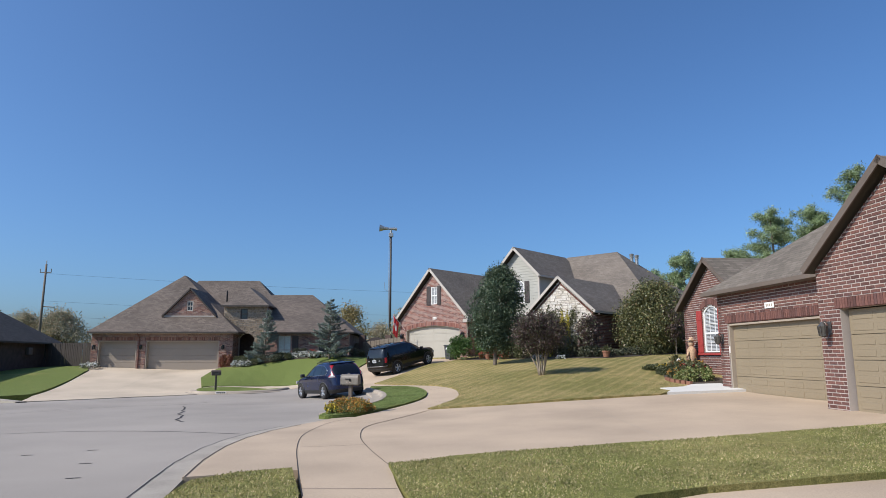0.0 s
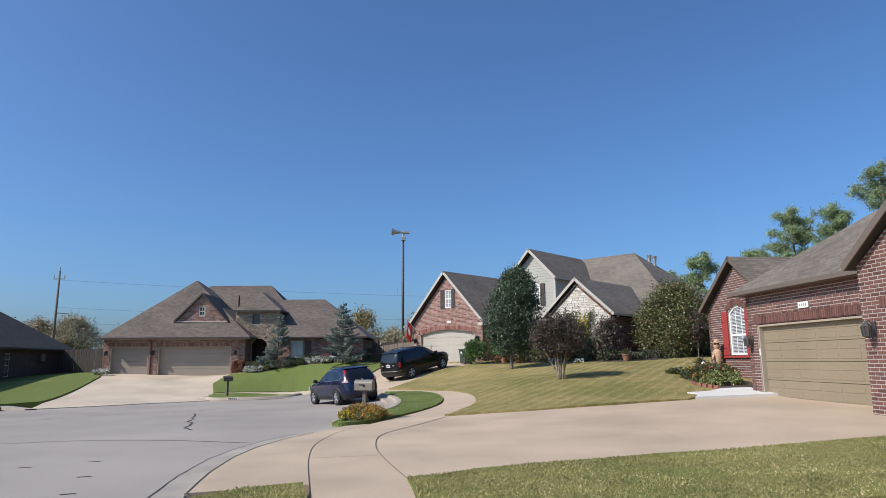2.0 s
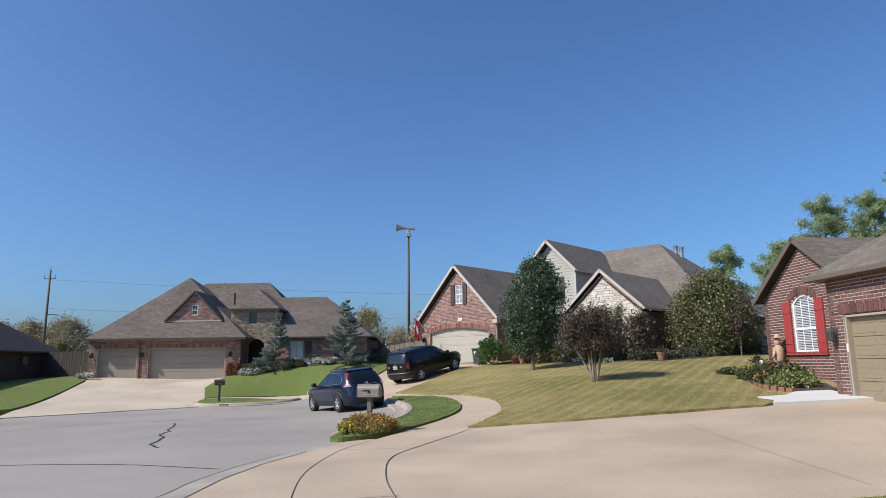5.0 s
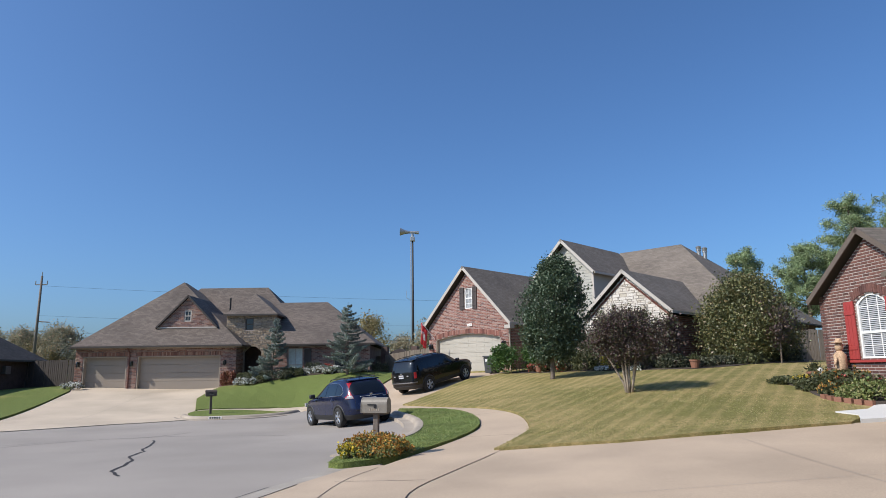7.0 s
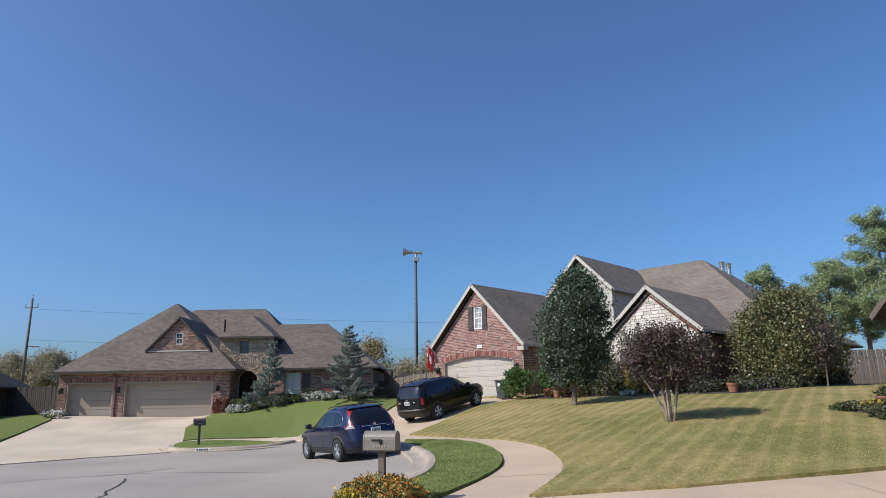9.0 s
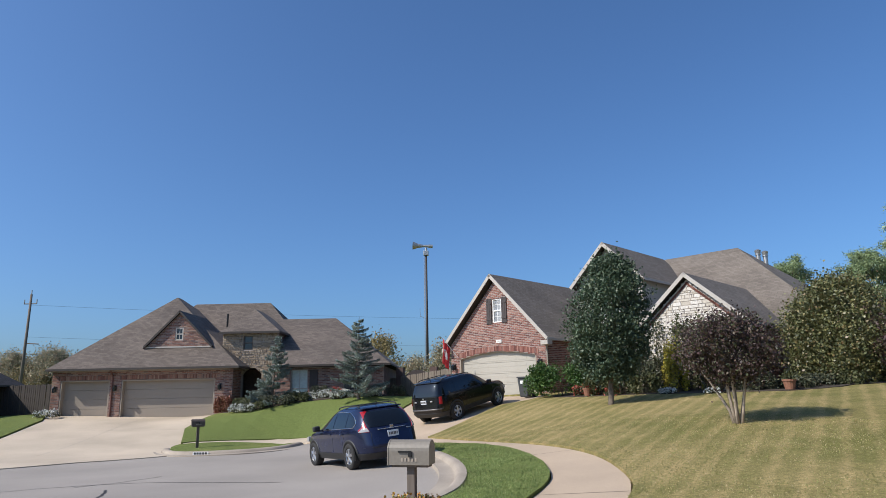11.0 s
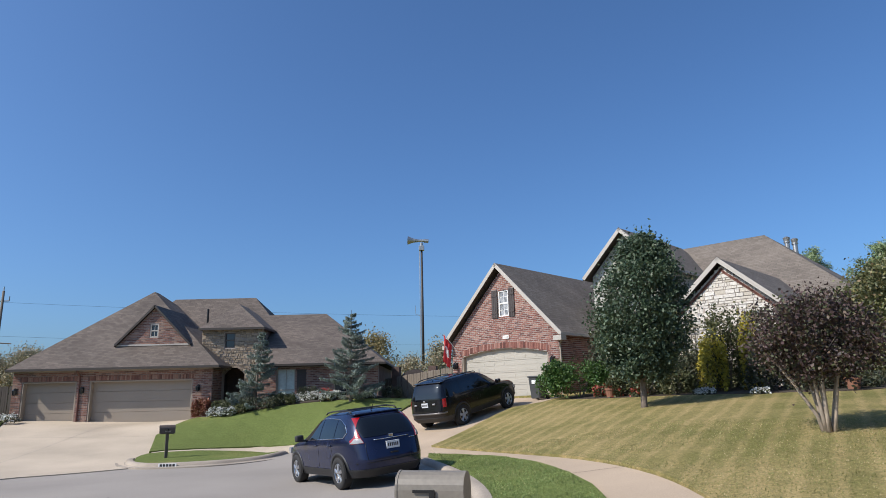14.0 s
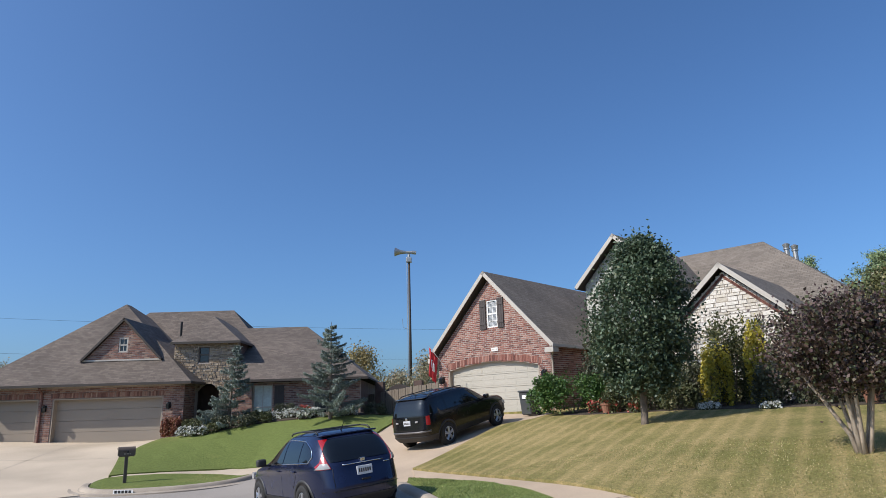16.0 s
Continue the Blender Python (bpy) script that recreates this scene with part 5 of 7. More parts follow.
class Hull:
    """A car body given by its outline at each height: rear y, front y and half width, squarish in plan."""

    def __init__(self, table, power=5.0):
        t = np.array(table, float)
        self.z0, self.z1, self.power = t[0, 0], t[-1, 0], power
        self.zs = np.linspace(self.z0, self.z1, 161)
        cols = [np.interp(self.zs, t[:, 0], t[:, k]) for k in (1, 2, 3)]
        ker = np.array((1, 2, 3, 4, 3, 2, 1)) / 16.0
        self.cols = [np.convolve(np.r_[[c[0]] * 3, c, [c[-1]] * 3], ker, "valid") for c in cols]

    def at(self, z):
        return [float(np.interp(z, self.zs, c)) for c in self.cols]

    def point(self, a, z, off=0.0):
        """The point at angle a round the outline (0: right side, -pi/2: rear), off outwards."""
        r, f, w = self.at(z)
        m, n = (r + f) / 2, (f - r) / 2
        e = 2 / self.power
        c, s = math.cos(a), math.sin(a)
        x, y = math.copysign(abs(c) ** e, c), math.copysign(abs(s) ** e, s)
        g = Vector((math.copysign(abs(x) ** (self.power - 1), x) / w, math.copysign(abs(y) ** (self.power - 1), y) / n, 0)).normalized()
        return Vector((w * x, m + n * y, z)) + g * off

    def turn(self, kind, v, z):
        """The angle, on the right rear quarter, of a point on the rear at x = v or on the side at y = v."""
        r, f, w = self.at(z)
        if kind == "x":
            return -math.acos(max(-1.0, min(1.0, math.copysign(abs(v / w) ** (self.power / 2), v))))
        q = (v - (r + f) / 2) / ((f - r) / 2)
        return math.asin(max(-1.0, min(1.0, math.copysign(abs(q) ** (self.power / 2), q))))

    def shell(self, name, parent, material, z0=None, z1=None, off=0.0, cap=True):
        bm = bmesh.new()
        z0, z1 = z0 or self.z0, z1 or self.z1
        rows = []
        for k in range(45):
            z = z0 + (z1 - z0) * k / 44
            ring = []
            for q in range(72):
                t = 2 * math.pi * q / 72
                ring.append(bm.verts.new(self.point(t + 0.16 * math.sin(4 * t), z, off)))
            rows.append(ring)
        for a, b in zip(rows, rows[1:]):
            for q in range(72):
                bm.faces.new((a[q], a[(q + 1) % 72], b[(q + 1) % 72], b[q]))
        if cap:
            bm.faces.new(rows[-1])
            bm.faces.new(rows[0][::-1])
        bmesh.ops.recalc_face_normals(bm, faces=bm.faces)
        ob = part(name, bm, material, parent, smooth=True)
        ob.data.set_sharp_from_angle(angle=radians(50))
        return ob

    def patch(self, name, parent, material, rows, off, side=1, label="", n=10, m=8):
        """A sheet lying on the body; rows of (z, (kind, v), (kind, v)) from below upwards."""
        bm = bmesh.new()
        zz = [r[0] for r in rows]
        grid = []
        for i in range(m + 1):
            z = zz[0] + (zz[-1] - zz[0]) * i / m
            ends = [self.turn(rows[0][k][0], float(np.interp(z, zz, [r[k][1] for r in rows])), z) for k in (1, 2)]
            line = []
            for j in range(n + 1):
                p = self.point(ends[0] + (ends[1] - ends[0]) * j / n, z, off)
                line.append(bm.verts.new((p.x * side, p.y, p.z)))
            grid.append(line)
        for a, b in zip(grid, grid[1:]):
            for j in range(n):
                bm.faces.new((a[j], a[j + 1], b[j + 1], b[j]))
        r = bmesh.ops.extrude_face_region(bm, geom=list(bm.faces))
        for v in r["geom"]:
            if isinstance(v, bmesh.types.BMVert):
                v.co += Vector((-0.012 * side if abs(v.co.x) > 0.5 else 0, 0.012 if v.co.y < -1.5 else 0, 0))
        bmesh.ops.recalc_face_normals(bm, faces=bm.faces)
        ob = part(name, bm, material, parent, label, smooth=True)
        ob.data.set_sharp_from_angle(angle=radians(40))
        return ob

    def trace(self, name, parent, material, pts, r, off=0.004, side=1):
        """A thin strip along points (kind, v, z) on the body."""
        bm = bmesh.new()
        line = [self.point(self.turn(k, v, z), z, off) for k, v, z in pts]
        tube(bm, [(p.x * side, p.y, p.z) for p in line], r, 6)
        return part(name, bm, material, parent, smooth=True)


def vehicle(label, m, hull, body, spec):
    """A five-door car: shell, glass, lamps, cladding, wheels, rails."""
    v = thing("car", label, "car", m)
    hull.shell("body", v, body)
    ry, fy, wr = spec["wheels"]
    w = hull.at(0.6)[2]
    hull.shell("cladding", v, MAT["plastic"], hull.z0, spec["clad_z"], 0.008, False)
    for s in (1, -1):
        for rows in spec["side_glass"]:
            hull.patch("side_window", v, MAT["car_glass"], rows, 0.006, s)
        hull.trace("window_trim", v, spec["trim"], spec["trim_line"], 0.011, 0.006, s)
        lamp = hull.patch("tail_lamp", v, MAT["tail"], spec["tail_lamp"], 0.016, s, "red tail lamp")
        if "clear_lamp" in spec:
            hull.patch("reversing_lens", lamp, MAT["lens"], spec["clear_lamp"], 0.022, s, "clear reversing lens", 6, 4)
        for q in spec["seams"]:
            hull.trace("door_seam", v, MAT["black"], q, 0.005, 0.0, s)
        for y in spec["handles"]:
            hull.trace("door_handle", v, body, [("y", y, spec["handle_z"]), ("y", y + 0.09, spec["handle_z"] + 0.004), ("y", y + 0.18, spec["handle_z"])], 0.017, 0.022, s)
        yf, zb = spec["mirror"]
        x = hull.at(zb)[2]
        bm = bmesh.new()
        box(bm, s * (x + 0.05) - 0.06, s * (x + 0.05) + 0.06, yf - 0.02, yf + 0.05, zb - 0.01, zb + 0.03, 0.01)
        box(bm, s * (x + 0.16) - 0.10, s * (x + 0.16) + 0.10, yf - 0.05, yf + 0.10, zb, zb + 0.16, 0.045)
        part("wing_mirror", bm, spec["mirror_mat"], v, smooth=True)
        zr = hull.z1
        wx = hull.at(zr - 0.05)[2] * 0.98
        r0, r1 = spec["rail"]
        bm = bmesh.new()
        tube(bm, [(s * wx, r0, zr - 0.05), (s * wx, r0 + 0.10, zr + 0.0), (s * wx, r0 + 0.4, zr + 0.022), (s * wx, r1 - 0.4, zr + 0.022), (s * wx, r1 - 0.08, zr + 0.0), (s * wx, r1, zr - 0.04)], 0.018, 6)
        part("roof_rail", bm, MAT["plastic"], v, smooth=True)
        for wy in (ry, fy):
            bm = bmesh.new()
            R = wr + 0.075
            k0 = 18
            prev = None
            for k in range(k0 + 1):
                a = -0.25 + (math.pi + 0.5) * k / k0
                cur = []
                for q, o in ((R - 0.05, -0.25), (R - 0.045, 0.016), (R + 0.02, 0.016), (R + 0.03, -0.02)):
                    y, z = wy + q * math.cos(a), max(0.2, wr + q * math.sin(a))
                    edge = hull.point(hull.turn("y", y, max(z, hull.z0)), max(z, hull.z0)).x
                    cur.append(bm.verts.new((s * (edge + o), y, z)))
                if prev:
                    for i in range(3):
                        bm.faces.new((prev[i], prev[i + 1], cur[i + 1], cur[i]))
                prev = cur
            part("wheel_arch", bm, MAT["plastic"], v, smooth=True)
            bm = bmesh.new()
            ring = [bm.verts.new((s * (hull.point(hull.turn("y", wy, 0.6), 0.6).x + 0.010), wy + (R - 0.02) * math.cos(-0.25 + (math.pi + 0.5) * k / k0), wr + (R - 0.02) * math.sin(-0.25 + (math.pi + 0.5) * k / k0))) for k in range(k0 + 1)]
            bm.faces.new(ring)
            part("wheel_well", bm, MAT["black"], v)
            wheel(v, s * (w - 0.085), wy, wr, 0.22, s)
    hull.patch("rear_window", v, MAT["car_glass"], spec["rear_glass"], 0.010, 1, "dark tinted rear window", 18, 10)
    r, f, _ = hull.at(hull.z1 - 0.09)
    xs = hull.at(hull.z1 - 0.09)[2] * 0.93
    bm = bmesh.new()
    box(bm, -xs, xs, r - 0.055, r + 0.22, hull.z1 - 0.10, hull.z1 - 0.065, 0.016)
    part("spoiler", bm, body, v, smooth=True)
    pz = spec["plate_z"]
    yp = hull.point(-math.pi / 2, pz).y
    pl = part("number_plate", boxed(-0.155, 0.155, yp - 0.022, yp + 0.02, pz - 0.08, pz + 0.08, 0.004), MAT["plate"], v, "plate with plain dark bars")
    for k in range(6):
        part("bar_mark", boxed(-0.125 + k * 0.044, -0.098 + k * 0.044, yp - 0.026, yp - 0.021, pz - 0.035, pz + 0.035), MAT["trim_black"], pl)
    for name, x0, x1, z, mat, rad in spec["strips"]:
        hull.trace(name, v, mat, [("x", x0 + (x1 - x0) * k / 8, z) for k in range(9)], rad, 0.012)
    bz = spec["badge_z"]
    yb = hull.point(-math.pi / 2, bz).y
    part("badge", boxed(-0.05, 0.05, yb - 0.03, yb + 0.01, bz - 0.035, bz + 0.035, 0.01), MAT["chrome"], v)
    part("grille", boxed(-0.5, 0.5, hull.at(0.6)[1] - 0.06, hull.at(0.6)[1] + 0.015, 0.5, 0.72, 0.02), MAT["plastic"], v)
    for s in (1, -1):
        y = hull.point(math.pi / 2 - 0.55, 0.78).y
        part("headlamp", boxed(s * 0.68 - 0.15, s * 0.68 + 0.15, y - 0.12, y + 0.03, 0.70, 0.85, 0.03), MAT["lens"], v, "clear headlamp")
    bm = bmesh.new()
    tube(bm, [(0, spec["rail"][0] + 0.15, hull.z1 - 0.02), (0, spec["rail"][0] - 0.05, hull.z1 + 0.16)], [0.012, 0.004], 5)
    part("aerial", bm, MAT["black"], v)
    if spec["bars"]:
        for yy in spec["bars"]:
            part("cross_bar", boxed(-wx, wx, yy - 0.03, yy + 0.03, hull.z1 + 0.012, hull.z1 + 0.034, 0.01), MAT["plastic"], v)
    return v


def on_ground(x, y, rz, base=1.3, lift=0.0):
    """A pose that stands on the sloping ground, facing rz."""
    a = radians(rz)
    f, r = Vector((-math.sin(a), math.cos(a), 0)), Vector((math.cos(a), math.sin(a), 0))
    z = heights([(x + f.x * base * i + r.x * 0.8 * j, y + f.y * base * i + r.y * 0.8 * j) for i, j in ((1, 1), (1, -1), (-1, 1), (-1, -1))])
    f.z, r.z = (z[0] + z[1] - z[2] - z[3]) / (4 * base), (z[0] - z[1] + z[2] - z[3]) / 3.2
    f.normalize()
    u = r.cross(f).normalized()
    r = f.cross(u)
    return Matrix(((r.x, f.x, u.x, x), (r.y, f.y, u.y, y), (r.z, f.z, u.z, sum(z) / 4 + lift), (0, 0, 0, 1)))


Y = lambda v: ("y", v)
X = lambda v: ("x", v)
SMALL = Hull([(0.24, -2.08, 2.10, 0.84), (0.40, -2.24, 2.26, 0.895), (0.60, -2.27, 2.25, 0.91), (0.80, -2.22, 2.18, 0.912), (0.92, -2.19, 1.98, 0.905), (1.02, -2.16, 1.40, 0.885), (1.10, -2.10, 1.05, 0.86),
              (1.22, -2.02, 0.82, 0.815), (1.36, -1.90, 0.55, 0.76), (1.48, -1.77, 0.32, 0.70), (1.57, -1.62, 0.08, 0.63), (1.625, -1.42, -0.15, 0.53), (1.65, -1.05, -0.5, 0.36)])
CROSSOVER = dict(
    wheels=(-1.31, 1.31, 0.345), clad_z=0.42, trim=MAT["chrome"], mirror=(0.62, 1.03), mirror_mat=MAT["plastic"], rail=(-1.45, -0.05), bars=(-1.05, -0.35),
    side_glass=[[(1.10, Y(-1.52), Y(-1.10)), (1.20, Y(-1.62), Y(-1.10)), (1.34, Y(-1.50), Y(-1.10)), (1.47, Y(-1.18), Y(-1.10))],
                [(1.08, Y(-1.06), Y(-0.26)), (1.30, Y(-1.06), Y(-0.27)), (1.50, Y(-1.06), Y(-0.30))],
                [(1.06, Y(-0.21), Y(0.66)), (1.28, Y(-0.22), Y(0.36)), (1.50, Y(-0.25), Y(-0.05))]],
    trim_line=[("y", 0.68, 1.045), ("y", -0.24, 1.065), ("y", -1.10, 1.085), ("y", -1.54, 1.095), ("y", -1.64, 1.20), ("y", -1.52, 1.35), ("y", -1.18, 1.49), ("y", -0.6, 1.525), ("y", -0.2, 1.525), ("y", 0.05, 1.47)],
    tail_lamp=[(0.96, X(0.62), Y(-1.86)), (1.03, X(0.64), Y(-1.80)), (1.10, X(0.655), Y(-1.90)), (1.25, X(0.655), Y(-1.86)), (1.40, X(0.64), Y(-1.78)), (1.50, X(0.615), Y(-1.70))],
    clear_lamp=[(0.97, X(0.63), X(0.82)), (1.07, X(0.66), X(0.75))],
    rear_glass=[(1.075, X(-0.60), X(0.60)), (1.20, X(-0.64), X(0.64)), (1.35, X(-0.635), X(0.635)), (1.50, X(-0.60), X(0.60))],
    seams=[[("y", -0.24, 1.06), ("y", -0.22, 0.8), ("y", -0.20, 0.45)], [("y", -1.08, 1.08), ("y", -1.02, 0.85), ("y", -0.85, 0.62)], [("x", 0.60, 0.96), ("x", 0.61, 0.8), ("x", 0.60, 0.62)]],
    handles=(-0.98, -0.12), handle_z=0.93, plate_z=0.86, badge_z=1.055,
    strips=[("chrome_strip", -0.42, 0.42, 1.005, MAT["chrome"], 0.010), ("bumper_line", -0.78, 0.78, 0.55, MAT["black"], 0.007), ("badge_bar", 0.42, 0.56, 0.955, MAT["chrome"], 0.010), ("hatch_grip", -0.09, 0.09, 0.70, MAT["black"], 0.018)])
vehicle("dark blue crossover car with roof rails parked at the kerb", on_ground(-5.06, 29.45, 34.0) @ Matrix.Diagonal((0.95, 0.95, 0.925, 1)), SMALL, MAT["blue_paint"], CROSSOVER)
LARGE = Hull([(0.32, -2.36, 2.36, 0.88), (0.48, -2.50, 2.50, 0.955), (0.70, -2.52, 2.50, 0.98), (0.95, -2.48, 2.44, 0.985), (1.10, -2.46, 2.15, 0.97), (1.17, -2.45, 1.35, 0.95), (1.24, -2.43, 1.15, 0.93),
              (1.40, -2.38, 0.90, 0.885), (1.58, -2.29, 0.60, 0.83), (1.70, -2.20, 0.36, 0.77), (1.76, -2.10, 0.16, 0.71), (1.80, -1.9, -0.05, 0.60), (1.82, -1.5, -0.4, 0.42)], 6.0)
BIG = dict(
    wheels=(-1.5, 1.52, 0.39), clad_z=0.52, trim=MAT["plastic"], mirror=(0.80, 1.16), mirror_mat=MAT["black_paint"], rail=(-1.95, 0.0), bars=(-1.6, -0.5),
    side_glass=[[(1.22, Y(-2.24), Y(-1.38)), (1.66, Y(-2.12), Y(-1.38))], [(1.21, Y(-1.365), Y(-0.33)), (1.67, Y(-1.365), Y(-0.34))], [(1.20, Y(-0.315), Y(0.88)), (1.42, Y(-0.32), Y(0.58)), (1.67, Y(-0.325), Y(0.16))]],
    trim_line=[("y", 0.88, 1.185), ("y", -0.3, 1.19), ("y", -1.4, 1.20), ("y", -2.2, 1.205)],
    tail_lamp=[(0.86, X(0.78), Y(-2.27)), (1.00, X(0.77), Y(-2.25)), (1.16, X(0.77), Y(-2.24))],
    rear_glass=[(1.20, X(-0.74), X(0.74)), (1.45, X(-0.72), X(0.72)), (1.68, X(-0.66), X(0.66))],
    seams=[[("y", -0.31, 1.19), ("y", -0.30, 0.9), ("y", -0.28, 0.55)], [("y", -1.37, 1.20), ("y", -1.25, 0.95), ("y", -1.05, 0.7)]],
    handles=(-1.26, -0.2), handle_z=1.04, plate_z=0.98, badge_z=1.12,
    strips=[("bumper_step", -0.86, 0.86, 0.66, MAT["pewter"], 0.035), ("reversing_lens", 0.40, 0.50, 1.0, MAT["lens"], 0.035), ("reversing_lens", -0.50, -0.40, 1.0, MAT["lens"], 0.035)])
vehicle("large black sport utility vehicle parked on the driveway", on_ground(-2.33, 38.0, -38, 1.4, 0.0) @ Matrix.Scale(0.90, 4), LARGE, MAT["black_paint"], BIG)


# ---- trees and plants ----
def leaf_mesh(name, centres, size, material, parent, seed, flat=0.0, long=1.6, curl=0.3, label="", kind="stuff"):
    """Many small leaves, each a bent diamond, at the given centres."""
    rng = np.random.default_rng(seed)
    c = np.asarray(centres, float)
    n = len(c)
    d = rng.normal(size=(n, 3))
    d[:, 2] *= 1 - flat
    d /= np.linalg.norm(d, axis=1)[:, None]
    e = rng.normal(size=(n, 3))
    e -= d * (e * d).sum(1)[:, None]
    e /= np.linalg.norm(e, axis=1)[:, None]
    k = np.cross(d, e)
    s = size * rng.uniform(0.6, 1.3, n)[:, None]
    v = np.stack([c - d * s * long / 2, c + e * s / 2 + k * s * curl * 0.5, c + d * s * long / 2, c - e * s / 2 + k * s * curl * 0.5], 1).reshape(-1, 3)
    me = bpy.data.meshes.new(name)
    me.vertices.add(4 * n)
    me.vertices.foreach_set("co", v.ravel())
    me.loops.add(4 * n)
    me.loops.foreach_set("vertex_index", np.arange(4 * n))
    me.polygons.add(n)
    me.polygons.foreach_set("loop_start", np.arange(n) * 4)
    me.update(calc_edges=True)
    me.materials.append(material)
    ob = new(name, me)
    if parent:
        ob.parent = parent
    if label:
        ob["label"] = label
    return ob


def crown_points(rng, shape, clumps, per, spread, hollow=0.55):
    """Leaf places in clumps within a crown; shape(t) gives the half width at height t (0 to 1), in metres, and the height span."""
    (z0, z1), width = shape
    out = []
    for _ in range(clumps):
        t = rng.uniform(0.02, 0.98)
        w = width(t) * rng.uniform(0.82, 1.12)
        r = w * math.sqrt(rng.uniform(hollow ** 2, 1))
        a = rng.uniform(0, 2 * math.pi)
        c = np.array([r * math.cos(a), r * math.sin(a), z0 + (z1 - z0) * t])
        out.append(c + rng.normal(size=(per, 3)) * spread * rng.uniform(0.6, 1.3))
    return np.concatenate(out)


def limbs(bm, rng, base, top, count, z0, width, r0):
    """Limbs from the trunk out into the crown."""
    for _ in range(count):
        t = rng.uniform(0.1, 0.85)
        p = Vector(base).lerp(Vector(top), t)
        a = rng.uniform(0, 2 * math.pi)
        ln = width(min(0.95, t + 0.1)) * rng.uniform(0.6, 0.95)
        q = p + Vector((math.cos(a) * ln, math.sin(a) * ln, ln * rng.uniform(0.5, 1.1)))
        mid = p.lerp(q, 0.5) + Vector((0, 0, 0.08 * ln))
        r = r0 * (1 - t * 0.7)
        tube(bm, [p, mid, q], [r * 0.5, r * 0.3, r * 0.1], 6)


def broad_tree(name, label, x, y, height, crown_z, width, trunk_r, leaf, bark, clumps, per, leaf_size, seed, profile, spread=0.22, hollow=0.5, group="", lift=0.1, tilt=None):
    t = thing(name, label, "tree", Matrix.Translation((x, y, level(x, y) + lift)), group)
    rng = np.random.default_rng(seed)
    f = lambda q: width * profile(q)
    bm = bmesh.new()
    lean = rng.uniform(-0.05, 0.05, 2) if tilt is None else np.array((tilt, 0.0))
    top = (lean[0] * height, lean[1] * height, height * 0.9)
    tube(bm, [(0, 0, -0.15), (0.01, 0, 0.08), (lean[0], lean[1], height * 0.3), (lean[0] * 2, lean[1] * 2, height * 0.6), top], [trunk_r * 1.5, trunk_r * 1.1, trunk_r * 0.9, trunk_r * 0.55, trunk_r * 0.12], 10)
    limbs(bm, rng, (0, 0, crown_z), top, 22, crown_z, f, trunk_r)
    part("trunk", bm, bark, t, smooth=True)
    pts = crown_points(rng, ((crown_z, height), f), clumps, per, spread, hollow)
    if tilt:
        pts[:, 0] += tilt * pts[:, 2]
    tagged(leaf_mesh("crown", pts, leaf_size, leaf, t, seed), kind="stuff")
    return t


MAT["leaf_pear"] = leaf_material("dark_glossy_leaves", [(0.0, (0.038, 0.066, 0.036)), (0.6, (0.066, 0.105, 0.056)), (0.95, (0.12, 0.155, 0.09)), (1.0, (0.18, 0.19, 0.10))], 0.5, 0.2)
MAT["leaf_myrtle"] = leaf_material("purple_brown_leaves", [(0.0, (0.045, 0.034, 0.032)), (0.45, (0.095, 0.055, 0.052)), (0.7, (0.12, 0.085, 0.058)), (0.85, (0.07, 0.08, 0.04)), (1.0, (0.10, 0.11, 0.05))], 0.6, 0.2)
MAT["leaf_magnolia"] = leaf_material("green_and_yellow_leaves", [(0.0, (0.07, 0.082, 0.034)), (0.55, (0.14, 0.152, 0.06)), (0.85, (0.22, 0.205, 0.08)), (0.94, (0.21, 0.14, 0.07)), (1.0, (0.30, 0.26, 0.10))], 0.45, 0.2)
MAT["leaf_green"] = leaf_material("hedge_leaves", [(0.0, (0.035, 0.085, 0.018)), (0.6, (0.065, 0.14, 0.03)), (1.0, (0.13, 0.20, 0.05))], 0.5, 0.25)
MAT["leaf_olive"] = leaf_material("olive_shrub_leaves", [(0.0, (0.05, 0.06, 0.025)), (0.6, (0.09, 0.105, 0.04)), (1.0, (0.15, 0.14, 0.06))], 0.6, 0.2)
MAT["leaf_gold"] = leaf_material("yellow_leaves", [(0.0, (0.22, 0.22, 0.04)), (0.5, (0.46, 0.38, 0.05)), (1.0, (0.60, 0.50, 0.08))], 0.6, 0.3)
MAT["leaf_dark"] = leaf_material("shadowy_shrub_leaves", [(0.0, (0.04, 0.05, 0.028)), (0.6, (0.075, 0.085, 0.045)), (1.0, (0.12, 0.11, 0.065))], 0.6, 0.15)
MAT["needle_blue"] = leaf_material("blue_green_needles", [(0.0, (0.105, 0.14, 0.12)), (0.6, (0.19, 0.235, 0.20)), (1.0, (0.30, 0.34, 0.29))], 0.6, 0.15)
MAT["needle_pine"] = leaf_material("pine_needles", [(0.0, (0.15, 0.205, 0.10)), (0.6, (0.235, 0.31, 0.15)), (1.0, (0.33, 0.40, 0.20))], 0.6, 0.2)
MAT["leaf_autumn"] = leaf_material("autumn_leaves", [(0.0, (0.16, 0.15, 0.07)), (0.5, (0.29, 0.235, 0.10)), (1.0, (0.42, 0.31, 0.13))], 0.6, 0.25)
MAT["leaf_mixed"] = leaf_material("dull_far_leaves", [(0.0, (0.23, 0.24, 0.15)), (0.5, (0.34, 0.31, 0.20)), (0.85, (0.44, 0.36, 0.24)), (1.0, (0.47, 0.32, 0.22))], 0.7, 0.2)
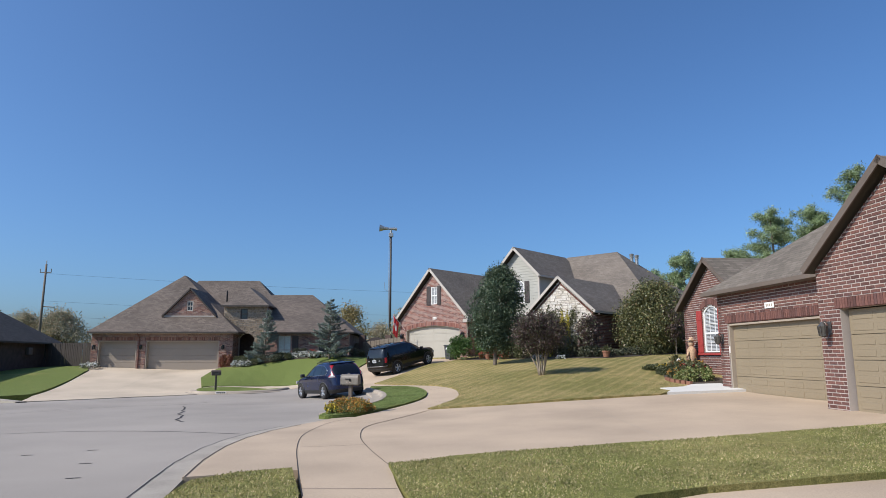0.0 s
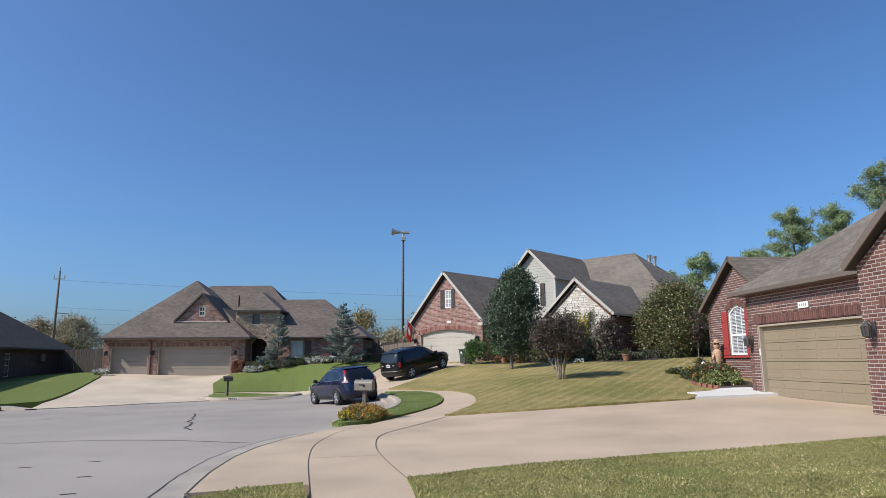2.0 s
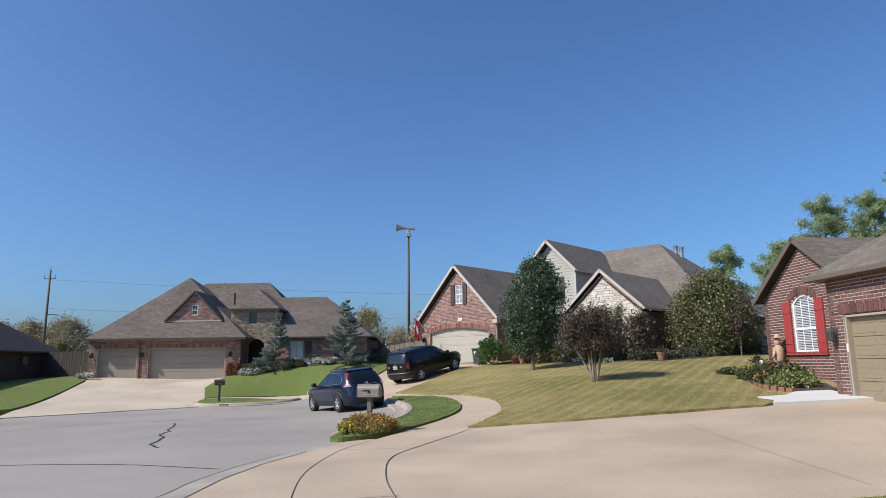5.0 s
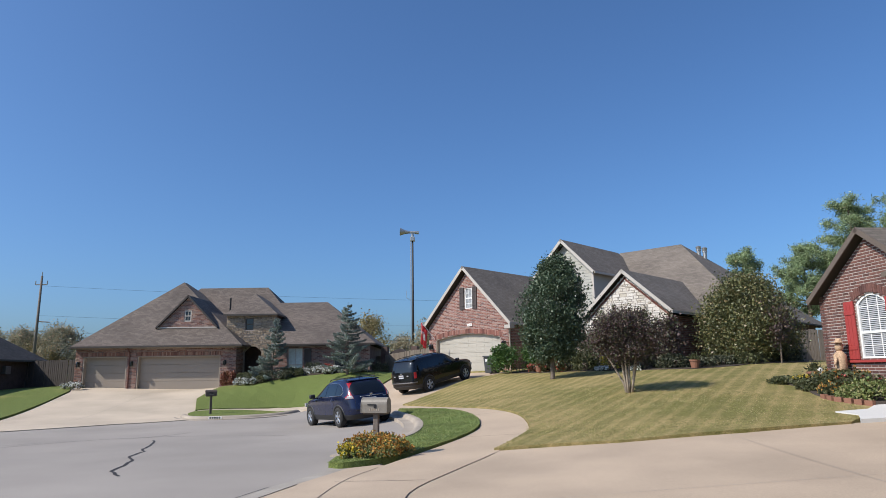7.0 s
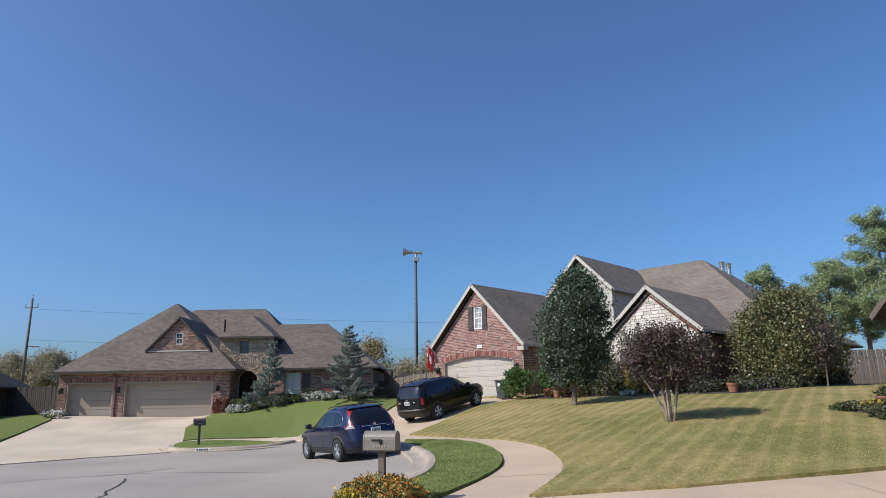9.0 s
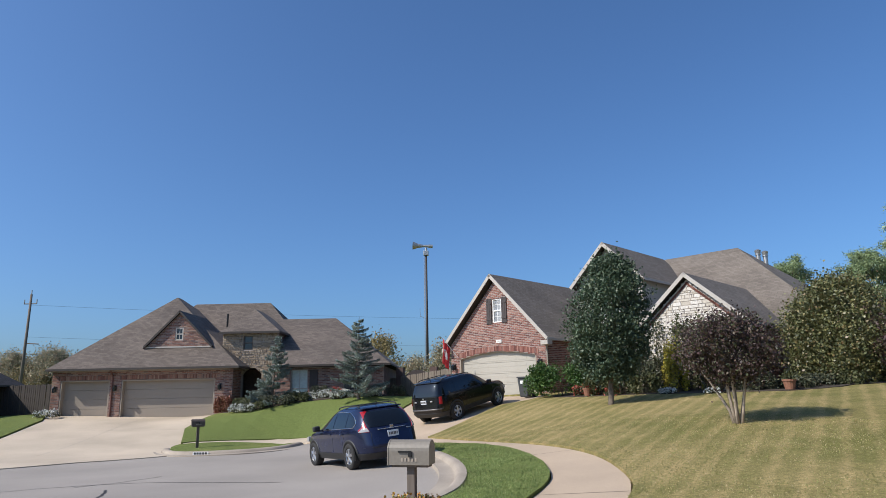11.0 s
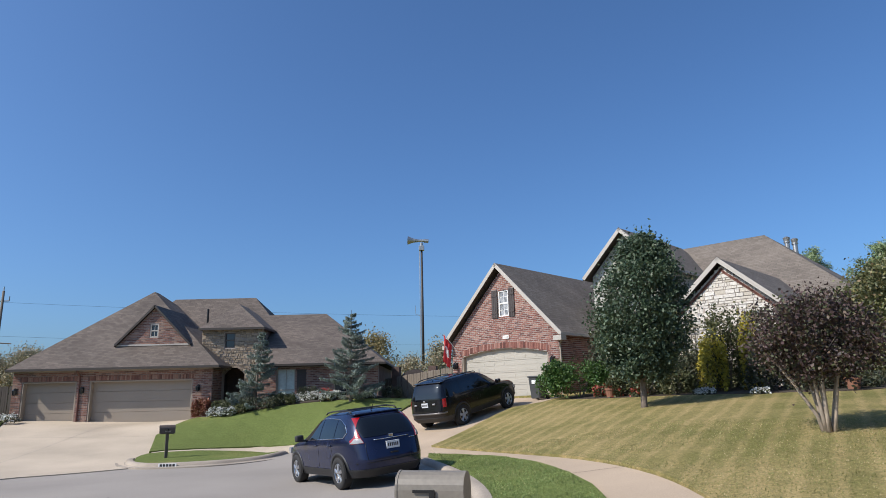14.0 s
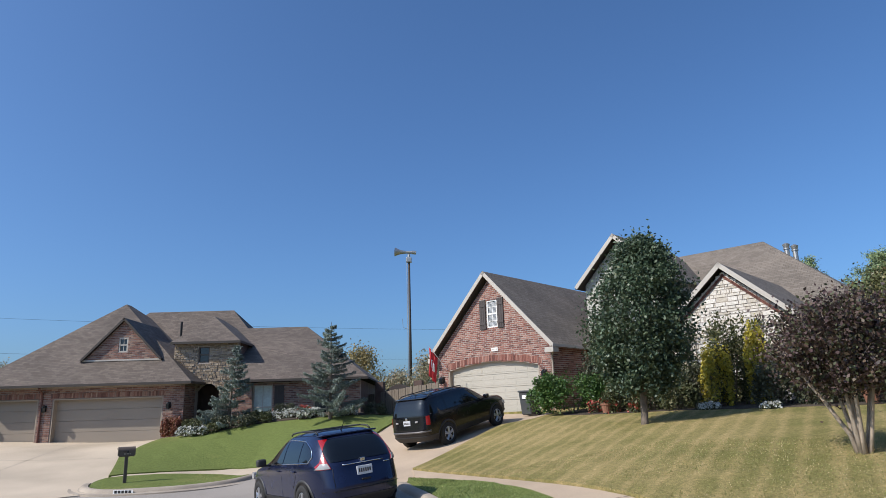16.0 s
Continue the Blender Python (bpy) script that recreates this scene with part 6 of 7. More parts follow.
MAT["leaf_rust"] = leaf_material("rusty_red_leaves", [(0.0, (0.15, 0.05, 0.03)), (0.6, (0.26, 0.075, 0.045)), (1.0, (0.22, 0.15, 0.06))], 0.6, 0.2)
MAT["leaf_bed"] = leaf_material("variegated_leaves", [(0.0, (0.12, 0.17, 0.045)), (0.6, (0.22, 0.25, 0.08)), (1.0, (0.42, 0.38, 0.18))], 0.6, 0.2)
MAT["petal_white"] = leaf_material("white_petals", [(0.0, (0.55, 0.55, 0.50)), (1.0, (0.82, 0.82, 0.78))], 0.6, 0.2)
MAT["petal_red"] = leaf_material("red_petals", [(0.0, (0.28, 0.03, 0.03)), (0.6, (0.45, 0.07, 0.05)), (1.0, (0.55, 0.18, 0.12))], 0.6, 0.2)
MAT["petal_orange"] = leaf_material("rust_orange_petals", [(0.0, (0.26, 0.10, 0.02)), (0.5, (0.46, 0.22, 0.04)), (1.0, (0.60, 0.40, 0.08))], 0.6, 0.2)
MAT["petal_yellow"] = leaf_material("yellow_petals", [(0.0, (0.48, 0.34, 0.03)), (1.0, (0.65, 0.52, 0.05))], 0.6, 0.2)

oval = lambda q: math.sin(math.pi * min(1, max(0, q)) ** 0.75) ** 0.6
spire = lambda q: float(np.interp(q, (0, 0.1, 0.25, 0.45, 0.65, 0.82, 0.93, 1.0), (0.35, 0.66, 0.92, 1.04, 0.95, 0.68, 0.40, 0.1)))
round_top = lambda q: float(np.interp(q, (0, 0.25, 0.6, 0.85, 1.0), (0.38, 0.82, 1.0, 0.8, 0.4)))
broad_tree("tree", "young oval tree with dense dark green glossy leaves", 2.62, 33.1, 4.97, 0.82, 1.30, 0.085, MAT["leaf_pear"], MAT["bark"], 430, 85, 0.062, 41, spire, 0.15, 0.4, tilt=0.075)
broad_tree("tree", "broad tree with mottled green and yellow leaves", 11.5, 35.2, 3.6, 0.1, 1.95, 0.1, MAT["leaf_magnolia"], MAT["bark"], 470, 100, 0.066, 42, lambda q: oval(q * 0.86 + 0.1), 0.26, 0.5)
broad_tree("tree", "small tree with sparse dark purple-brown leaves", 11.9, 33.2, 2.5, 0.8, 0.4, 0.03, MAT["leaf_myrtle"], MAT["bark"], 30, 36, 0.07, 43, oval, 0.2, 0.3)
broad_tree("tree", "dark purplish small tree by the stone gable", 7.5, 33.4, 1.9, 0.4, 0.45, 0.04, MAT["leaf_myrtle"], MAT["bark"], 50, 40, 0.08, 44, oval, 0.2, 0.3)
broad_tree("tree", "dark leafy shrub tree beside the garage", 3.3, 38.9, 2.8, 0.2, 1.0, 0.05, MAT["leaf_dark"], MAT["bark"], 140, 44, 0.09, 45, oval, 0.2, 0.3)


def myrtle(x, y):
    """A small tree of several pale stems under a ragged purple-brown crown."""
    t = thing("tree", "multi-stemmed small tree with pale bark and purple-brown crown", "tree", Matrix.Translation((x, y, level(x, y) + 0.1)))
    rng = np.random.default_rng(51)
    tips = []
    for k in range(7):
        a = 2 * math.pi * k / 7 + rng.uniform(-0.3, 0.3)
        o = rng.uniform(0.35, 0.75)
        q = Vector((math.cos(a) * o, math.sin(a) * o, rng.uniform(1.2, 1.5)))
        bm = bmesh.new()
        tube(bm, [(math.cos(a) * 0.06, math.sin(a) * 0.06, -0.1), (math.cos(a) * 0.14, math.sin(a) * 0.14, 0.25), q * 0.62 + Vector((0, 0, 0.05)), q, q + Vector((math.cos(a) * 0.15, math.sin(a) * 0.15, 0.8))], [0.05, 0.036, 0.028, 0.022, 0.006], 7)
        for _ in range(4):
            b = rng.uniform(0, 6.28)
            tube(bm, [q * rng.uniform(0.75, 1.0), q + Vector((math.cos(b) * 0.35, math.sin(b) * 0.35, rng.uniform(0.2, 0.7)))], [0.013, 0.004], 5)
        part("stem", bm, MAT["bark_pale"], t, smooth=True)
        tips.append(q)
    pts = crown_points(rng, ((0.95, 2.32), lambda q: 1.13 * round_top(q)), 270, 60, 0.13, 0.25)
    tagged(leaf_mesh("crown", pts, 0.045, MAT["leaf_myrtle"], t, 51), kind="stuff")
    return t


myrtle(3.9, 26.0)


def conifer(x, y, height, width, seed, lean=0.0):
    """A blue-green conifer with drooping layered boughs."""
    t = thing("tree", "blue-green conifer with drooping layered boughs", "tree", Matrix.Translation((x, y, level(x, y) + 0.1)), "blue-green conifers by the grey-roofed house")
    rng = np.random.default_rng(seed)
    bm = bmesh.new()
    tube(bm, [(0, 0, -0.1), (lean * 0.4, 0, height * 0.5), (lean, 0, height)], [0.09, 0.05, 0.008], 8)
    pts = []
    z = 0.15
    while z < height * 0.97:
        q = z / height
        n = 6 if q < 0.7 else 5
        for k in range(n):
            a = rng.uniform(0, 6.28)
            ln = width * (1 - q) ** 0.85 * rng.uniform(0.5, 1.12) + 0.07
            p = Vector((lean * q, 0, z))
            e = p + Vector((math.cos(a) * ln, math.sin(a) * ln, rng.uniform(0.02, 0.34) * ln))
            m = p.lerp(e, 0.6) + Vector((0, 0, -0.10 * ln))
            tube(bm, [p, m, e], [0.018, 0.012, 0.004], 4)
            cnt = int(300 * ln + 30)
            u = rng.uniform(0.15, 1.02, cnt)
            P = np.array([(p * (1 - w) ** 2 + m * 2 * w * (1 - w) + e * w * w)[:] for w in u])
            side = np.array((-math.sin(a), math.cos(a), 0))
            P += side * (rng.normal(size=cnt) * 0.10 * (1.15 - 0.85 * u))[:, None]
            P[:, 2] -= np.abs(rng.normal(size=cnt)) * 0.06
            pts.append(P)
        z += 0.16 + 0.10 * (1 - q)
    part("trunk", bm, MAT["bark"], t)
    leaf_mesh("crown", np.concatenate(pts), 0.026, MAT["needle_blue"], t, seed, long=4.0)
    return t


conifer(-7.7, 44.1, 4.15, 1.8, 61)
conifer(-12.4, 44.9, 3.7, 1.4, 62, 0.3)


def pine(x, y, height, width, seed, first=0.45):
    """A tall pine: bare lower trunk, tufted clumps of needles."""
    t = thing("pine_tree", "tall pine with clumped bright green needles behind the houses", "tree", Matrix.Translation((x, y, level(x, y) - 0.2)), "pines behind the houses")
    rng = np.random.default_rng(seed)
    bm = bmesh.new()
    tube(bm, [(0, 0, -0.2), (0.1, 0, height * 0.5), (0, 0.1, height)], [0.22, 0.15, 0.03], 8)
    pts = []
    q = first
    while q < 0.99:
        k = (q - first) / (1 - first)
        reach = width * (0.55 + 0.6 * math.sin(math.pi * (0.15 + 0.75 * k))) * (1 - 0.45 * k)
        for _ in range(3):
            ln = reach * rng.uniform(0.5, 1.15)
            a = rng.uniform(0, 6.28)
            p = Vector((0.05, 0.05, height * q))
            e = p + Vector((math.cos(a) * ln, math.sin(a) * ln, ln * rng.uniform(0.1, 0.5)))
            tube(bm, [p, p.lerp(e, 0.6) - Vector((0, 0, 0.06 * ln)), e], [0.05, 0.03, 0.012], 5)
            for w in (0.5, 0.72, 0.88, 1.0):
                c = np.array(p.lerp(e, w)[:]) + rng.normal(size=3) * 0.16
                pts.append(c + rng.normal(size=(130, 3)) * (0.21, 0.21, 0.18))
        q += 0.032 + 0.012 * rng.uniform()
    pts.append(np.array((0.0, 0.1, height)) + rng.normal(size=(160, 3)) * (0.2, 0.2, 0.3))
    part("trunk", bm, MAT["bark"], t)
    leaf_mesh("crown", np.concatenate(pts), 0.050, MAT["needle_pine"], t, seed, long=5.0)
    return t


for i, (x, y, hh, w) in enumerate(((28.4, 54.5, 12.3, 2.3), (33.0, 49.5, 14.5, 2.6), (36.5, 46.0, 17.0, 3.2), (30.7, 52.0, 12.3, 1.9), (23.4, 62.0, 9.8, 2.4), (26.4, 58.0, 9.5, 2.2), (30.0, 60.0, 9.6, 2.2), (37.0, 52.0, 15.0, 3.0), (33.5, 58.0, 10.5, 2.4), (21.5, 66.0, 8.8, 1.7))):
    pine(x, y, hh, w, 70 + i)


def far_tree(x, y, height, width, leaf, seed, clumps=170):
    return broad_tree("tree", "dull autumn tree far behind the houses", x, y, height, height * 0.2, width, 0.2, leaf, MAT["bark"], clumps, 90, 0.12, seed, oval, 0.42, 0.3, "far trees beyond the roofs", -0.2)


rng_far = random.Random(5)
for i in range(13):
    far_tree(-66 + i * 2.6 + rng_far.uniform(-1, 1), 84 + rng_far.uniform(-5, 6), rng_far.uniform(4.6, 6.8), rng_far.uniform(2.4, 3.6), MAT["leaf_mixed"] if i % 3 else MAT["leaf_autumn"], 90 + i)
for i, (x, y, hh, w, m) in enumerate(((-10.6, 74, 6.6, 2.0, "leaf_autumn"), (-14.5, 80, 6.0, 2.2, "leaf_mixed"), (-4.8, 76, 5.6, 1.6, "leaf_mixed"), (-2.0, 82, 5.4, 2.2, "leaf_mixed"), (-8.0, 84, 5.0, 2.4, "leaf_mixed"), (-18.5, 84, 5.2, 2.4, "leaf_mixed"))):
    far_tree(x, y, hh, w, MAT[m], 110 + i, 80)


def bush(name, label, x, y, rx, ry, h, leaf, n, size, seed, category="shrub", bloom=None, bloom_n=0, bloom_size=0.05, lift=0.08, group="", boxy=0.6):
    """A rounded shrub: leaves on an uneven mound, flowers over them."""
    t = thing(name, label, category, Matrix.Translation((x, y, level(x, y) + lift)), group)
    rng = np.random.default_rng(seed)
    a = rng.uniform(0, 2 * math.pi, n)
    u = rng.uniform(0, 1, n)
    el = np.arcsin(u)
    r = rng.uniform(0.72, 1.04, n) * (1 + 0.13 * np.sin(a * 3 + seed) * np.cos(el * 4 + seed) + 0.08 * np.sin(a * 7 + el * 5))
    P = np.stack([np.sign(np.cos(a)) * np.abs(np.cos(a)) ** boxy * np.cos(el) ** boxy * rx * r, np.sign(np.sin(a)) * np.abs(np.sin(a)) ** boxy * np.cos(el) ** boxy * ry * r, np.sin(el) ** boxy * h * r], 1)
    bm = bmesh.new()
    for _ in range(9):
        b, o = rng.uniform(0, 6.28), rng.uniform(0.3, 0.75)
        tube(bm, [(0.03 * math.cos(b), 0.03 * math.sin(b), -0.1), (rx * o * math.cos(b), ry * o * math.sin(b), h * 0.8)], [0.015, 0.004], 4)
    part("stem", bm, MAT["bark"], t)
    tagged(leaf_mesh("foliage", P, size, leaf, t, seed), kind="stuff")
    if bloom:
        k = rng.choice(n, bloom_n, replace=False)
        Q = P[k] * 1.04 + (0, 0, 0.02)
        Q = np.repeat(Q, 5, 0) + rng.normal(size=(bloom_n * 5, 3)) * bloom_size * 0.4
        tagged(leaf_mesh("blossom", Q, bloom_size, bloom, t, seed + 1, long=1.1), kind="stuff")
    return t


# hedge and bed before the gabled house
bush("hedge", "clipped bright green hedge beside the garage", 1.8, 38.6, 1.35, 0.75, 1.25, MAT["leaf_green"], 12000, 0.06, 201, boxy=0.45)
for i, (x, y, rx, h, m, n) in enumerate(((3.0, 37.2, 0.45, 0.95, "leaf_olive", 2200), (3.8, 36.6, 0.6, 0.9, "leaf_olive", 2600), (4.5, 36.0, 0.55, 0.8, "leaf_olive", 2200), (5.3, 36.3, 0.7, 1.3, "leaf_dark", 3000), (5.55, 35.4, 0.42, 1.75, "leaf_gold", 2800), (6.55, 34.85, 0.28, 2.3, "leaf_gold", 2200), (6.1, 35.7, 0.55, 2.6, "leaf_olive", 3600), (6.7, 34.1, 0.6, 1.2, "leaf_dark", 2600), (7.5, 33.2, 0.5, 0.6, "leaf_dark", 1600), (8.6, 33.0, 0.5, 0.4, "leaf_dark", 1200), (9.6, 33.6, 0.5, 0.4, "leaf_dark", 1200), (10.6, 33.7, 0.5, 0.4, "leaf_olive", 1200), (12.9, 34.6, 0.5, 0.6, "leaf_dark", 1400), (4.4, 37.6, 0.8, 1.9, "leaf_dark", 3400))):
    bush("shrub", {"leaf_olive": "dusty olive shrub in the front bed", "leaf_dark": "dark leafy shrub in the front bed", "leaf_green": "tall fresh green climber before the stone gable", "leaf_gold": "bright yellow-leaved shrub before the stone gable"}[m], x, y, rx, rx, h, MAT[m], n, 0.06, 210 + i, group="shrubs of the front bed")
for i, (x, y) in enumerate(((2.35, 37.6), (2.7, 37.1), (3.4, 36.4))):
    bush("flower_plant", "low red flowers at the edge of the bed", x, y, 0.25, 0.25, 0.4, MAT["leaf_olive"], 500, 0.05, 230 + i, "flowers", MAT["petal_red"], 90, 0.05)
for i, (x, y) in enumerate(((4.9, 34.9), (5.05, 34.75), (6.0, 33.2))):
    bush("flower_plant", "low white flowers at the edge of the bed", x, y, 0.22, 0.2, 0.18, MAT["leaf_olive"], 300, 0.04, 236 + i, "flowers", MAT["petal_white"], 90, 0.045)

# bed before the grey-roofed house
bush("shrub", "round red-leaved shrub beside the garage", -15.15, 45.6, 0.42, 0.4, 0.8, MAT["leaf_rust"], 3000, 0.06, 240)
for i, (x, y, r, h) in enumerate(((-13.2, 44.5, 0.8, 0.5), (-12.0, 44.6, 0.9, 0.55), (-11.0, 45.0, 0.6, 0.5), (-10.0, 45.4, 0.5, 0.6), (-14.0, 45.2, 0.5, 0.6), (-5.9, 45.3, 0.5, 0.5))):
    bush("shrub", "low dark green mounded shrub", x, y, r, r * 0.7, h, MAT["leaf_dark"] if i % 2 else MAT["leaf_olive"], 2400, 0.05, 241 + i, group="mounded shrubs by the grey-roofed house")
for i, (x, y, r) in enumerate(((-13.9, 44.3, 0.45), (-13.4, 44.1, 0.4), (-11.6, 45.4, 0.4), (-10.7, 45.3, 0.35), (-10.0, 45.2, 0.35), (-9.4, 45.1, 0.35), (-8.7, 44.9, 0.4), (-8.9, 44.5, 0.3), (-24.3, 44.9, 0.55), (-6.9, 44.6, 0.3))):
    bush("flower_plant", "clump of white flowers in the bed", x, y, r, r * 0.8, 0.36, MAT["leaf_olive"], 700, 0.05, 250 + i, "flowers", MAT["petal_white"], 220, 0.055, group="white flowers by the grey-roofed house")
bush("flower_plant", "clump of red flowers in the bed", -8.95, 44.7, 0.25, 0.25, 0.5, MAT["leaf_olive"], 400, 0.05, 262, "flowers", MAT["petal_red"], 120, 0.06)

# flowers round the mailbox
bush("flower_bed", "mound of rust-orange flowers round the mailbox post", -2.72, 19.30, 0.62, 0.55, 0.36, MAT["leaf_bed"], 4600, 0.032, 270, "flowers", MAT["petal_orange"], 900, 0.034, lift=0.12, boxy=0.85)
bush("flower_bed", "patch of yellow flowers beside the orange mound", -3.15, 19.02, 0.22, 0.25, 0.24, MAT["leaf_bed"], 700, 0.035, 271, "flowers", MAT["petal_yellow"], 130, 0.04, lift=0.12)

# bed before the red shutters
for i, (x, y, r, h, leaf, bloom, lab) in enumerate((
        (8.9, 23.6, 0.5, 0.55, "leaf_olive", "petal_orange", "salmon and green bedding plant"),
        (8.8, 22.9, 0.5, 0.5, "leaf_olive", "petal_red", "red bedding flowers"),
        (8.6, 22.3, 0.5, 0.45, "leaf_bed", None, "variegated yellow-green bedding plant"),
        (8.2, 22.2, 0.32, 0.32, "leaf_bed", None, "variegated yellow-green bedding plant"),
        (8.9, 24.4, 0.5, 0.45, "leaf_olive", "petal_orange", "salmon and green bedding plant"),
        (8.7, 25.1, 0.35, 0.28, "leaf_olive", "petal_yellow", "low plant with yellow flowers"),
        (8.3, 25.7, 0.35, 0.22, "leaf_olive", None, "low green bedding plant"),
        (8.35, 23.3, 0.3, 0.26, "leaf_olive", "petal_orange", "salmon bedding flowers"),
        (8.3, 24.2, 0.35, 0.3, "leaf_olive", None, "low green bedding plant"))):
    bush("flower_plant", lab + " beside the brick wall", x, y, r, r, h, MAT[leaf], 1500, 0.055, 280 + i, "flowers", MAT[bloom] if bloom else None, 90, 0.045, group="bedding plants")


def blades(name, areas, per_m2, height, material, label, seed):
    """Short blades of grass standing over the near lawns, where they meet the paving."""
    rng = np.random.default_rng(seed)
    P = []
    for poly, lift in areas:
        xs, ys = [p[0] for p in poly], [p[1] for p in poly]
        n = int((max(xs) - min(xs)) * (max(ys) - min(ys)) * per_m2)
        q = np.stack([rng.uniform(min(xs), max(xs), n), rng.uniform(min(ys), max(ys), n)], 1)
        q = np.array([p for p in q if in_poly(p[0], p[1], poly)])
        P.append(np.c_[q, heights(q) + lift])
    P = np.concatenate(P)
    n = len(P)
    a = rng.uniform(0, 6.28, n)
    w = 0.006 + 0.004 * rng.uniform(size=n)
    h = height * rng.uniform(0.5, 1.25, n)
    lean = rng.normal(size=(n, 2)) * height * 0.5
    d = np.stack([np.cos(a) * w, np.sin(a) * w, np.zeros(n)], 1)
    tip = P + np.c_[lean, h]
    v = np.stack([P - d, P + d, tip], 1).reshape(-1, 3)
    me = bpy.data.meshes.new(name)
    me.from_pydata(v.tolist(), [], np.arange(3 * n).reshape(-1, 3).tolist())
    me.materials.append(material)
    return tagged(new(name, me), label, "grass", kind="stuff")


MAT["blade"] = leaf_material("grass_blades", [(0.0, (0.19, 0.20, 0.06)), (0.55, (0.27, 0.26, 0.09)), (0.85, (0.42, 0.345, 0.17)), (1.0, (0.54, 0.43, 0.25))], 0.8, 0.2)
MAT["blade_lush"] = leaf_material("green_grass_blades", [(0.0, (0.145, 0.20, 0.06)), (0.7, (0.205, 0.265, 0.085)), (1.0, (0.34, 0.34, 0.14))], 0.8, 0.2)
blades("grass_blades", [([(-0.40, 6.95), (-0.74, 8.94), (0.12, 9.42), (0.96, 9.78), (2.72, 10.14), (4.61, 10.51), (7.45, 11.15), (9, 11.35), (9, 7.6), (4.8, 7.23), (3.6, 7.0), (2.66, 6.79), (1.85, 6.41), (1.0, 5.2), (0.3, 4.6)], 0.10), ([(-1.95, 4.6), (-2.95, 7.2), (-3.05, 8.1), (-2.7, 8.65), (-2.0, 8.85), (-1.5, 7.05), (-1.1, 4.6)], 0.085)], 1500, 0.02, MAT["blade"], "short blades of the clipped grass strips", 300)
blades("grass_blades", [([(-3.5, 18.45), (-2.9, 18.55), (-1.93, 19.65), (-1.05, 21.4), (-0.62, 23.1), (-0.75, 25.6), (-1.62, 28.5), (-3.45, 31.4), (-2.75, 28.4), (-2.3, 26.0), (-2.1, 23.2), (-2.3, 22.0), (-3.05, 20.6)], 0.11)], 1100, 0.025, MAT["blade_lush"], "blades of the green grass island", 301)
blades("grass_blades", [([(-0.45, 19.05), (1.85, 18.75), (4.3, 18.9), (6.39, 19.3), (6.98, 19.9), (8, 22), (5, 27), (2, 30), (-1.8, 29.85), (-0.3, 26.95), (0.44, 24.6), (0.55, 22.4), (0.3, 20.9)], 0.10)], 450, 0.02, MAT["blade"], "short blades of the striped lawn", 302)


# ---- street furniture and small things ----
MAT["mailbox"] = surface("taupe_mailbox_paint", (0.205, 0.18, 0.145), 0.5, 0.0, var=0.12, fine=25, bump=0.08)
MAT["bin"] = surface("dark_grey_plastic", (0.055, 0.058, 0.060), 0.55, var=0.12)
MAT["flag_red"] = surface("red_flag_cloth", (0.50, 0.03, 0.035), 0.8, var=0.1, fine=8, bump=0.2)
MAT["terracotta"] = surface("terracotta", (0.26, 0.12, 0.075), 0.8, var=0.2)
MAT["straw"] = surface("straw_and_cloth", (0.48, 0.32, 0.20), 0.9, var=0.35, big=8, fine=40, bump=0.4)
MAT["slab"] = surface("white_concrete_slab", (0.62, 0.60, 0.56), 0.8, var=0.08, fine=50, bump=0.1)


def arched_box(x0, x1, w, z0, h, n=10):
    """A box with a rounded top, along x."""
    prof = [(-w / 2, z0), (w / 2, z0)] + [(w / 2 * math.cos(math.pi * k / n), z0 + h - w / 2 + w / 2 * math.sin(math.pi * k / n)) for k in range(n + 1)]
    bm = bmesh.new()
    a = [bm.verts.new((x0, y, z)) for y, z in prof]
    b = [bm.verts.new((x1, y, z)) for y, z in prof]
    bm.faces.new(a)
    bm.faces.new(b[::-1])
    for i in range(len(a)):
        j = (i + 1) % len(a)
        bm.faces.new((a[j], a[i], b[i], b[j]))
    bmesh.ops.recalc_face_normals(bm, faces=bm.faces)
    return bm


def mailbox(x, y, rz, post, size, box_mat, post_mat, label, post_w=0.1):
    t = thing("mailbox", label, "mailbox", pose(x, y, level(x, y) + 0.1, 0, 0, rz))
    part("post", boxed(-post_w / 2, post_w / 2, -post_w / 2, post_w / 2, -0.15, post, 0.008), post_mat, t)
    part("platform", boxed(-size * 0.45, size * 0.45, -0.09, 0.09, post - 0.03, post + 0.002, 0.004), post_mat, t)
    b = part("box", arched_box(-size / 2, size / 2, size * 0.5, post, size * 0.56), box_mat, t)
    d = part("box_door", arched_box(-size / 2 - 0.015, -size / 2 + 0.002, size * 0.52, post - 0.004, size * 0.575), box_mat, b)
    part("handle", boxed(-size / 2 - 0.05, -size / 2 - 0.012, -0.02, 0.02, post + size * 0.42, post + size * 0.47, 0.006), box_mat, d)
    bm = bmesh.new()
    box(bm, -size * 0.25, size * 0.05, -size * 0.26 - 0.012, -size * 0.26 - 0.002, post + size * 0.28, post + size * 0.32)
    box(bm, size * 0.0, size * 0.08, -size * 0.26 - 0.014, -size * 0.26 - 0.002, post + size * 0.18, post + size * 0.32)
    part("signal_flag", bm, MAT["black"], b)
    for k in range(5):
        part("bar_mark", boxed(-size * 0.18 + k * size * 0.085, -size * 0.14 + k * size * 0.085, -size * 0.25 - 0.006, -size * 0.25 + 0.01, post + size * 0.08, post + size * 0.16), MAT["trim_tan"], b)
    return t


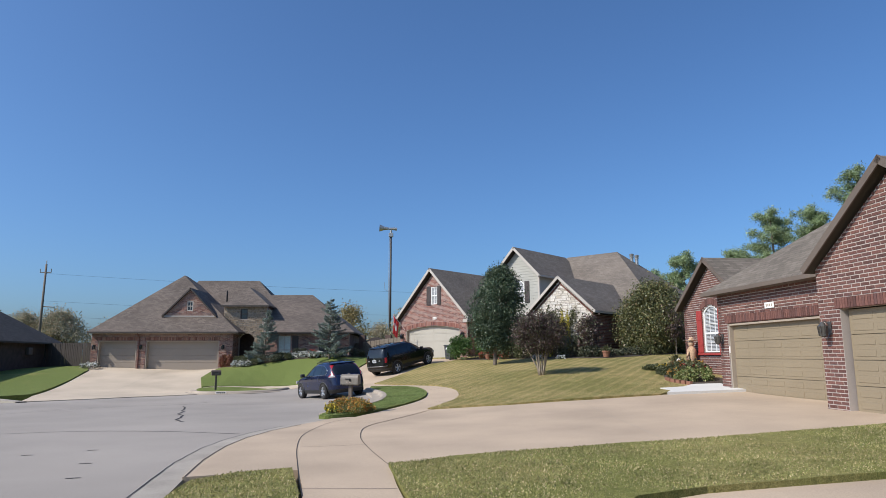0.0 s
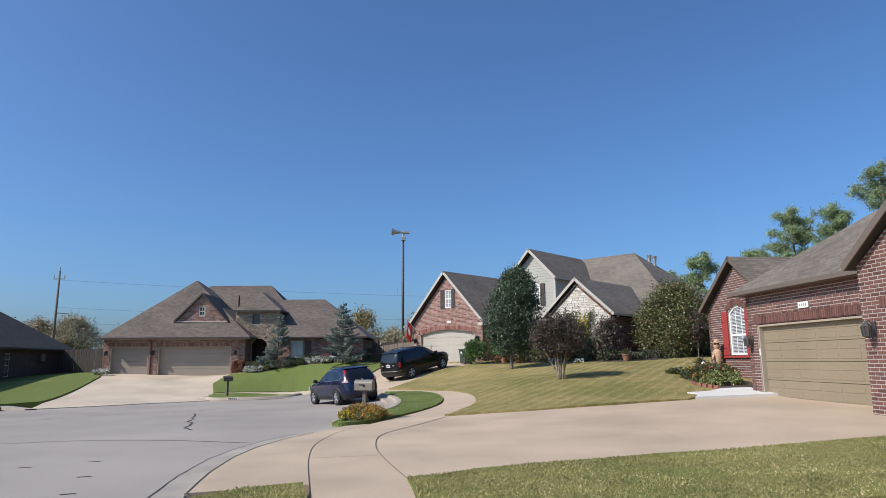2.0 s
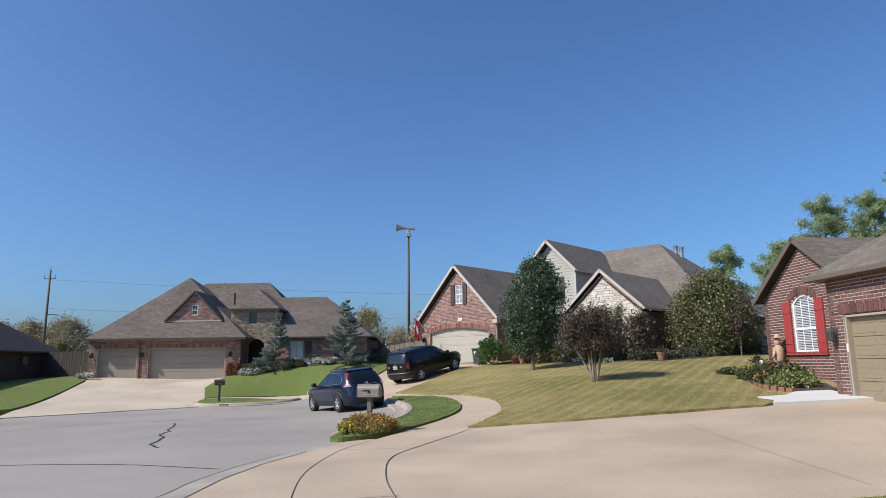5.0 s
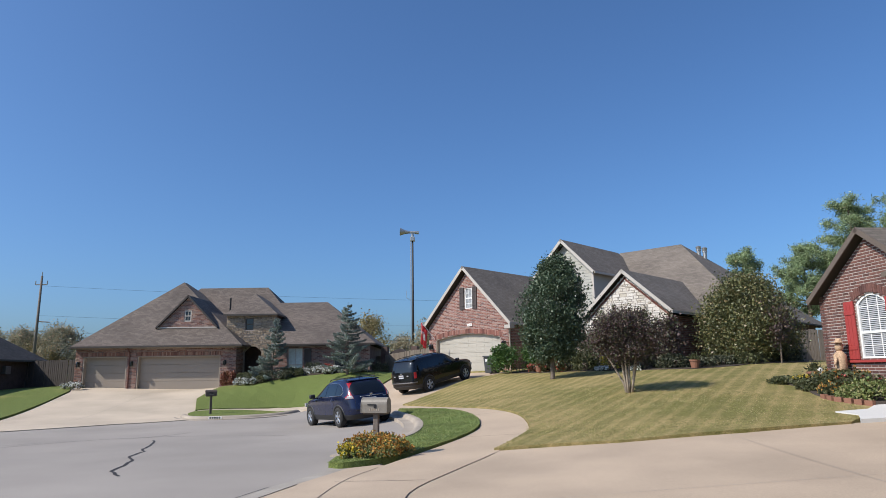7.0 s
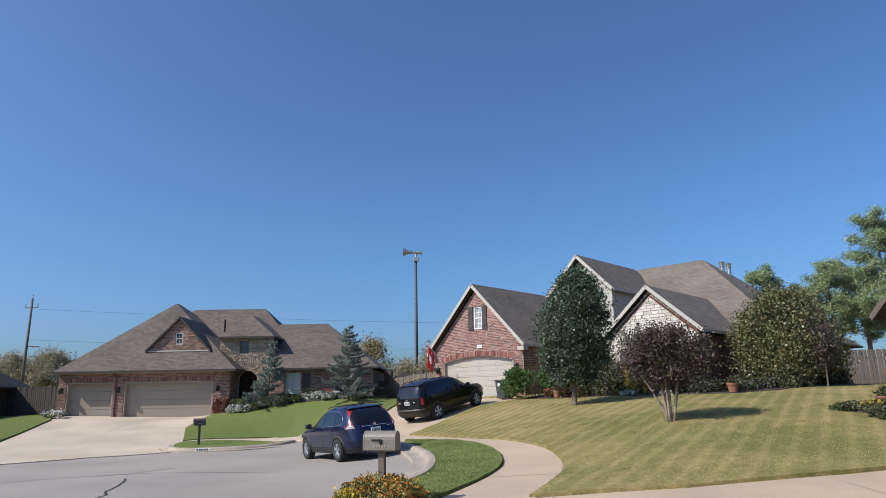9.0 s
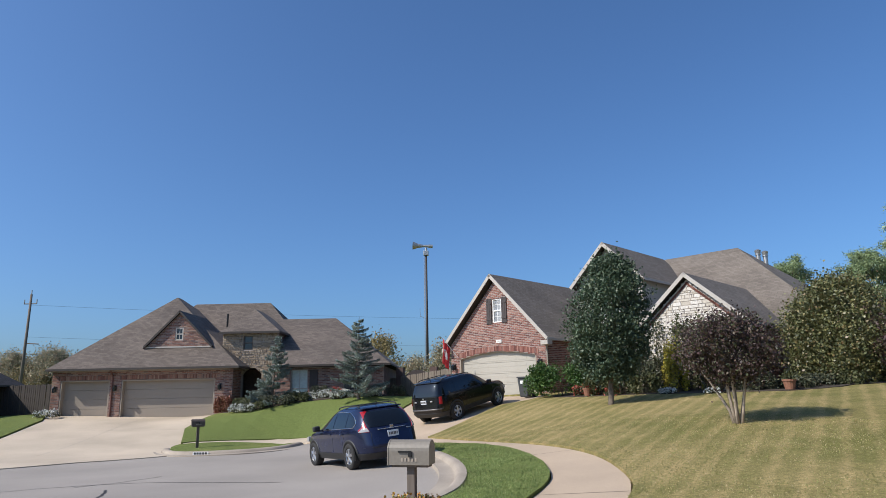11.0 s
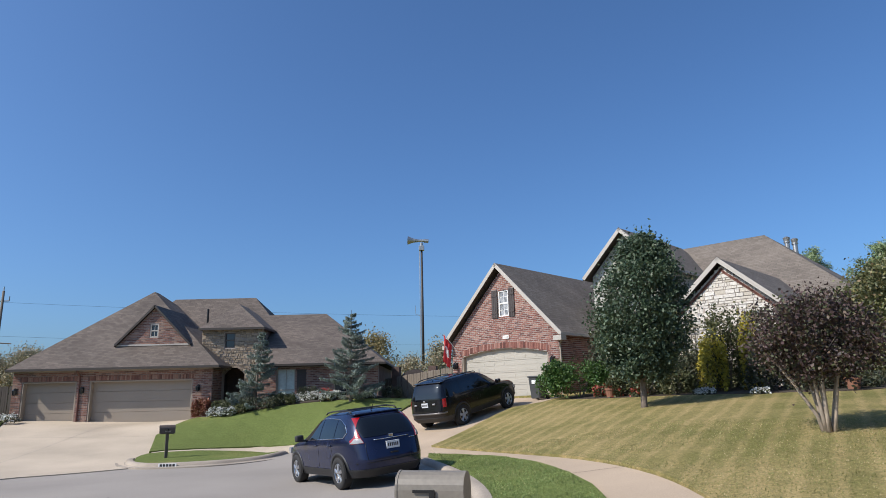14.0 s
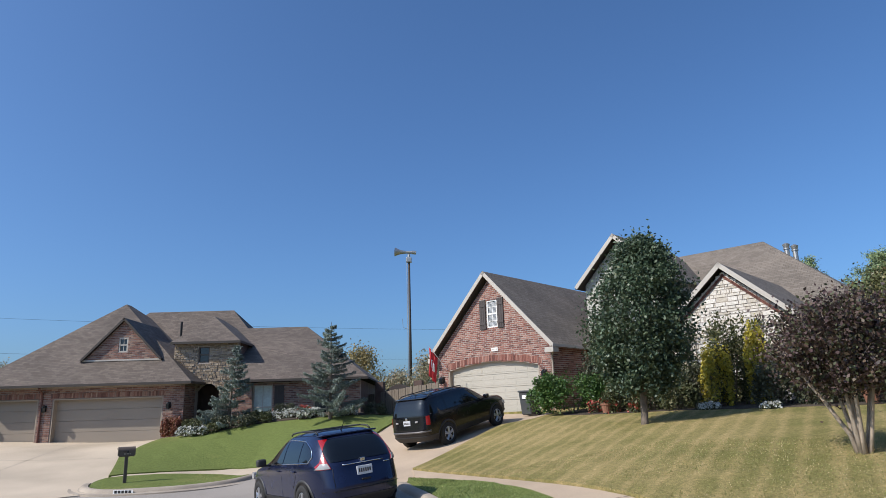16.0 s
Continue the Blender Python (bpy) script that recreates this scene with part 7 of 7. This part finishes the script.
mailbox(-2.72, 19.3, -13, 0.80, 0.52, MAT["mailbox"], MAT["wood_pole"], "taupe metal mailbox on a wooden post among flowers")
mailbox(-12.75, 36.75, 30, 0.82, 0.48, MAT["trim_dark"], MAT["trim_dark"], "dark brown mailbox on a post in the grass")


def wheelie_bin(x, y, rz):
    t = thing("wheelie_bin", "dark grey wheeled rubbish bin by the garage door", "bin", pose(x, y, level(x, y) + 0.03, 0, 0, rz) @ Matrix.Scale(0.85, 4))
    bm = bmesh.new()
    vs = box(bm, -0.32, 0.32, -0.36, 0.36, 0.05, 1.0)
    for v in bm.verts:
        if v.co.z < 0.5:
            v.co.x *= 0.78
            v.co.y *= 0.78
    bmesh.ops.bevel(bm, geom=list(bm.edges), offset=0.03, segments=2, affect="EDGES")
    part("body", bm, MAT["bin"], t)
    bm = boxed(-0.34, 0.34, -0.40, 0.40, 1.0, 1.08, 0.03)
    part("lid", bm, MAT["bin"], t)
    for s in (-1, 1):
        bm = bmesh.new()
        tube(bm, [(s * 0.26, 0.30, 0.11), (s * 0.32, 0.30, 0.11)], 0.11, 14)
        part("wheel", bm, MAT["tyre"], t)
    bm = bmesh.new()
    tube(bm, [(-0.26, 0.42, 0.98), (0.26, 0.42, 0.98)], 0.018, 8)
    part("handle", bm, MAT["bin"], t)
    part("sticker", boxed(-0.12, 0.12, -0.368, -0.355, 0.72, 0.88), MAT["white"], t, "white sticker")
    return t


wheelie_bin(0.45, 40.15, -42)


def flag(x, y):
    """A red and white flag hanging from a slanted staff on the garage wall."""
    t = thing("flag", "red flag with a white band on a wall staff", "flag", pose(x, y, 1.68, 0, 0, -42.3))
    bm = bmesh.new()
    tube(bm, [(0, 0, 1.75), (-0.35, -0.75, 2.75)], 0.014, 6)
    part("staff", bm, MAT["white"], t)
    for name, z0, z1, u0, u1, mat in (("cloth", 0.0, 1.0, 0.0, 1.0, "flag_red"), ("band", 0.30, 0.62, 0.35, 0.8, "white")):
        bm = bmesh.new()
        rows = []
        for i in range(9):
            u = u0 + (u1 - u0) * i / 8
            rows.append([bm.verts.new((-0.35 + 0.16 * u - 0.06 * q, -0.75 + 0.3 * u + 0.06 * math.sin(u * 14 + q * 3) + (-0.012 if name == "band" else 0), 2.7 - 0.44 * u - 1.15 * q)) for q in (z0 + (z1 - z0) * j / 6 for j in range(7))])
        for a, b in zip(rows, rows[1:]):
            for j in range(6):
                bm.faces.new((a[j], a[j + 1], b[j + 1], b[j]))
        ob = part(name, bm, MAT[mat], t, smooth=True)
        ob.modifiers.new("thickness", "SOLIDIFY").thickness = 0.006
    return t


flag(-2.6, 44.0)


def siren_pole(x, y):
    t = thing("siren_pole", "tall dark pole with a horn siren on top", "pole", Matrix.Translation((x, y, level(x, y) - 0.3)))
    top = 16.1
    bm = bmesh.new()
    tube(bm, [(0, 0, 0), (0, 0, top)], [0.17, 0.11], 12)
    part("pole", bm, MAT["trim_black"], t, smooth=True)
    bm = bmesh.new()
    box(bm, -0.28, 0.28, -0.28, 0.28, top, top + 0.5, 0.05)
    tube(bm, [(0, 0, top + 0.5), (0, 0, top + 0.85)], 0.14, 10)
    part("rotator", bm, MAT["steel"], t)
    bm = bmesh.new()
    tube(bm, [(0.35, 0, top + 1.05), (-0.3, 0, top + 1.08), (-0.9, 0, top + 1.12), (-1.45, 0, top + 1.16)], [0.16, 0.14, 0.24, 0.46], 14, cap=False)
    tube(bm, [(0.3, 0, top + 1.05), (0.75, 0, top + 1.0)], 0.2, 10)
    part("horn", bm, MAT["steel"], t, "grey metal siren horn")
    bm = bmesh.new()
    tube(bm, [(-0.24, 0, 3), (-0.22, 0, top)], 0.035, 6)
    tube(bm, [(-0.2, 0, 9.2), (-0.7, 0, 9.4), (-0.75, 0, 10.3)], 0.025, 5)
    part("conduit", bm, MAT["steel"], t)
    return t


siren_pole(-6.6, 80.2)


def utility_pole(x, y, height):
    t = thing("utility_pole", "weathered wooden utility pole with insulators", "pole", Matrix.Translation((x, y, level(x, y) - 0.3)))
    bm = bmesh.new()
    tube(bm, [(0, 0, 0), (0.05, 0, height)], [0.16, 0.10], 10)
    part("pole", bm, MAT["wood_pole"], t, smooth=True)
    bm = bmesh.new()
    tube(bm, [(-0.55, 0, height - 0.9), (0.65, 0, height - 0.9)], 0.045, 6)
    part("crossarm", bm, MAT["wood_pole"], t)
    for xx, z in ((-0.55, height - 0.9), (0.65, height - 0.9), (0.05, height)):
        bm = bmesh.new()
        tube(bm, [(xx, 0, z), (xx, 0, z + 0.4)], 0.05, 8)
        part("insulator", bm, MAT["steel"], t)
    bm = bmesh.new()
    tube(bm, [(0.0, 0, height - 4.6), (1.3, 0, height - 4.7)], 0.05, 6)
    part("crossarm", bm, MAT["wood_pole"], t)
    return t


utility_pole(-43.45, 69.6, 11.3)


def wire(p, q, sag, name="overhead_wire"):
    p, q = Vector(p), Vector(q)
    bm = bmesh.new()
    pts = [p.lerp(q, i / 24) - Vector((0, 0, sag * 4 * (i / 24) * (1 - i / 24))) for i in range(25)]
    tube(bm, pts, 0.010, 4)
    return tagged(finish(name, bm, MAT["black"]), "thin dark overhead wire", "wire", "overhead wires")


for z, zz in ((10.6, 10.2), (7.6, 7.6), (6.0, 6.0), (5.0, 5.4)):
    wire((-43.3, 69.6, z), (60, 92.0, zz), 1.2)
wire((-6.6, 80.2, 6.3), (10, 60, 4.4), 0.6)


def fence(x0, y0, x1, y1, z0, z1, height, label, seed, mat="fence"):
    """A board fence: posts, rails and single pickets."""
    t = thing("fence", label, "fence", Matrix.Translation((x0, y0, 0)))
    d = Vector((x1 - x0, y1 - y0, 0))
    ln = d.length
    u = d.normalized()
    rng = random.Random(seed)
    a = math.degrees(math.atan2(u.y, u.x))
    n = int(ln / 0.145)
    bm = bmesh.new()
    box(bm, -0.068, 0.068, -0.011, 0.011, -0.25, height)
    bmesh.ops.bevel(bm, geom=[e for e in bm.edges if abs(e.verts[0].co.z - e.verts[1].co.z) > 0.1 or e.verts[0].co.z > 1], offset=0.006, segments=1, affect="EDGES")
    first = part("picket", bm, MAT[mat], t)
    for k in range(n):
        ob = first if k == 0 else new("picket", first.data)
        ob.parent = t
        p = u * (k + 0.5) * ln / n
        ob.location = (p.x, p.y, z0 + (z1 - z0) * k / n + rng.uniform(-0.02, 0.02))
        ob.rotation_euler = (rng.uniform(-0.01, 0.01), rng.uniform(-0.012, 0.012), radians(a))
    for hz in (0.35, height - 0.35):
        bm = bmesh.new()
        side = Vector((-u.y, u.x, 0)) * 0.035
        beam(bm, side + Vector((0, 0, z0 + hz)), side + d + Vector((0, 0, z1 + hz)), 0.04, 0.09)
        part("rail", bm, MAT[mat], t)
    m = max(2, int(ln / 2.4) + 1)
    for k in range(m):
        p = d * k / (m - 1) + Vector((-u.y, u.x, 0)) * 0.1
        zz = z0 + (z1 - z0) * k / (m - 1)
        part("post", boxed(p.x - 0.045, p.x + 0.045, p.y - 0.045, p.y + 0.045, zz - 0.3, zz + height - 0.05), MAT[mat], t)
    return t


fence(10.4, 39.2, 34, 40.5, 1.45, 1.5, 1.95, "weathered grey wooden board fence behind the lawn", 1)
fence(-30.2, 49.3, -24.9, 48.4, 0.75, 0.8, 1.9, "dark weathered board fence between two houses, shade put into its colour", 2, "fence_dark_shaded")
fence(-6.9, 50.5, -2.6, 47.6, 0.8, 1.3, 1.85, "weathered board fence between the gardens", 3)
fence(-6.3, 51.5, 12, 66, 0.9, 1.2, 1.9, "weathered board fence behind the gardens", 4)


def gate(x, y):
    t = thing("garden_gate", "dark arched wooden gate between brick piers", "gate", pose(x, y, level(x, y), 0, 0, -12))
    part("gate_frame", panel(arch_loop(-0.8, 0.8, 0, 1.35, 0.35), [], 0.05, at_wall(0)), MAT["shutter"], t)
    for s in (-1, 1):
        part("pier", boxed(s * 1.05 - 0.22, s * 1.05 + 0.22, -0.2, 0.2, -0.2, 1.85, 0.01), MAT["shade_wall"], t)
    return t


gate(-5.2, 50.0)

# paving details: joints, cracks, path and edging
ribbon("joint", curve(WALK_L[3:9]), 0.013, 0.06, MAT["tar"], "dark expansion joint in the paving", "joint")
ribbon("joint", curve(WALK_R[4:10]), 0.010, 0.06, MAT["tar"], "dark expansion joint in the paving", "joint")
for a, b in (((-1.62, 7.5), (-0.5, 7.35)), ((-0.75, 2.6), (0.42, 2.6)), ((-2.45, 20.6 - 9.2), (-1.3, 11.5)), ((-2.97, 16.5), (-1.6, 16.2)), ((-1.03, 21.4), (0.3, 21.0)), ((-0.72, 25.7), (0.2, 25.6))):
    ribbon("joint", [a, b], 0.014, 0.059, MAT["tar"], "thin groove across the pavement", "joint")
for a, b in (((-1.6, 14.2), (9.3, 15.0)), ((3.6, 10.95), (3.9, 18.8))):
    ribbon("joint", [a, b], 0.008, 0.053, MAT["kerb"], "thin groove across the driveway", "joint")
for a, b in (((-18.8, 41.0), (-19.6, 46.3)), ((-18.0, 35.0), (-18.8, 41.0)), ((-22.6, 41.2), (-15.2, 41.4))):
    ribbon("joint", [a, b], 0.02, 0.034, MAT["kerb"], "thin groove across the driveway", "joint")
ribbon("road_joint", rounded([(-4.5, 14.7), (-6.4, 15.55), (-8.7, 15.65), (-10.0, 15.1), (-14, 13.5), (-22, 10.5)], False), 0.035, 0.006, MAT["tar"], "tarred joint across the road", "joint", wobble=0.008)
ribbon("road_joint", rounded([(-6.3, 26.4), (-8.9, 27.2), (-10.6, 27.25), (-13.0, 25.9), (-14.7, 21.8), (-17, 17)], False), 0.035, 0.006, MAT["tar"], "tarred joint across the road", "joint", wobble=0.01)
ribbon("road_crack", [(-10.2, 25.95), (-9.5, 24.3), (-9.15, 23.1), (-8.75, 22.3), (-8.45, 21.0), (-7.95, 20.2), (-7.65, 19.1), (-7.5, 18.6), (-7.05, 18.0)], 0.06, 0.006, MAT["tar"], "jagged crack in the asphalt", "crack", wobble=0.035)
ribbon("road_crack", [(-11.3, 26.5), (-10.7, 27.4), (-10.2, 28.6)], 0.03, 0.006, MAT["tar"], "jagged crack in the asphalt", "crack", wobble=0.03)
ribbon("road_crack", [(-14.6, 23.4), (-14.2, 24.8), (-13.4, 25.6)], 0.03, 0.006, MAT["tar"], "jagged crack in the asphalt", "crack", wobble=0.03)
for i, (x, y) in enumerate(((-5.6, 10.3), (-6.4, 12.0), (-7.2, 11.4), (-5.0, 8.9), (-7.6, 10.6))):
    ribbon("road_crack", [(x, y), (x + 0.09, y + 0.05), (x + 0.17, y + 0.04)], 0.045, 0.006, MAT["tar"], "short dark scar in the asphalt", "crack", wobble=0.02)

sheet("garden_path", [(6.95, 20.0), (6.8, 20.55), (7.6, 20.75), (8.1, 21.3), (9.0, 21.3), (9.0, 19.5), (6.6, 19.35)], 0.125, MAT["slab"], "pale concrete slab leading to the door", "path", step=0.4)


def brick_edging():
    t = thing("brick_edging", "low edging of orange bricks round the flower bed", "edging", Matrix.Identity(4))
    bm = boxed(-0.10, 0.10, -0.05, 0.05, -0.08, 0.10, 0.008)
    first = part("brick", bm, MAT["terracotta"], t)
    line = dense([(8.05, 21.2), (7.72, 22.2), (7.75, 22.8)], 0.22, closed=False)
    for k, (a, b) in enumerate(zip(line, line[1:])):
        ob = first if k == 0 else new("brick", first.data)
        ob.parent = t
        ob.location = ((a[0] + b[0]) / 2, (a[1] + b[1]) / 2, level(*a) + 0.12)
        ob.rotation_euler = (0, 0, math.atan2(b[1] - a[1], b[0] - a[0]) + 0.03 * math.sin(k * 5))


brick_edging()
sheet("planting_bed", rounded([(8.05, 21.3), (7.72, 22.5), (7.95, 23.6), (8.3, 24.6), (8.2, 25.4), (8.3, 26.0), (9.7, 26.3), (9.6, 21.3)], times=1), 0.115, MAT["soil"], "dark soil of the flower bed", "soil", step=0.5, bumpy=0.03)
sheet("planting_bed", rounded([(1.0, 38.3), (2.4, 37.0), (4.2, 35.6), (5.5, 34.0), (7.5, 32.1), (9.5, 32.2), (11, 33.6), (14, 33.2), (14, 36), (10, 36), (6, 38), (2.6, 40)], times=1), 0.12, MAT["soil"], "dark soil of the front bed", "soil", step=0.6, bumpy=0.03)
sheet("planting_bed", rounded([(-15.4, 46.4), (-15.3, 45.2), (-13.2, 44.0), (-11.0, 44.9), (-8.8, 44.5), (-6.8, 44.5), (-5.2, 45.5), (-5.4, 46.8)], times=1), 0.12, MAT["soil"], "dark soil of the garden bed", "soil", step=0.6, bumpy=0.03)


def scarecrow(x, y):
    """A small straw garden figure on a stake, one plain mesh."""
    z = level(x, y) + 0.1
    bm = bmesh.new()
    tube(bm, [(0, 0, -0.1), (0, 0, 0.5)], 0.02, 6)
    tube(bm, [(0, 0, 0.12), (0, 0, 0.40), (0, 0, 0.62), (0, 0, 0.72)], [0.15, 0.12, 0.13, 0.05], 10)
    tube(bm, [(0, 0, 0.70), (0, 0, 0.76), (0, 0, 0.84), (0, 0, 0.90)], [0.04, 0.085, 0.085, 0.03], 10)
    tube(bm, [(0, 0, 0.885), (0, 0, 0.895), (0, 0, 0.90), (0, 0, 0.98)], [0.15, 0.15, 0.08, 0.05], 10)
    for s in (-1, 1):
        tube(bm, [(s * 0.08, 0, 0.64), (s * 0.20, -0.03, 0.42)], [0.04, 0.03], 6)
    ob = finish("garden_figure", bm, MAT["straw"], smooth=True)
    ob.matrix_world = pose(x, y, z, 0, 0, 20) @ Matrix.Scale(1.3, 4)
    return tagged(ob, "small straw scarecrow figure on a stake", "garden figure")


scarecrow(9.52, 24.9)


def white_ornament(x, y):
    """A small white stone ornament, one plain mesh."""
    bm = bmesh.new()
    tube(bm, [(0, 0, -0.05), (0, 0, 0.03), (0, 0, 0.12), (0, 0, 0.26), (0, 0, 0.31), (0, 0, 0.38), (0, 0, 0.43)], [0.13, 0.13, 0.11, 0.06, 0.075, 0.07, 0.02], 12)
    ob = finish("garden_ornament", bm, MAT["slab"], smooth=True)
    ob.matrix_world = pose(x, y, level(x, y) + 0.12)
    return tagged(ob, "small white stone ornament in the flower bed", "ornament")


white_ornament(9.14, 25.3)


def plant_pot(x, y, r, h):
    t = thing("plant_pot", "terracotta pot with a low plant", "plant pot", Matrix.Translation((x, y, level(x, y) + 0.12)))
    bm = bmesh.new()
    tube(bm, [(0, 0, 0), (0, 0, h * 0.8), (0, 0, h * 0.8), (0, 0, h), (0, 0, h * 0.93)], [r * 0.7, r * 0.95, r * 1.06, r * 1.08, r * 0.9], 14)
    part("pot", bm, MAT["terracotta"], t)
    rng = np.random.default_rng(3)
    leaf_mesh("foliage", rng.normal(size=(260, 3)) * (r * 0.5, r * 0.5, 0.08) + (0, 0, h + 0.08), 0.05, MAT["leaf_olive"], t, 3)


plant_pot(9.14, 25.6, 0.2, 0.3)
plant_pot(2.55, 37.0, 0.17, 0.3)
plant_pot(8.1, 32.3, 0.2, 0.32)


def kerb_number():
    t = thing("kerb_number", "white painted panel with dark bars on the kerb", "sign", pose(-11.7, 34.885, level(-11.7, 34.7) + 0.0, 0, 0, 0))
    part("panel", boxed(-0.28, 0.28, -0.3, -0.28, 0.02, 0.12), MAT["white"], t)
    for k in range(5):
        part("bar_mark", boxed(-0.24 + k * 0.10, -0.17 + k * 0.10, -0.306, -0.299, 0.035, 0.105), MAT["black"], t)


kerb_number()
ribbon("joint", [(x - 0.40, y) for x, y in KERB_R[2:-1]], 0.022, 0.025, MAT["tar"], "dark seam between gutter and asphalt", "joint", wobble=0.006)
ribbon("joint", [(x + 0.03, y) for x, y in KERB_R[4:-1]], 0.020, 0.053, MAT["tar"], "dark seam between gutter and paving", "joint", wobble=0.004)


def wall_vine():
    """A climber on the cream stone gable: woody stems and leaves spreading over the wall."""
    t = thing("climbing_vine", "green climbing vine spreading over the cream stone wall", "vine", pose(-0.49, 42.98, 1.5, 0, 0, -42.3))
    rng = np.random.default_rng(8)
    pts = []
    for k, (x0, x1, z1) in enumerate(((8.2, 7.95, 3.3), (8.5, 8.2, 3.0), (8.9, 10.6, 3.0), (9.0, 9.4, 2.3), (9.4, 10.4, 2.9), (9.9, 11.0, 2.5), (8.8, 8.9, 2.9), (10.3, 11.3, 2.2), (9.6, 9.9, 2.2))):
        bm = bmesh.new()
        line = [Vector((x0 + (x1 - x0) * q + 0.07 * math.sin(q * 9 + k), 0.24, -0.5 + (z1 + 0.5) * q)) for q in (i / 8 for i in range(9))]
        tube(bm, line, [0.022 - 0.0018 * i for i in range(9)], 5)
        part("stem", bm, MAT["bark"], t)
        for q in rng.uniform(0.2, 1.0, 34):
            c = np.array(line[min(8, int(q * 8))][:])
            pts.append(c + rng.normal(size=(14, 3)) * (0.16, 0.025, 0.15) - (0, 0.05, 0))
    tagged(leaf_mesh("foliage", np.concatenate(pts), 0.06, MAT["leaf_olive"], t, 8), kind="stuff")


wall_vine()
